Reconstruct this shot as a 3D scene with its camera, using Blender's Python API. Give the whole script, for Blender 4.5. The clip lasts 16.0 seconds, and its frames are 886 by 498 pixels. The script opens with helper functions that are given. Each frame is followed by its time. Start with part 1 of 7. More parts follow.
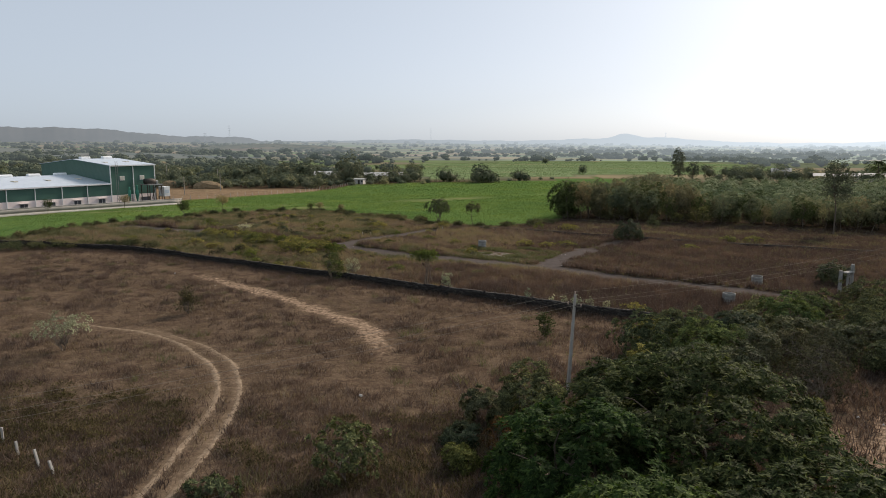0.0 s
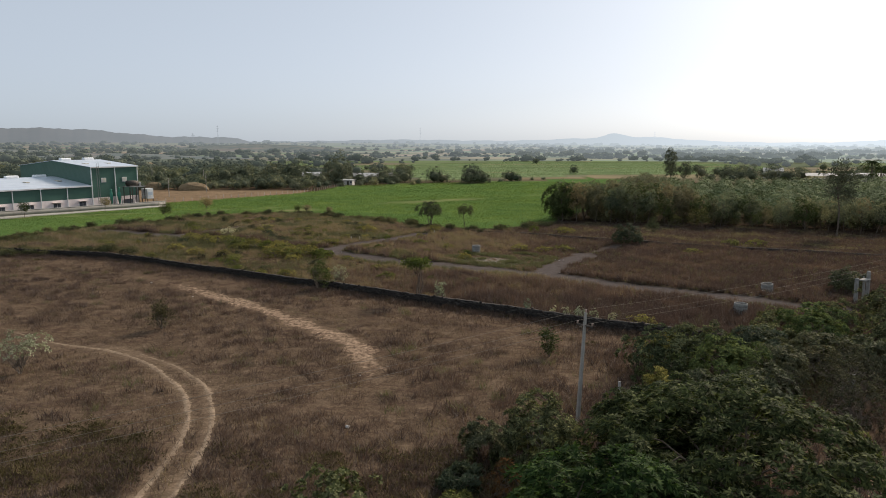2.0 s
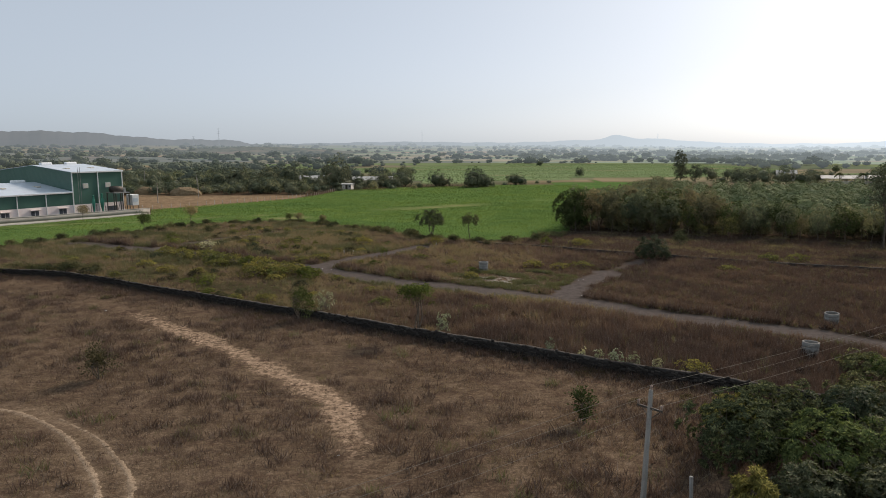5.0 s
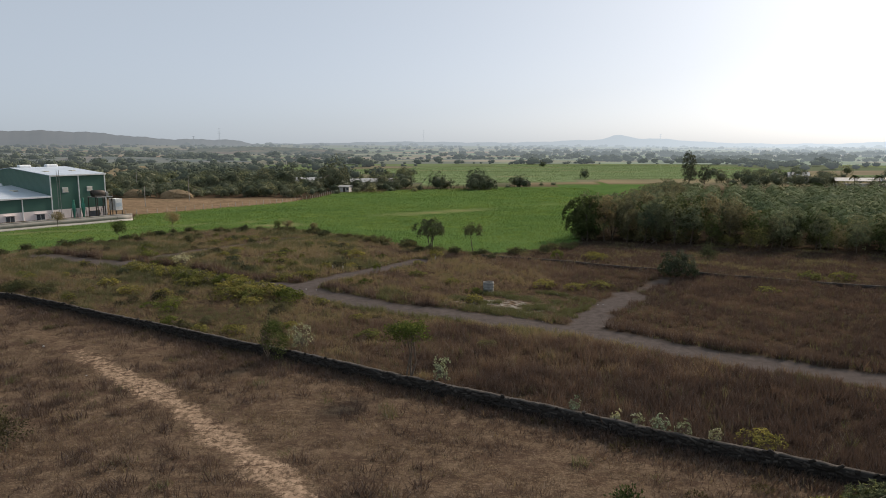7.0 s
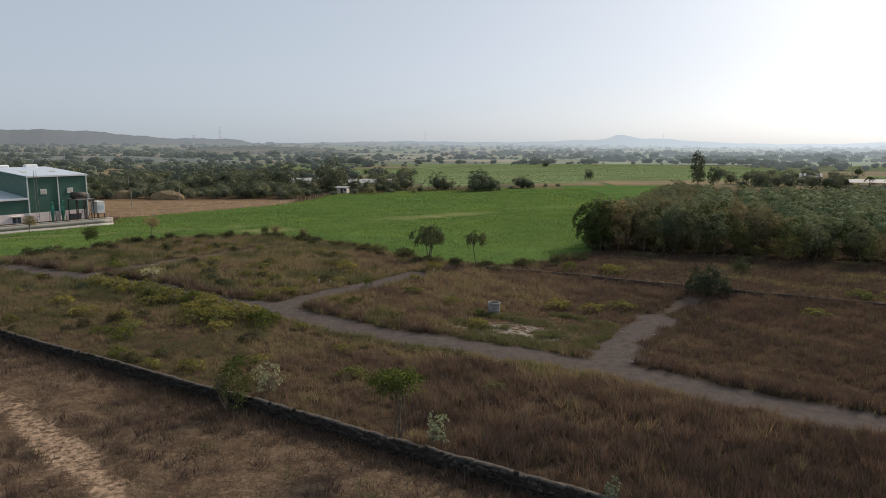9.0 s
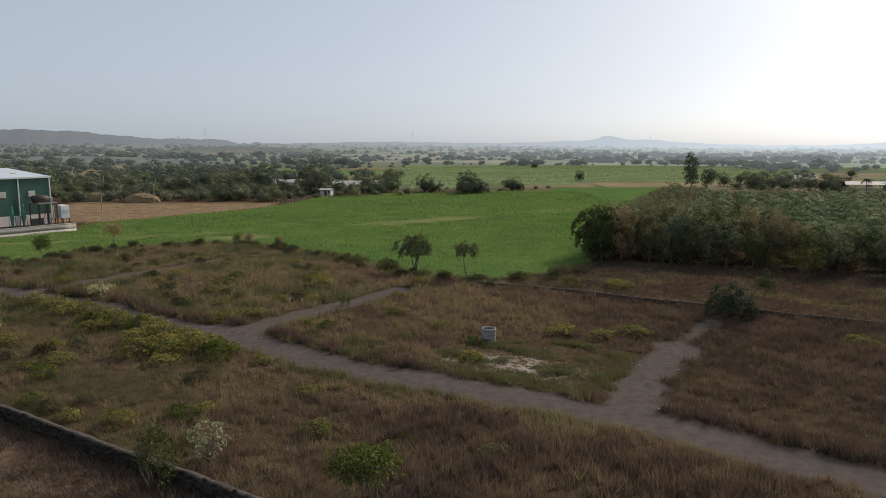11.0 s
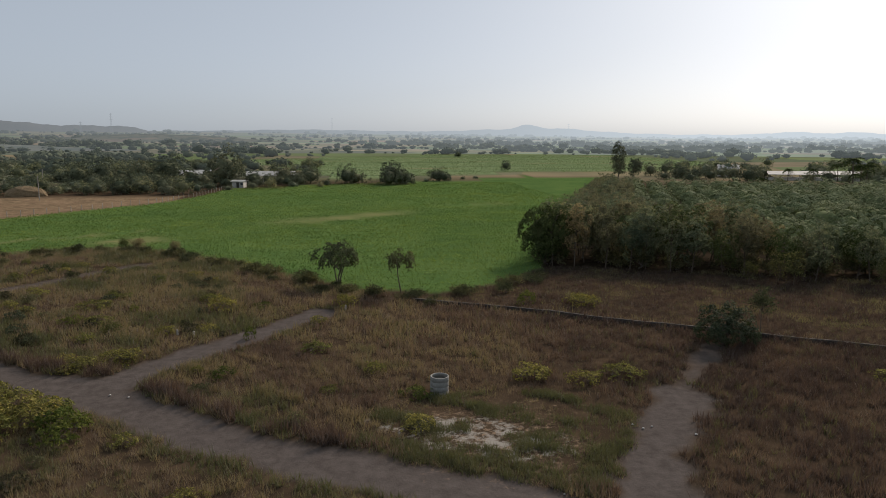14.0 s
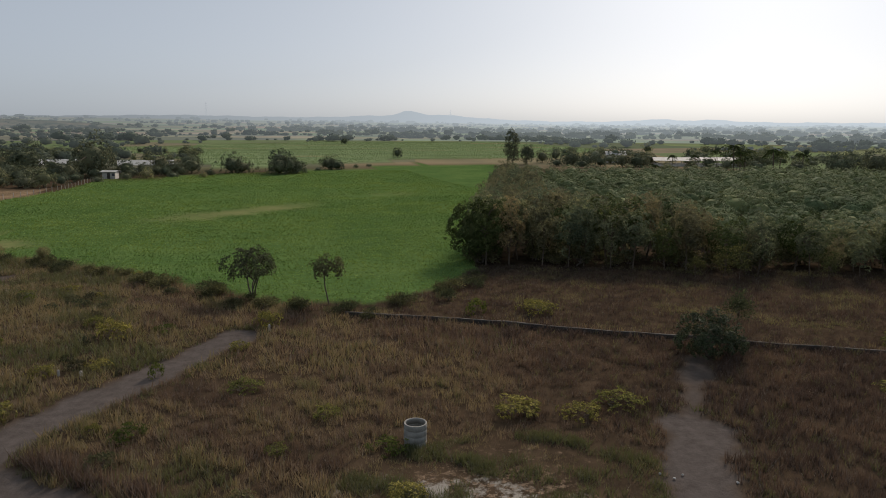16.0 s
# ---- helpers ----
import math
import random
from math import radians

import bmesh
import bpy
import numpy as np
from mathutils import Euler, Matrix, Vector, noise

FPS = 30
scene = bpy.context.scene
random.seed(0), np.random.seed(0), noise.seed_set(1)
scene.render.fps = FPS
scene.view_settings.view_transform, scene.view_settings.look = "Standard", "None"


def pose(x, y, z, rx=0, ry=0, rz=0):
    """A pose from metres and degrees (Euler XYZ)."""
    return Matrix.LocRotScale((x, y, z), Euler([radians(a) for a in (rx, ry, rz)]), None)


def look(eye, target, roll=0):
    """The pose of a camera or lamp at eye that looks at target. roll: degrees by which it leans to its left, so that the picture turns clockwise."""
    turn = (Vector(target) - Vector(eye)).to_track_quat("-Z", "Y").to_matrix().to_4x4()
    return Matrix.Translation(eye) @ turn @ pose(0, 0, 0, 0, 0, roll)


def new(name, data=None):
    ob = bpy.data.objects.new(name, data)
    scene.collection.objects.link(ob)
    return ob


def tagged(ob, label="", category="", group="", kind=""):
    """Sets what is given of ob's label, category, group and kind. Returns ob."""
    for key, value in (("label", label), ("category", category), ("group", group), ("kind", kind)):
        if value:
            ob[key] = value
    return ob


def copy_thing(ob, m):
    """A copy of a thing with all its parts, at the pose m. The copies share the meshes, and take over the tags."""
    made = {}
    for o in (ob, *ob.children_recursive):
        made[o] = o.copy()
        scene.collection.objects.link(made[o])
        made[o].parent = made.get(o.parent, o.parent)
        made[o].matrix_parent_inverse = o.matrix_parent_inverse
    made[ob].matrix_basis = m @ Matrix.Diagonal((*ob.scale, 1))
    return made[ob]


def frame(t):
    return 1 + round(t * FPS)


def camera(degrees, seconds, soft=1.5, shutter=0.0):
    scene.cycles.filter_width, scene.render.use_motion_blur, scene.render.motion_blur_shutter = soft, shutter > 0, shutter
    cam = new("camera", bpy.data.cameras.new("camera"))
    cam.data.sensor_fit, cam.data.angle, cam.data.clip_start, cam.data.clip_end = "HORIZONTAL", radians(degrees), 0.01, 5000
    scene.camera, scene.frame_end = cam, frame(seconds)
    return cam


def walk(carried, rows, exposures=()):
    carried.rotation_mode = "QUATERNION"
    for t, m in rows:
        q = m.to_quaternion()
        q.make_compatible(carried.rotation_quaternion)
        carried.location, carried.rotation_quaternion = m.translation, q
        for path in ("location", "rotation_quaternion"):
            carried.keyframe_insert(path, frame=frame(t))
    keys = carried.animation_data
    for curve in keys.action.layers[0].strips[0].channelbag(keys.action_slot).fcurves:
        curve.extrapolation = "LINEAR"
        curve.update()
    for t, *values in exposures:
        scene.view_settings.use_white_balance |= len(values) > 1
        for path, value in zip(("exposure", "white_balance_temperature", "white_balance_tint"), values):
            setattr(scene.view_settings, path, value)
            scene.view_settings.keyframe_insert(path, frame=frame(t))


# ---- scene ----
cam = camera(63.6, 16.0, 0.9)
PATH = [
    (0, (1.337, -23.237, 15.625), (1.301, -21.259, 15.334), -0.1),
    (0.5, (1.214, -22.097, 15.655), (1.203, -20.118, 15.365), -0.2),
    (1, (1.088, -20.956, 15.695), (1.081, -18.977, 15.405), -0.1),
    (1.5, (1.024, -19.841, 15.699), (1.016, -17.862, 15.407), -0.2),
    (2, (0.941, -18.579, 15.715), (0.933, -16.601, 15.424), -0.2),
    (2.5, (0.848, -17.123, 15.726), (0.84, -15.144, 15.437), -0.2),
    (3, (0.794, -15.478, 15.76), (0.783, -13.499, 15.472), -0.3),
    (3.5, (0.765, -13.641, 15.748), (0.753, -11.661, 15.462), -0.3),
    (4, (0.726, -11.53, 15.738), (0.714, -9.551, 15.452), -0.3),
    (6.5, (0.898, 1.854, 16.362), (0.881, 3.834, 16.077), -0.4),
    (7, (0.941, 4.564, 16.429), (0.923, 6.543, 16.143), -0.3),
    (7.5, (0.994, 7.239, 16.478), (0.974, 9.219, 16.192), -0.3),
    (8, (1.05, 9.922, 16.485), (1.029, 11.901, 16.198), -0.3),
    (8.5, (1.098, 12.5, 16.488), (1.076, 14.48, 16.202), -0.3),
    (9, (1.09, 15.017, 16.494), (1.068, 16.996, 16.207), -0.2),
    (11.5, (1.071, 27.41, 16.529), (1.108, 29.389, 16.244), -0.1),
    (12, (1.019, 29.994, 16.542), (1.088, 31.973, 16.255), -0.1),
    (12.5, (0.967, 32.551, 16.553), (1.063, 34.528, 16.264), -0.2),
    (13, (0.908, 35.016, 16.57), (1.029, 36.991, 16.278), -0.1),
    (13.5, (0.737, 37.521, 16.579), (0.909, 39.491, 16.282), -0.1),
    (14, (0.381, 40.039, 16.604), (0.611, 42.0, 16.287), 0.1),
    (14.5, (-0.129, 42.445, 16.637), (0.149, 44.397, 16.298), 0.1),
    (15, (-0.854, 44.928, 16.667), (-0.524, 46.869, 16.317), 0.2),
    (15.5, (-1.831, 47.452, 16.694), (-1.403, 49.374, 16.342), 0.2),
    (16, (-3.092, 49.978, 16.694), (-2.545, 51.869, 16.341), 0.3),
]
walk(cam, [(t, look(eye, target, roll)) for t, eye, target, roll in PATH],
     exposures=[(0, 0.39), (6, 0.30), (9, 0.23), (12.5, 0.14), (16, -0.08)])

# ---- world, sun ----
SUN_AZ, SUN_EL = 40.0, 32.0          # degrees right of north, degrees above the horizon
world = bpy.data.worlds.new("sky")
scene.world = world
world.use_nodes = True
wn = world.node_tree
bg = wn.nodes["Background"]
sky = wn.nodes.new("ShaderNodeTexSky")
sky.sky_type = "NISHITA"
sky.sun_disc = False
sky.sun_elevation = radians(SUN_EL)
sky.sun_rotation = radians(SUN_AZ)
sky.air_density, sky.dust_density, sky.ozone_density = 0.5, 2.7, 1.5
sky.altitude = 300
haze = wn.nodes.new("ShaderNodeMix")       # an even milky haze over the clear sky
haze.data_type, haze.blend_type = "RGBA", "ADD"
haze.inputs[0].default_value = 1.0
haze.inputs[7].default_value = (7.4, 8.45, 9.6, 1)
milk = wn.nodes.new("ShaderNodeHueSaturation")
milk.inputs["Saturation"].default_value = 0.6
wn.links.new(sky.outputs[0], milk.inputs["Color"])
wn.links.new(milk.outputs[0], haze.inputs[6])
wn.links.new(haze.outputs[2], bg.inputs[0])
bg.inputs[1].default_value = 0.0385

sun = new("sun", bpy.data.lights.new("sun", "SUN"))
sun.data.energy = 3.5
sun.data.angle = radians(10)
sun.data.color = (1.0, 0.845, 0.71)
az, el = radians(SUN_AZ), radians(SUN_EL)
to_sun = Vector((math.sin(az) * math.cos(el), math.cos(az) * math.cos(el), math.sin(el)))
sun.matrix_world = look(to_sun * 300, (0, 0, 0))

rng = np.random.default_rng(11)


# ---- materials ----
class Nodes:
    """A short way to write a node material."""

    def __init__(self, name, rough=0.85, metal=0.0, spec=0.3):
        self.m = bpy.data.materials.new(name)
        self.m.use_nodes = True
        self.t = self.m.node_tree
        self.b = self.t.nodes["Principled BSDF"]
        self.b.inputs["Roughness"].default_value = rough
        self.b.inputs["Metallic"].default_value = metal
        self.b.inputs["Specular IOR Level"].default_value = spec
        geo = self.t.nodes.new("ShaderNodeNewGeometry")
        self.pos, self.island = geo.outputs["Position"], geo.outputs["Random Per Island"]

    def link(self, a, b):
        self.t.links.new(a, b)

    def set(self, socket, v):
        if hasattr(v, "is_linked"):
            self.link(v, socket)
        elif isinstance(v, (int, float)):
            socket.default_value = v
        else:
            socket.default_value = (*v, 1.0)[:len(socket.default_value)]

    def scaled(self, sx, sy, sz, turn=0.0):
        n = self.t.nodes.new("ShaderNodeMapping")
        n.inputs["Scale"].default_value = (sx, sy, sz)
        n.inputs["Rotation"].default_value = (0, 0, radians(turn))
        self.link(self.pos, n.inputs["Vector"])
        return n.outputs[0]

    def noise(self, scale, detail=4, rough=0.55, where=None, distort=0.0):
        n = self.t.nodes.new("ShaderNodeTexNoise")
        n.inputs["Scale"].default_value, n.inputs["Detail"].default_value = scale, detail
        n.inputs["Roughness"].default_value, n.inputs["Distortion"].default_value = rough, distort
        self.link(where or self.pos, n.inputs["Vector"])
        return n.outputs["Fac"]

    def voronoi(self, scale, where=None, colour=False, feature="F1"):
        n = self.t.nodes.new("ShaderNodeTexVoronoi")
        n.feature = feature
        n.inputs["Scale"].default_value = scale
        self.link(where or self.pos, n.inputs["Vector"])
        return n.outputs["Color" if colour else "Distance"]

    def ramp(self, fac, stops):
        n = self.t.nodes.new("ShaderNodeValToRGB")
        e = n.color_ramp.elements
        while len(e) < len(stops):
            e.new(0.5)
        for k, (p, c) in zip(e, stops):
            k.position = p
            k.color = (c, c, c, 1) if isinstance(c, (int, float)) else (*c, 1)
        self.link(fac, n.inputs[0])
        return n.outputs[0]

    def mix(self, fac, a, b, kind="MIX"):
        n = self.t.nodes.new("ShaderNodeMix")
        n.data_type, n.blend_type = "RGBA", kind
        self.set(n.inputs[0], fac)
        self.set(n.inputs[6], a)
        self.set(n.inputs[7], b)
        return n.outputs[2]

    def calc(self, op, a, b=0.0):
        n = self.t.nodes.new("ShaderNodeMath")
        n.operation = op
        n.use_clamp = op != "MULTIPLY"
        self.set(n.inputs[0], a)
        self.set(n.inputs[1], b)
        return n.outputs[0]

    def attr(self, name):
        n = self.t.nodes.new("ShaderNodeAttribute")
        n.attribute_name = name
        return n.outputs["Fac"]

    def object_random(self):
        return self.t.nodes.new("ShaderNodeObjectInfo").outputs["Random"]

    def colour(self, c):
        self.set(self.b.inputs["Base Color"], c)
        self.c = c
        return self

    def bump(self, height, strength=0.4, distance=0.05):
        n = self.t.nodes.new("ShaderNodeBump")
        n.inputs["Strength"].default_value, n.inputs["Distance"].default_value = strength, distance
        self.link(height, n.inputs["Height"])
        self.link(n.outputs[0], self.b.inputs["Normal"])
        return self

    def translucent(self, share, tint=(1.0, 1.0, 1.0)):
        n, x = self.t.nodes.new("ShaderNodeBsdfTranslucent"), self.t.nodes.new("ShaderNodeMixShader")
        self.set(n.inputs[0], self.mix(1.0, self.c, tint, "MULTIPLY"))
        x.inputs[0].default_value = share
        out = self.t.nodes["Material Output"]
        self.link(self.b.outputs[0], x.inputs[1])
        self.link(n.outputs[0], x.inputs[2])
        self.link(x.outputs[0], out.inputs[0])
        return self

    def sheen(self, weight, tint):
        """The pale nap of down and dry blades."""
        self.b.inputs["Sheen Weight"].default_value = weight
        self.b.inputs["Sheen Roughness"].default_value = 0.5
        self.b.inputs["Sheen Tint"].default_value = (*tint, 1.0)

    def glow(self, c, strength):
        self.set(self.b.inputs["Emission Color"], c)
        self.b.inputs["Emission Strength"].default_value = strength
        return self


def plain(name, a, b, scale=3.0, rough=0.8, metal=0.0, bump=0.2, spec=0.3, dist=0.02):
    """A surface of two close tones, mottled at two scales, with fine relief."""
    n = Nodes(name, rough, metal, spec)
    f = n.calc("ADD", n.calc("MULTIPLY", n.noise(scale), 0.6), n.calc("MULTIPLY", n.noise(scale * 7), 0.4))
    n.colour(n.mix(n.ramp(f, [(0.35, 0.0), (0.65, 1.0)]), a, b))
    if bump:
        n.bump(n.noise(scale * 12), bump, dist)
    return n.m


def leaf_mat(name, dark, mid, light, share=0.3, rough=0.9, spec=0.02, lit=(1.0, 1.05, 0.7)):
    """Foliage: each leaf takes its own tone, each plant a slight shift of it."""
    n = Nodes(name, rough, 0.0, spec)
    c = n.ramp(n.island, [(0.0, dark), (0.6, mid), (1.0, light)])
    big = n.mix(0.5, n.ramp(n.noise(0.9, 2), [(0.35, 0.7), (0.65, 1.25)]), n.ramp(n.noise(0.23, 2), [(0.36, (0.55, 0.59, 0.6)), (0.64, (1.42, 1.38, 1.25))]))
    c = n.mix(1.0, c, big, "MULTIPLY")
    c = n.mix(1.0, c, n.ramp(n.object_random(), [(0.0, (0.68, 0.76, 0.7)), (1.0, (1.3, 1.18, 1.0))]), "MULTIPLY")
    n.colour(c).translucent(share, lit)
    return n.m


M_LEAF_CANOPY = leaf_mat("leaf_canopy", (0.020, 0.028, 0.014), (0.044, 0.060, 0.028), (0.112, 0.134, 0.060), 0.28, 0.75, 0.06, (1.05, 1.1, 0.65))
M_LEAF_GREEN_A = leaf_mat("leaf_canopy_light", (0.021, 0.036, 0.014), (0.049, 0.082, 0.027), (0.120, 0.165, 0.054), 0.32, 0.75, 0.06, (1.05, 1.15, 0.6))
M_LEAF_BRIGHT_C = leaf_mat("leaf_yellowing", (0.06, 0.066, 0.035), (0.12, 0.12, 0.062), (0.24, 0.225, 0.11), 0.3)
M_LEAF_BRIGHT_B = leaf_mat("leaf_green_shrub", (0.052, 0.074, 0.036), (0.108, 0.138, 0.062), (0.215, 0.25, 0.11), 0.28)
M_LEAF_DARK_B = leaf_mat("leaf_dark_green", (0.037, 0.053, 0.025), (0.065, 0.088, 0.041), (0.125, 0.144, 0.075), 0.25)
M_LEAF_SCRUB = leaf_mat("leaf_grey_scrub", (0.03, 0.03, 0.022), (0.058, 0.058, 0.042), (0.12, 0.115, 0.08), 0.25)
M_LEAF_ROUND = leaf_mat("leaf_round_shrub", (0.05, 0.062, 0.036), (0.10, 0.118, 0.064), (0.20, 0.22, 0.13), 0.28, 0.7, 0.05)
M_LEAF_GREYBUSH = leaf_mat("leaf_grey_green_bush", (0.045, 0.054, 0.038), (0.075, 0.086, 0.058), (0.155, 0.165, 0.115), 0.25, 0.7, 0.05)
M_LEAF_SHRUB = leaf_mat("leaf_shrub", (0.046, 0.054, 0.035), (0.090, 0.102, 0.062), (0.21, 0.22, 0.13), 0.28)
M_LEAF_YELLOW = leaf_mat("leaf_yellow_green", (0.085, 0.084, 0.035), (0.185, 0.18, 0.07), (0.35, 0.32, 0.12), 0.3)
M_LEAF_BRIGHT = leaf_mat("leaf_bright", (0.05, 0.068, 0.022), (0.105, 0.13, 0.04), (0.20, 0.215, 0.066), 0.3)
M_LEAF_PALE = leaf_mat("leaf_pale_downy", (0.20, 0.215, 0.155), (0.34, 0.35, 0.27), (0.53, 0.525, 0.43), 0.2, 0.8)
# next five, for farther trees: tones lifted and greyed to paint in haze
M_LEAF_GROVE = leaf_mat("leaf_grove", (0.104, 0.122, 0.090), (0.188, 0.206, 0.144), (0.33, 0.332, 0.23), 0.45, 0.75, 0.03, (1.0, 1.02, 0.85))
M_LEAF_RUST = leaf_mat("leaf_rust", (0.134, 0.122, 0.086), (0.228, 0.20, 0.138), (0.355, 0.306, 0.20), 0.45, 0.75, 0.03, (1.0, 1.02, 0.85))
M_LEAF_ORCHARD = leaf_mat("leaf_orchard", (0.080, 0.110, 0.066), (0.122, 0.158, 0.092), (0.195, 0.235, 0.132), 0.08, 0.75, 0.03, (1.0, 1.02, 0.8))
M_LEAF_FAR = leaf_mat("leaf_far_trees", (0.097, 0.116, 0.094), (0.143, 0.163, 0.129), (0.213, 0.232, 0.182), 0.2, 0.75, 0.03, (1.0, 1.02, 0.85))
M_LEAF_DARK = leaf_mat("leaf_dark", (0.072, 0.087, 0.070), (0.112, 0.132, 0.098), (0.178, 0.192, 0.138), 0.22, 0.75, 0.03, (1.0, 1.0, 0.92))
M_LEAF_DEAD = leaf_mat("leaf_dead", (0.070, 0.035, 0.017), (0.119, 0.059, 0.028), (0.175, 0.098, 0.049), 0.3, 0.8)
M_LEAF_PALM = leaf_mat("leaf_palm", (0.03, 0.045, 0.022), (0.05, 0.07, 0.03), (0.09, 0.11, 0.05), 0.2)
M_TWIG = plain("twig_grey", (0.09, 0.075, 0.06), (0.17, 0.145, 0.12), 8, 0.9)
M_BARK = plain("bark", (0.075, 0.058, 0.043), (0.16, 0.13, 0.10), 5, 0.95, bump=0.6)
M_CONCRETE = plain("concrete", (0.26, 0.25, 0.235), (0.40, 0.385, 0.36), 2.5, 0.9, bump=0.4)
M_RING = plain("ring_concrete", (0.17, 0.166, 0.152), (0.29, 0.282, 0.258), 3.5, 0.9, bump=0.4)
M_POLE = plain("pole_concrete", (0.25, 0.232, 0.205), (0.36, 0.335, 0.298), 2.0, 0.9)
M_STEEL = plain("galvanised_steel", (0.22, 0.22, 0.22), (0.34, 0.34, 0.33), 6, 0.5, 0.8)
M_WIRE = plain("aluminium_wire", (0.15, 0.133, 0.112), (0.21, 0.19, 0.16), 6, 0.8, 0.0, bump=0, spec=0.1)
M_CERAMIC = plain("insulator", (0.28, 0.20, 0.16), (0.36, 0.27, 0.22), 6, 0.3, bump=0)
M_STAKE = plain("whitewashed_stake", (0.27, 0.255, 0.23), (0.40, 0.38, 0.35), 6, 0.9)
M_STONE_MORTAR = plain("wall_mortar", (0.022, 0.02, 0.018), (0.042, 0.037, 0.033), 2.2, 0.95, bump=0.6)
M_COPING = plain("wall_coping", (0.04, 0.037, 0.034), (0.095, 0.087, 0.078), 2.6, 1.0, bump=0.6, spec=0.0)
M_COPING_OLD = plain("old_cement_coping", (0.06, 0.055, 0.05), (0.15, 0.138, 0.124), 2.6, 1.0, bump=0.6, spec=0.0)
M_PINK = plain("pink_plaster", (0.76, 0.66, 0.62), (0.86, 0.77, 0.73), 0.7, 0.9)
M_ROOF = plain("sheet_roof", (0.46, 0.52, 0.58), (0.58, 0.63, 0.68), 0.35, 0.4, 0.2)
M_WHITE = plain("white_trim", (0.62, 0.63, 0.62), (0.78, 0.78, 0.76), 1.2, 0.6)
M_VENT = plain("roof_vent_white", (0.74, 0.76, 0.76), (0.85, 0.86, 0.86), 1.2, 0.5)
M_GLASS = plain("dark_window_glass", (0.05, 0.06, 0.07), (0.10, 0.11, 0.13), 1.5, 0.15, 0, 0, 0.6)
M_LOUVRE = plain("pale_louvre", (0.50, 0.45, 0.36), (0.62, 0.57, 0.47), 3, 0.7)
M_MACHINE = plain("green_machine_paint", (0.05, 0.22, 0.15), (0.075, 0.29, 0.20), 3, 0.45)
M_DARKIRON = plain("dark_iron", (0.05, 0.045, 0.04), (0.11, 0.095, 0.08), 4, 0.7, 0.5)
M_BLOCK = plain("block_wall_grey", (0.26, 0.24, 0.22), (0.37, 0.345, 0.31), 0.6, 0.95, bump=0.4)
M_PLINTH = plain("block_wall_plinth", (0.35, 0.33, 0.30), (0.45, 0.43, 0.39), 0.6, 0.95, bump=0.4)
M_HAY = plain("straw_stack", (0.16, 0.115, 0.065), (0.30, 0.22, 0.125), 3.0, 0.95, bump=1.0, dist=0.2)
M_ROOF_OLD = plain("old_sheet_roof", (0.30, 0.30, 0.285), (0.46, 0.46, 0.44), 0.4, 0.7)
M_WALL_OLD = plain("old_plaster", (0.35, 0.33, 0.30), (0.62, 0.60, 0.56), 0.5, 0.9)
M_LITTER = plain("pale_stone", (0.32, 0.305, 0.28), (0.5, 0.48, 0.45), 5, 0.9)


def stone_mat():
    n = Nodes("wall_stone", 1.0, 0, 0.0)
    c = n.ramp(n.object_random(), [(0.0, (0.030, 0.027, 0.024)), (0.6, (0.052, 0.046, 0.042)), (1.0, (0.105, 0.094, 0.083))])
    isl = n.ramp(n.island, [(0.0, 0.6), (0.8, 1.1), (1.0, 1.6)])
    c = n.mix(1.0, c, isl, "MULTIPLY")
    c = n.mix(n.ramp(n.noise(0.45, 3), [(0.45, 0.0), (0.7, 0.6)]), c, (0.046, 0.041, 0.036))
    n.colour(n.mix(n.ramp(n.noise(9), [(0.4, 0.0), (0.7, 0.4)]), c, (0.06, 0.055, 0.047)))
    return n.bump(n.noise(14), 0.6, 0.03).m


M_STONE = stone_mat()


def cladding():
    n = Nodes("green_ribbed_cladding", 0.42, 0.0, 0.4)
    w = n.t.nodes.new("ShaderNodeTexWave")
    w.bands_direction = "X"
    n.link(n.scaled(1, 1, 0, 32), w.inputs["Vector"])
    w.inputs["Scale"].default_value = 0.75
    rib = w.outputs["Fac"]
    c = n.mix(n.ramp(n.noise(0.25, 3), [(0.35, 0.0), (0.7, 1.0)]), (0.040, 0.092, 0.070), (0.058, 0.122, 0.096))
    streak = n.ramp(n.noise(1.0, 3, where=n.scaled(0.9, 0.9, 0.08)), [(0.5, 0.0), (0.8, 0.35)])
    c = n.mix(streak, c, (0.085, 0.13, 0.11))
    n.colour(n.mix(n.calc("MULTIPLY", rib, 0.5), c, (0.06, 0.16, 0.115)))
    return n.bump(rib, 0.6, 0.04).m


M_GREEN = cladding()


def grass_mat():
    n = Nodes("grass_blades", 0.65, 0, 0.12)
    tone = n.calc("ADD", n.attr("tone"), n.calc("MULTIPLY", n.calc("SUBTRACT", n.island, 0.4), 0.08))
    c = n.ramp(tone, [(0.0, (0.060, 0.042, 0.036)), (0.25, (0.114, 0.077, 0.058)), (0.45, (0.164, 0.122, 0.085)),
                      (0.6, (0.235, 0.186, 0.102)), (0.78, (0.135, 0.127, 0.062)), (1.0, (0.084, 0.094, 0.038))])
    n.sheen(0.5, (1.0, 0.95, 0.90))
    n.colour(c).translucent(0.5, (1.0, 0.95, 0.8))
    return n.m


def crop_far_mat():
    n = Nodes("crop_leaves_far", 0.8, 0, 0.05)
    c = n.ramp(n.island, [(0.0, (0.15, 0.205, 0.098)), (1.0, (0.185, 0.238, 0.115))])
    n.colour(c).translucent(0.3, (0.95, 1.0, 0.6))
    return n.m


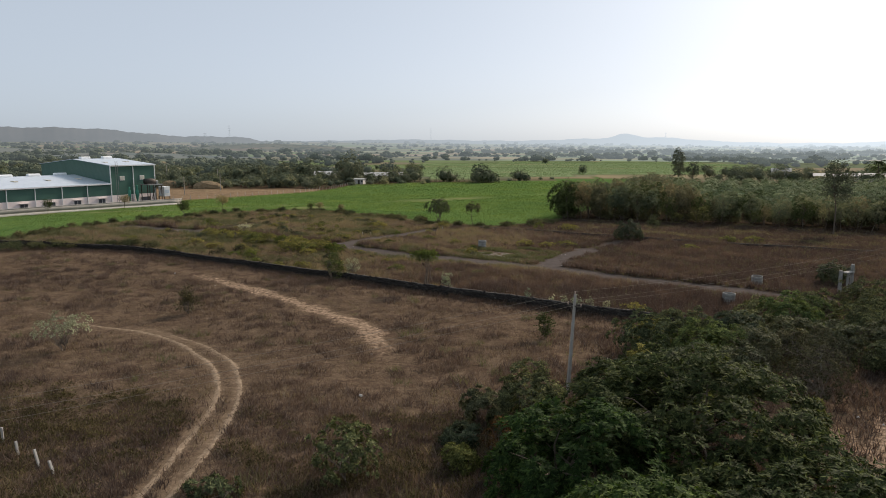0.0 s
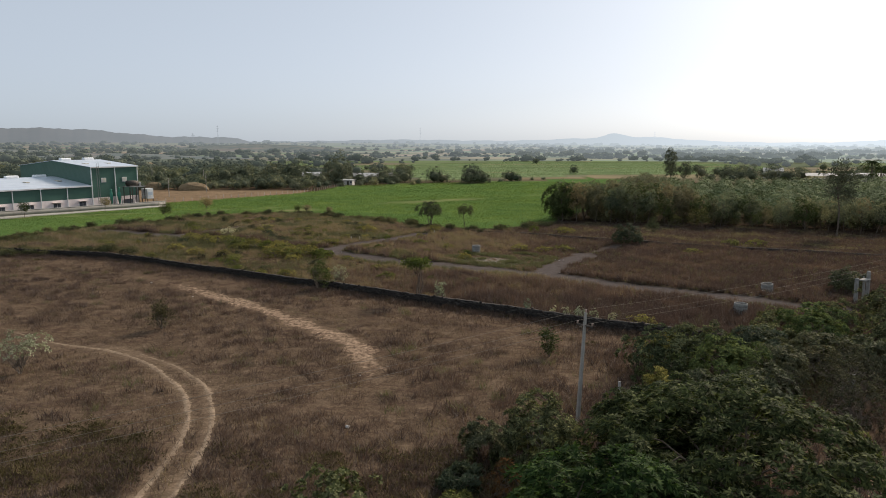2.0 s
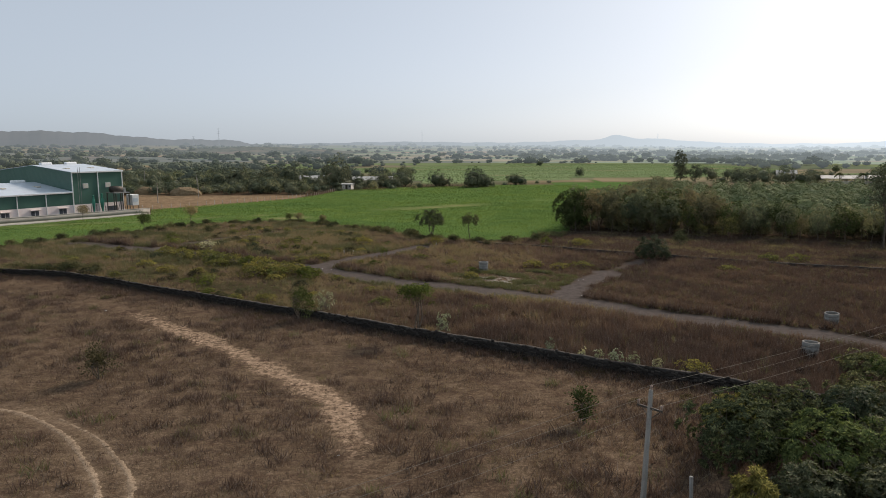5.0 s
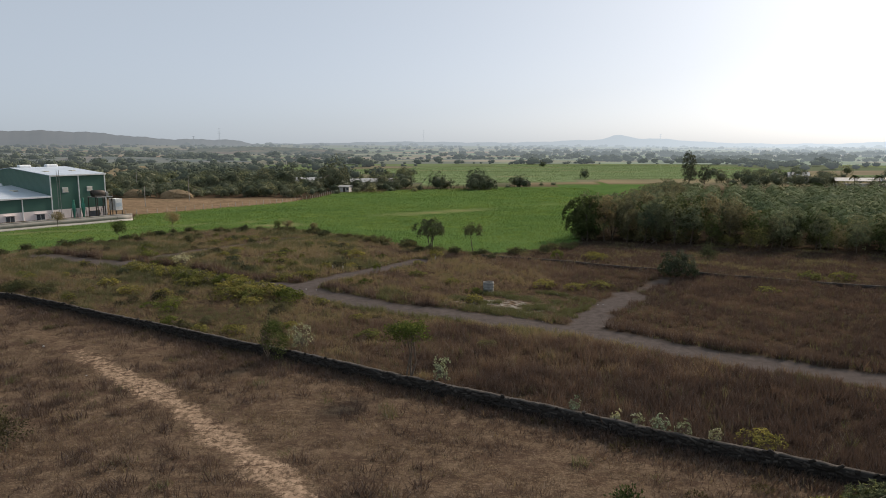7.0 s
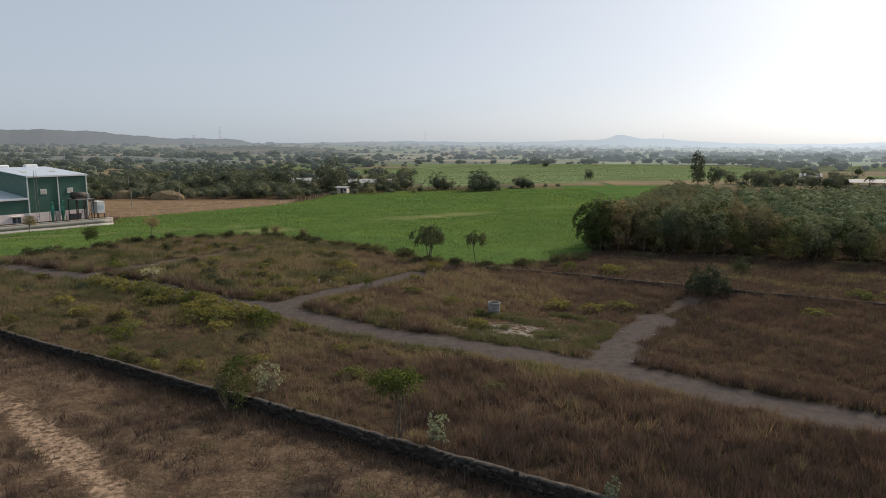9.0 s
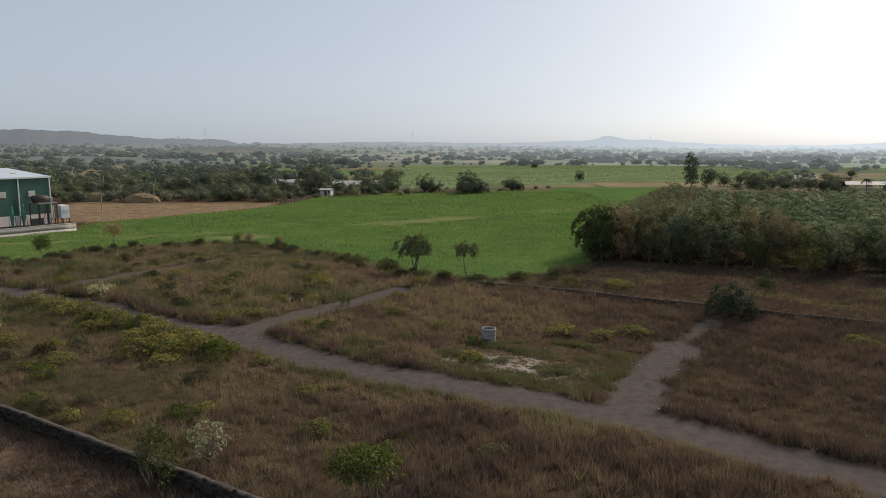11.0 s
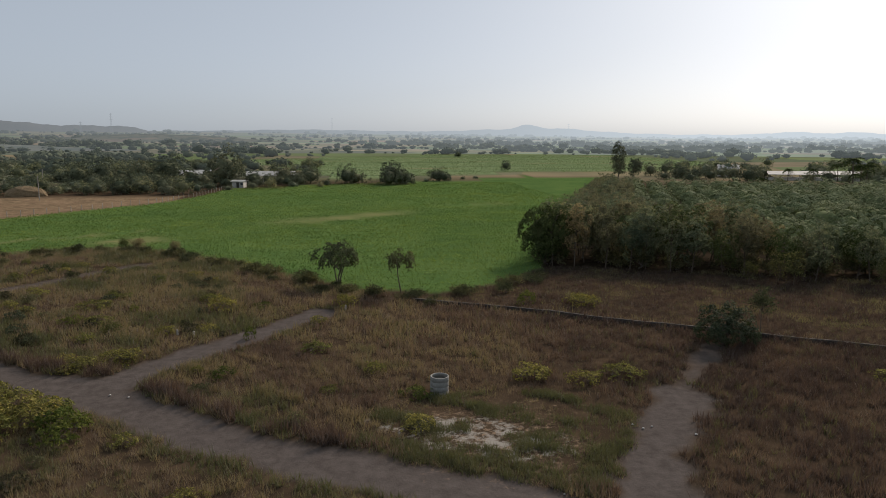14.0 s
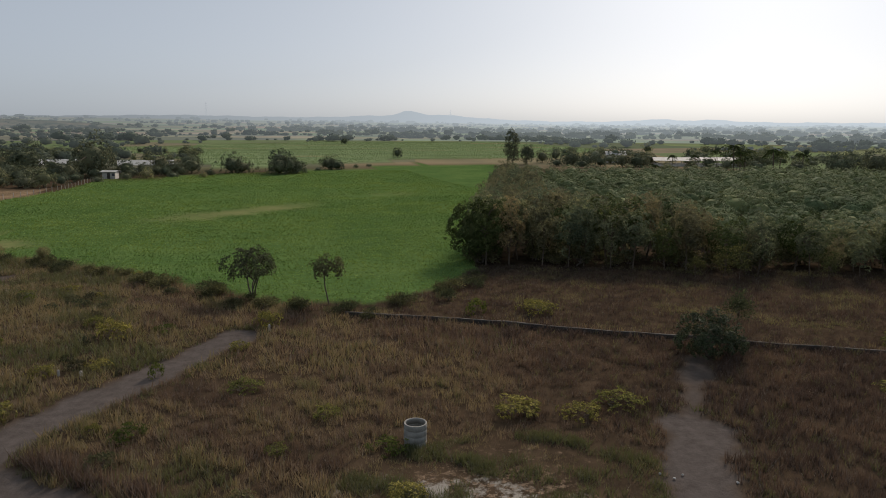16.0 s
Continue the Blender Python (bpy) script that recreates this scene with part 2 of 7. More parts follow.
def crop_mat():
    n = Nodes("crop_leaves", 0.8, 0, 0.05)
    c = n.ramp(n.island, [(0.0, (0.120, 0.190, 0.056)), (0.6, (0.158, 0.232, 0.069)), (1.0, (0.200, 0.274, 0.085))])
    c = n.mix(1.0, c, n.ramp(n.noise(0.06, 4), [(0.35, (0.8, 0.86, 0.82)), (0.65, (1.18, 1.1, 0.98))]), "MULTIPLY")
    row = n.noise(1.0, 4, 0.65, n.scaled(0.3, 1.5, 1, -32))
    c = n.mix(1.0, c, n.ramp(row, [(0.38, (0.5, 0.56, 0.6)), (0.54, (1.12, 1.08, 1.05))]), "MULTIPLY")
    c = n.mix(1.0, c, n.ramp(n.noise(0.3, 4, 0.6), [(0.38, (0.84, 0.88, 0.9)), (0.62, (1.12, 1.07, 1.06))]), "MULTIPLY")
    c = n.mix(1.0, c, n.ramp(n.noise(0.022, 4, 0.6), [(0.38, (0.74, 0.84, 0.88)), (0.62, (1.14, 1.06, 1.0))]), "MULTIPLY")
    ridge = n.noise(1.0, 3, 0.6, n.scaled(0.06, 0.75, 1, -24))
    c = n.mix(1.0, c, n.ramp(ridge, [(0.36, (0.66, 0.72, 0.75)), (0.5, (1.04, 1.03, 1.02))]), "MULTIPLY")
    n.sheen(0.6, (0.82, 1.0, 0.42))
    n.colour(c).translucent(0.35, (0.95, 1.0, 0.5))
    return n.m


M_GRASS, M_CROP, M_CROP_FAR = grass_mat(), crop_mat(), crop_far_mat()
M_LEAF_HEDGE = leaf_mat("leaf_hedge", (0.060, 0.065, 0.045), (0.103, 0.105, 0.070), (0.188, 0.181, 0.115), 0.28)
M_LEAF_BRUSH = leaf_mat("leaf_dry_brush", (0.055, 0.046, 0.030), (0.094, 0.080, 0.050), (0.155, 0.134, 0.082), 0.25)


def ground_mat():
    n = Nodes("ground_soil", 1.0, 0, 0.0)
    fine, mid, big = n.noise(4.0, 6, 0.65), n.noise(0.7, 5), n.noise(0.09, 4)
    streak = n.noise(1.4, 4, where=n.scaled(0.55, 1.6, 1, 30))
    # dry field: brown earth with matted straw and reddish bare spots
    dry = n.mix(n.ramp(mid, [(0.35, 0.0), (0.62, 1.0)]), (0.060, 0.038, 0.026), (0.098, 0.065, 0.042))
    dry = n.mix(n.ramp(streak, [(0.48, 0.0), (0.62, 0.85)]), dry, (0.160, 0.116, 0.078))
    dry = n.mix(n.ramp(big, [(0.5, 0.0), (0.7, 0.6)]), dry, (0.072, 0.055, 0.039))
    dry = n.mix(n.ramp(fine, [(0.42, 0.55), (0.6, 0.0)]), dry, (0.075, 0.055, 0.036))
    grain = n.noise(8.0, 5, 0.75)
    dry = n.mix(n.ramp(grain, [(0.51, 0.0), (0.62, 0.75)]), dry, (0.176, 0.129, 0.089))
    dry = n.mix(n.ramp(n.noise(3.6, 6, 0.75, n.scaled(1, 1.3, 1, 50)), [(0.38, 0.7), (0.5, 0.0)]), dry, (0.04, 0.030, 0.021))
    dry = n.mix(n.ramp(n.noise(0.28, 6, 0.7), [(0.46, 0.0), (0.6, 0.7)]), dry, (0.060, 0.040, 0.030))
    dry = n.mix(n.ramp(n.noise(0.55, 5, 0.7), [(0.47, 0.0), (0.6, 0.65)]), dry, n.mix(n.ramp(grain, [(0.45, 0.0), (0.58, 1.0)]), (0.11, 0.08, 0.052), (0.198, 0.146, 0.100)))
    tuft = n.noise(2.4, 4, 0.65, n.scaled(0.8, 1.25, 1, 20))
    dry = n.mix(n.ramp(tuft, [(0.58, 0.0), (0.68, 0.8)]), dry, (0.050, 0.036, 0.027))
    dry = n.mix(n.ramp(tuft, [(0.33, 0.75), (0.42, 0.0)]), dry, (0.180, 0.133, 0.093))
    # under the tall grass: soil painted darker, as the shade between the blades
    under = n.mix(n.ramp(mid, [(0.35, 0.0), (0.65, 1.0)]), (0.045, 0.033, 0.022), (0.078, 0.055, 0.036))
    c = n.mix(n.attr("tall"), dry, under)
    # soil beneath the grove painted dark, as the trees' shade
    c = n.mix(n.attr("grove_shade"), c, n.mix(n.ramp(mid, [(0.4, 0.0), (0.6, 1.0)]), (0.035, 0.027, 0.019), (0.062, 0.046, 0.031)))
    # crop rows
    row = n.noise(1.0, 3, where=n.scaled(0.35, 2.2, 1, -32))
    crop = n.mix(n.ramp(row, [(0.35, 0.0), (0.65, 1.0)]), (0.064, 0.116, 0.036), (0.100, 0.172, 0.050))
    crop = n.mix(n.ramp(big, [(0.42, 0.0), (0.68, 0.6)]), crop, (0.132, 0.196, 0.060))
    crop = n.mix(n.ramp(n.noise(2.6, 5, 0.7), [(0.42, 0.6), (0.56, 0.0)]), crop, (0.042, 0.072, 0.024))
    c = n.mix(n.attr("crop"), c, crop)
    # thin crop over bare earth
    c = n.mix(n.calc("MULTIPLY", n.attr("thin"), n.ramp(streak, [(0.35, 0.25), (0.6, 1.0)])), c, (0.205, 0.188, 0.088))
    c = n.mix(n.attr("crop_far"), c, n.mix(n.ramp(n.noise(0.05, 5, 0.7), [(0.35, 0.0), (0.65, 1.0)]), (0.135, 0.19, 0.092), (0.19, 0.238, 0.122)))
    strip = n.noise(1.0, 3, 0.6, n.scaled(0.006, 0.045, 0, 6))
    c = n.mix(n.calc("MULTIPLY", n.attr("crop_far"), n.ramp(strip, [(0.56, 0.0), (0.62, 0.8)])), c, (0.105, 0.135, 0.07))
    c = n.mix(n.calc("MULTIPLY", n.attr("crop_far"), n.ramp(strip, [(0.34, 0.85), (0.39, 0.0)])), c, (0.245, 0.20, 0.125))
    # ploughed fallow
    fur = n.noise(1.0, 3, where=n.scaled(0.22, 2.4, 1, -38))
    pl = n.mix(n.ramp(fur, [(0.35, 0.0), (0.65, 1.0)]), (0.14, 0.095, 0.060), (0.27, 0.192, 0.122))
    pl = n.mix(n.ramp(n.noise(0.22, 6, 0.7), [(0.44, 0.0), (0.6, 0.75)]), pl, (0.115, 0.088, 0.056))
    pl = n.mix(n.ramp(n.noise(0.5, 5, 0.7), [(0.54, 0.0), (0.66, 0.7)]), pl, (0.33, 0.25, 0.155))
    c = n.mix(n.attr("plough"), c, pl)
    # far patchwork of fields
    cell = n.voronoi(1.0, n.scaled(0.0065, 0.0042, 0, 20), True)
    val = n.t.nodes.new("ShaderNodeSeparateColor")
    n.link(cell, val.inputs[0])
    far = n.ramp(val.outputs[0], [(0.0, (0.12, 0.16, 0.08)), (0.22, (0.165, 0.215, 0.10)), (0.42, (0.26, 0.195, 0.13)),
                                  (0.6, (0.13, 0.135, 0.10)), (0.78, (0.12, 0.155, 0.09)), (1.0, (0.26, 0.20, 0.145))])
    far = n.mix(n.ramp(n.noise(0.02, 5), [(0.4, 0.0), (0.65, 0.6)]), far, (0.12, 0.125, 0.085))
    c = n.mix(n.attr("far"), c, far)
    # gravel road
    road = n.mix(n.ramp(n.noise(1.3, 5, 0.65), [(0.35, 0.0), (0.65, 1.0)]), (0.066, 0.056, 0.051), (0.100, 0.086, 0.079))
    road = n.mix(n.ramp(n.noise(22, 3, 0.7), [(0.45, 0.0), (0.62, 0.35)]), road, (0.12, 0.104, 0.094))
    c = n.mix(n.attr("road"), c, road)
    # sandy earth and wheel tracks
    sand = n.mix(n.ramp(n.noise(1.8, 5, 0.65), [(0.35, 0.0), (0.65, 1.0)]), (0.225, 0.158, 0.107), (0.375, 0.275, 0.192))
    edge = n.calc("MULTIPLY", n.attr("sand"), 2.0)
    edge = n.calc("SUBTRACT", edge, n.ramp(n.noise(1.7, 5, 0.7), [(0.3, 0.0), (0.7, 1.15)]))
    edge = n.calc("SUBTRACT", edge, n.ramp(n.noise(2.3, 7, 0.8), [(0.45, 0.0), (0.58, 1.1)]))
    c = n.mix(edge, c, sand)
    worn = n.calc("MULTIPLY", n.attr("rut"), n.ramp(n.noise(1.1, 5, 0.7), [(0.32, 0.45), (0.55, 1.0)]))
    c = n.mix(worn, c, n.mix(n.ramp(n.noise(5, 4), [(0.35, 0.0), (0.65, 1.0)]), (0.215, 0.158, 0.105), (0.32, 0.245, 0.168)))
    # pale lime patch
    pe = n.calc("SUBTRACT", n.calc("MULTIPLY", n.attr("pale"), 1.5), n.ramp(n.noise(0.9, 6, 0.75), [(0.40, 0.15), (0.53, 1.5)]))
    c = n.mix(pe, c, (0.27, 0.25, 0.22))
    n.colour(c)
    h = n.mix(0.5, fine, n.noise(1.6, 5, 0.65))
    return n.bump(h, 0.7, 0.12).m


M_GROUND = ground_mat()


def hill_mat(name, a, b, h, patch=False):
    """A far backdrop: its own tones thinned by the share h of haze, painted in as emission and brighter on the sun's
    side.
    """
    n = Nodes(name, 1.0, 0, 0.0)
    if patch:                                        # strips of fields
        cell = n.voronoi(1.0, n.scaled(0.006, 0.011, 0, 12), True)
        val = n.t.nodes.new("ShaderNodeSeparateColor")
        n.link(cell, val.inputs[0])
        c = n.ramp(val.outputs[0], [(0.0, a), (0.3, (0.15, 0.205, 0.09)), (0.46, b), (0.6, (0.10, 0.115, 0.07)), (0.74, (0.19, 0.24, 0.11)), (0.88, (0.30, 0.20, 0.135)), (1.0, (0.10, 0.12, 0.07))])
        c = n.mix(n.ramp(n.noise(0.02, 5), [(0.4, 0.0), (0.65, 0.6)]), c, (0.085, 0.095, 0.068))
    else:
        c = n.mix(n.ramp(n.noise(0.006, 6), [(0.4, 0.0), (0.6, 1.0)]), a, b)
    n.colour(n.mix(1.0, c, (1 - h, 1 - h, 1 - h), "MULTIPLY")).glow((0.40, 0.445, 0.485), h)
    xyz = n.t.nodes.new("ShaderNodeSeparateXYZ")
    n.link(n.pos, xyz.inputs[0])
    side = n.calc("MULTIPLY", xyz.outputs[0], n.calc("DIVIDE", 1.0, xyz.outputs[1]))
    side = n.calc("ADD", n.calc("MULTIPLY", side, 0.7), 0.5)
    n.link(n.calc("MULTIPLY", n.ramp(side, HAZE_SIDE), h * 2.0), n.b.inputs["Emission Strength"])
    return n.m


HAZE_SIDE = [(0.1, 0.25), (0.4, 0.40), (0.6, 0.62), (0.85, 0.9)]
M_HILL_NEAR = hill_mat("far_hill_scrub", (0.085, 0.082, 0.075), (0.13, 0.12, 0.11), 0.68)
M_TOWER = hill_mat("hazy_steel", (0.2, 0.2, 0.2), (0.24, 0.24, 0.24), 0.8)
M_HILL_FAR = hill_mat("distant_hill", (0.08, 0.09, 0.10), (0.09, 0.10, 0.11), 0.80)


# ---- mesh helpers ----
def np_mesh(name, V, F):
    """A mesh from numpy corners and faces of one size."""
    V, F = np.ascontiguousarray(V, np.float32), np.ascontiguousarray(F, np.int32)
    me = bpy.data.meshes.new(name)
    me.vertices.add(len(V))
    me.vertices.foreach_set("co", V.ravel())
    me.loops.add(F.size)
    me.loops.foreach_set("vertex_index", F.ravel())
    me.polygons.add(len(F))
    me.polygons.foreach_set("loop_start", np.arange(len(F), dtype=np.int32) * F.shape[1])
    me.update(calc_edges=True)
    me.validate()
    return me


def merge(parts):
    V, F, k = [], [], 0
    for v, f in parts:
        V.append(v)
        F.append(np.asarray(f) + k)
        k += len(v)
    return np.concatenate(V), np.concatenate(F)


def child(name, me, material, parent, label=""):
    """One mesh as a part of a thing."""
    if not me.materials:
        me.materials.append(material)
    ob = new(name, me)
    ob.parent = parent
    if label:
        ob["label"] = label
    return ob


def part(name, bm, material, parent, label=""):
    me = bpy.data.meshes.new(name)
    bm.to_mesh(me)
    bm.free()
    return child(name, me, material, parent, label)


def thing(name, m, label, category, group="", kind=""):
    ob = new(name)
    ob.empty_display_size = 0.3
    ob.matrix_basis = m
    return tagged(ob, label, category, group, kind)


def box(bm, x0, x1, y0, y1, z0, z1, bevel=0.0):
    r = bmesh.ops.create_cube(bm, size=1.0, matrix=Matrix.LocRotScale(
        ((x0 + x1) / 2, (y0 + y1) / 2, (z0 + z1) / 2), None, (abs(x1 - x0), abs(y1 - y0), abs(z1 - z0))))
    if bevel:
        edges = list({e for v in r["verts"] for e in v.link_edges})
        bmesh.ops.bevel(bm, geom=edges, offset=bevel, segments=1, affect="EDGES")
    return bm


def boxed(*a, bevel=0.0):
    return box(bmesh.new(), *a, bevel=bevel)


def poly(bm, pts):
    return bm.faces.new([bm.verts.new(p) for p in pts])


def tube(pts, radii, sides=6):
    """A tapering tube along points."""
    P, R = np.asarray(pts, float), np.asarray(radii, float)
    T = np.gradient(P, axis=0)
    T /= np.linalg.norm(T, axis=1)[:, None] + 1e-9
    ref = np.where(np.abs(T[:, 2:3]) > 0.9, np.array([[1.0, 0, 0]]), np.array([[0, 0, 1.0]]))
    U = np.cross(T, ref)
    U /= np.linalg.norm(U, axis=1)[:, None]
    W = np.cross(T, U)
    a = np.arange(sides) * 2 * np.pi / sides
    V = P[:, None] + R[:, None, None] * (np.cos(a)[None, :, None] * U[:, None] + np.sin(a)[None, :, None] * W[:, None])
    i, j = np.meshgrid(np.arange(len(P) - 1), np.arange(sides), indexing="ij")
    k = (j + 1) % sides
    F = np.stack([i * sides + j, i * sides + k, (i + 1) * sides + k, (i + 1) * sides + j], -1).reshape(-1, 4)
    return V.reshape(-1, 3), F


def unit(v):
    return v / (np.linalg.norm(v, axis=-1, keepdims=True) + 1e-9)


def leaves(C, D, length, width, r, curl=0.25, face=None):
    """Bent pointed leaves at C, growing along D, turned to face a side if one is given."""
    n = len(C)
    D = unit(D)
    S = unit(np.cross(D, unit(r.normal(size=(n, 3))) if face is None else face))
    N = np.cross(D, S)
    L = (length * r.uniform(0.6, 1.3, n))[:, None]
    W = (width * r.uniform(0.7, 1.3, n))[:, None]
    V = np.stack([C, C + 0.45 * L * D + 0.5 * W * S, C + L * D - curl * L * N, C + 0.45 * L * D - 0.5 * W * S], 1)
    return V.reshape(-1, 3), np.arange(n * 4).reshape(n, 4)


def gz(x, y):
    """Height of the ground: flat plots, the fields beyond a little lower, the far plain rising."""
    x, y = np.asarray(x, float), np.asarray(y, float)
    s = np.clip((y - 112) / 165, 0, 1)
    r = np.clip((np.hypot(x, y) - 600) / 3000, 0, 1)
    rise = np.clip(20 - 42 * x / (np.hypot(x, y) + 1.0), 3, 38)
    z = -3.0 * s + rise * r
    return z + 0.06 * np.sin(x * 0.31 + 1.3 * np.sin(y * 0.11)) * np.sin(y * 0.27 + 0.7)


def on(x, y, rz=0.0, s=1.0, dz=0.0, lean=0.0):
    """A pose on the ground."""
    return pose(x, y, float(gz(x, y)) + dz, lean, 0, rz) @ Matrix.Scale(s, 4)


# ---- plan ----
WALL = [(-96, 90), (-62, 84.5), (-46, 79.8), (-28.9, 69.0), (-12.4, 58.6), (1, 49.8), (14.3, 41.1), (24, 35.0)]
LOW_WALL = [(5.5, 110.2), (12, 107.0), (21.5, 101.2), (29, 96.4), (41.5, 89.4), (50.6, 84.8), (70, 75)]
ROAD = [(-62, 113), (-48, 105.6), (-36.5, 99.5), (-28, 92.8), (-17.5, 86.6), (-6.2, 77.4), (1, 73.4), (9, 69), (14, 66),
        (19.4, 60.8), (25.4, 56.6), (31.2, 52.6), (38, 47.5)]
BRANCH = [(-17.5, 86.6), (-14.4, 91.4), (-9.8, 97.4), (-3.4, 106.2)]
BRANCH_B = [(-46, 105), (-41.7, 114), (-37, 122), (-28, 137)]
SPUR = [(13, 67.5), (14.6, 72.2), (17.6, 77.2), (20.8, 82.2)]
SPUR_B = [(20.8, 82.2), (24, 86.5), (28, 92)]
SAND = [(-36, 66.6), (-28.2, 59.6), (-20.6, 52.5), (-14.4, 46.0), (-9.5, 40.6), (-6.1, 36.2), (-4.6, 31), (-3.5, 26.5)]
RUT_A = [(-40.7, 43.8), (-31.3, 37.3), (-24.6, 34.5), (-20.4, 31.2), (-15.95, 25.4), (-13.95, 20.7), (-13.2, 16.8), (-13.0, 12), (-12.9, 6), (-13.5, -6)]
RUT_B = [(-27, 36.6), (-23.0, 34.2), (-18.9, 31.2), (-14.75, 26.1), (-12.7, 20.7), (-11.9, 16.8), (-11.6, 12.1), (-11.7, 6), (-12.3, -6)]
EARTH_ROAD = [(15, -8), (21, 6), (28, 16), (34, 24)]
CROP = [(-170, 60), (-110, 70), (-74.6, 93.3), (-69, 118), (-57, 136), (-51.7, 149), (-37, 154), (-26.7, 147.6), (-13.7, 133.2),
        (-4.3, 121.6), (-0.6, 116.3), (7.8, 112.7), (12.8, 115.5), (18.6, 120.7), (22.8, 126.7), (112, 352), (104, 366), (77, 376),
        (36.7, 337), (-4, 326), (-46, 304), (-50, 266), (-55, 242), (-82, 192), (-75.3, 176), (-105, 123), (-170, 60)]
CROP_B = [(-95, 600), (-45, 470), (-12, 372), (38, 376), (88, 412), (118, 406), (160, 412), (250, 500), (240, 690), (60, 700)]
GROVE = [(22.5, 127), (108, 91), (190, 150), (190, 290), (86, 275)]
FALLOW = [(-90, 197), (-80, 194), (-55, 243), (-51, 262), (-66, 276), (-125, 280), (-130, 240)]


def near_line(P, line):
    """Distance from points to a polyline."""
    best = np.full(len(P), 1e9)
    for a, b in zip(line[:-1], line[1:]):
        a, b = np.array(a, float), np.array(b, float)
        t = np.clip((P - a) @ (b - a) / ((b - a) @ (b - a)), 0, 1)
        best = np.minimum(best, np.linalg.norm(P - a - t[:, None] * (b - a), axis=1))
    return best


def inside(P, ring):
    hit = np.zeros(len(P), bool)
    x, y = P[:, 0], P[:, 1]
    for (x0, y0), (x1, y1) in zip(ring, ring[1:] + ring[:1]):
        if y0 != y1:
            hit ^= ((y0 > y) != (y1 > y)) & (x < (x1 - x0) * (y - y0) / (y1 - y0) + x0)
    return hit


def wave(P, s, k=0.0):
    """Cheap smooth noise in the plan, about -1 to 1."""
    x, y = P[:, 0] / s, P[:, 1] / s
    return (np.sin(x * 1.7 + 2.1 * np.sin(y * 0.9 + k) + k) + np.sin(y * 2.3 + 1.7 * np.sin(x * 1.3 + 2 * k)) +
            np.sin((x + y) * 3.1 + 1.4 * np.sin((x - y) * 1.9 + k))) / 3


def soft(d, edge, width):
    return np.clip((edge - d) / width + 0.5, 0, 1)


def beyond_wall(P):
    """True on the far side of the stone wall."""
    xs = np.array([p[0] for p in WALL] + [45.0])
    ys = np.array([p[1] for p in WALL] + [21.5])
    return P[:, 1] > np.interp(P[:, 0], xs, ys)


def open_patch(P):
    """The thinly grown corner round the lime patch."""
    return np.clip(1.35 - np.hypot(P[:, 0] - 8.0 + 0.5 * wave(P, 3), (P[:, 1] - 77.5) * 0.9) / 7.0 + 0.2 * wave(P, 2.4, 2), 0, 1)


def road_mask(P):
    j = 0.5 * wave(P, 3.0) + 0.3 * wave(P, 1.1, 2)
    m = soft(near_line(P, ROAD) + j, 1.75, 0.6)
    m = np.maximum(m, soft(near_line(P, BRANCH) + j, 1.5, 0.6))
    m = np.maximum(m, 0.85 * soft(near_line(P, BRANCH_B) + j, 1.3, 0.9))
    m = np.maximum(m, soft(near_line(P, SPUR) + 1.7 * j, 1.75, 0.8))
    return np.maximum(m, 0.8 * soft(near_line(P, SPUR_B) + j, 0.8, 0.9))


def crop_thin(P):
    """Where the crop is thin over bare earth."""
    x, y, w = P[:, 0], P[:, 1], wave(P, 6)
    a = soft(np.abs((x + 2) * 0.62 - (y - 197) * 0.78) + 2.4 * w, 3.6, 7) * soft(np.hypot(x + 2, y - 197), 18, 12)
    b = soft(np.hypot(x + 36, (y - 160) * 1.6) + 2.5 * wave(P, 5), 5.5, 7)
    c = 0.8 * soft(np.hypot((x - 32) * 0.4, y - 226) + 2 * wave(P, 5), 3.0, 6)
    return np.clip(a + b + c + 0.7 * soft(np.abs(y - 0.62 * x - 196 - 3 * w), 1.6, 1.5) * (x < -38), 0, 1)


# ---- ground: one sheet to the horizon ----
def spread(lo, hi, step, far_lo, far_hi):
    core = np.arange(lo, hi + step / 2, step)
    up, down, d = [], [], step
    v = core[-1]
    while v < far_hi:
        d *= 1.09
        v += d
        up.append(v)
    v, d = core[0], step
    while v > far_lo:
        d *= 1.09
        v -= d
        down.append(v)
    return np.array(down[::-1] + list(core) + up)


GX, GY = spread(-46, 40, 0.42, -4300, 4300), spread(4, 112, 0.42, -1500, 4400)
gx, gy = np.meshgrid(GX, GY)
P = np.stack([gx.ravel(), gy.ravel()], 1)
far_side = beyond_wall(P)
crop_d = inside(P + 0.8 * np.stack([wave(P, 4), wave(P, 4, 3)], 1), CROP)
r_far = np.hypot(P[:, 0], P[:, 1])
rd = road_mask(P) * far_side
sd = soft(near_line(P, SAND) + 0.5 * wave(P, 2.2) + 0.35 * wave(P, 0.8, 2), 1.15 + 0.3 * wave(P, 9, 1) + 0.35 * wave(P, 3.1, 4), 1.2) * np.clip((P[:, 1] - 25) / 9, 0.25, 1) * np.clip((68 - P[:, 1]) / 14, 0.3, 1)
er = soft(near_line(P, EARTH_ROAD) + 0.5 * wave(P, 3), 2.2, 1.0)
sand_m = np.maximum(sd, er) * ~far_side
sand_m = np.maximum(sand_m, 0.47 * open_patch(P) * far_side)
wear = 0.45 * np.maximum(soft(near_line(P, RUT_A), 0.22, 0.5), soft(near_line(P, RUT_B), 0.22, 0.5)) * np.clip((P[:, 0] + 38) / 14, 0.2, 1)
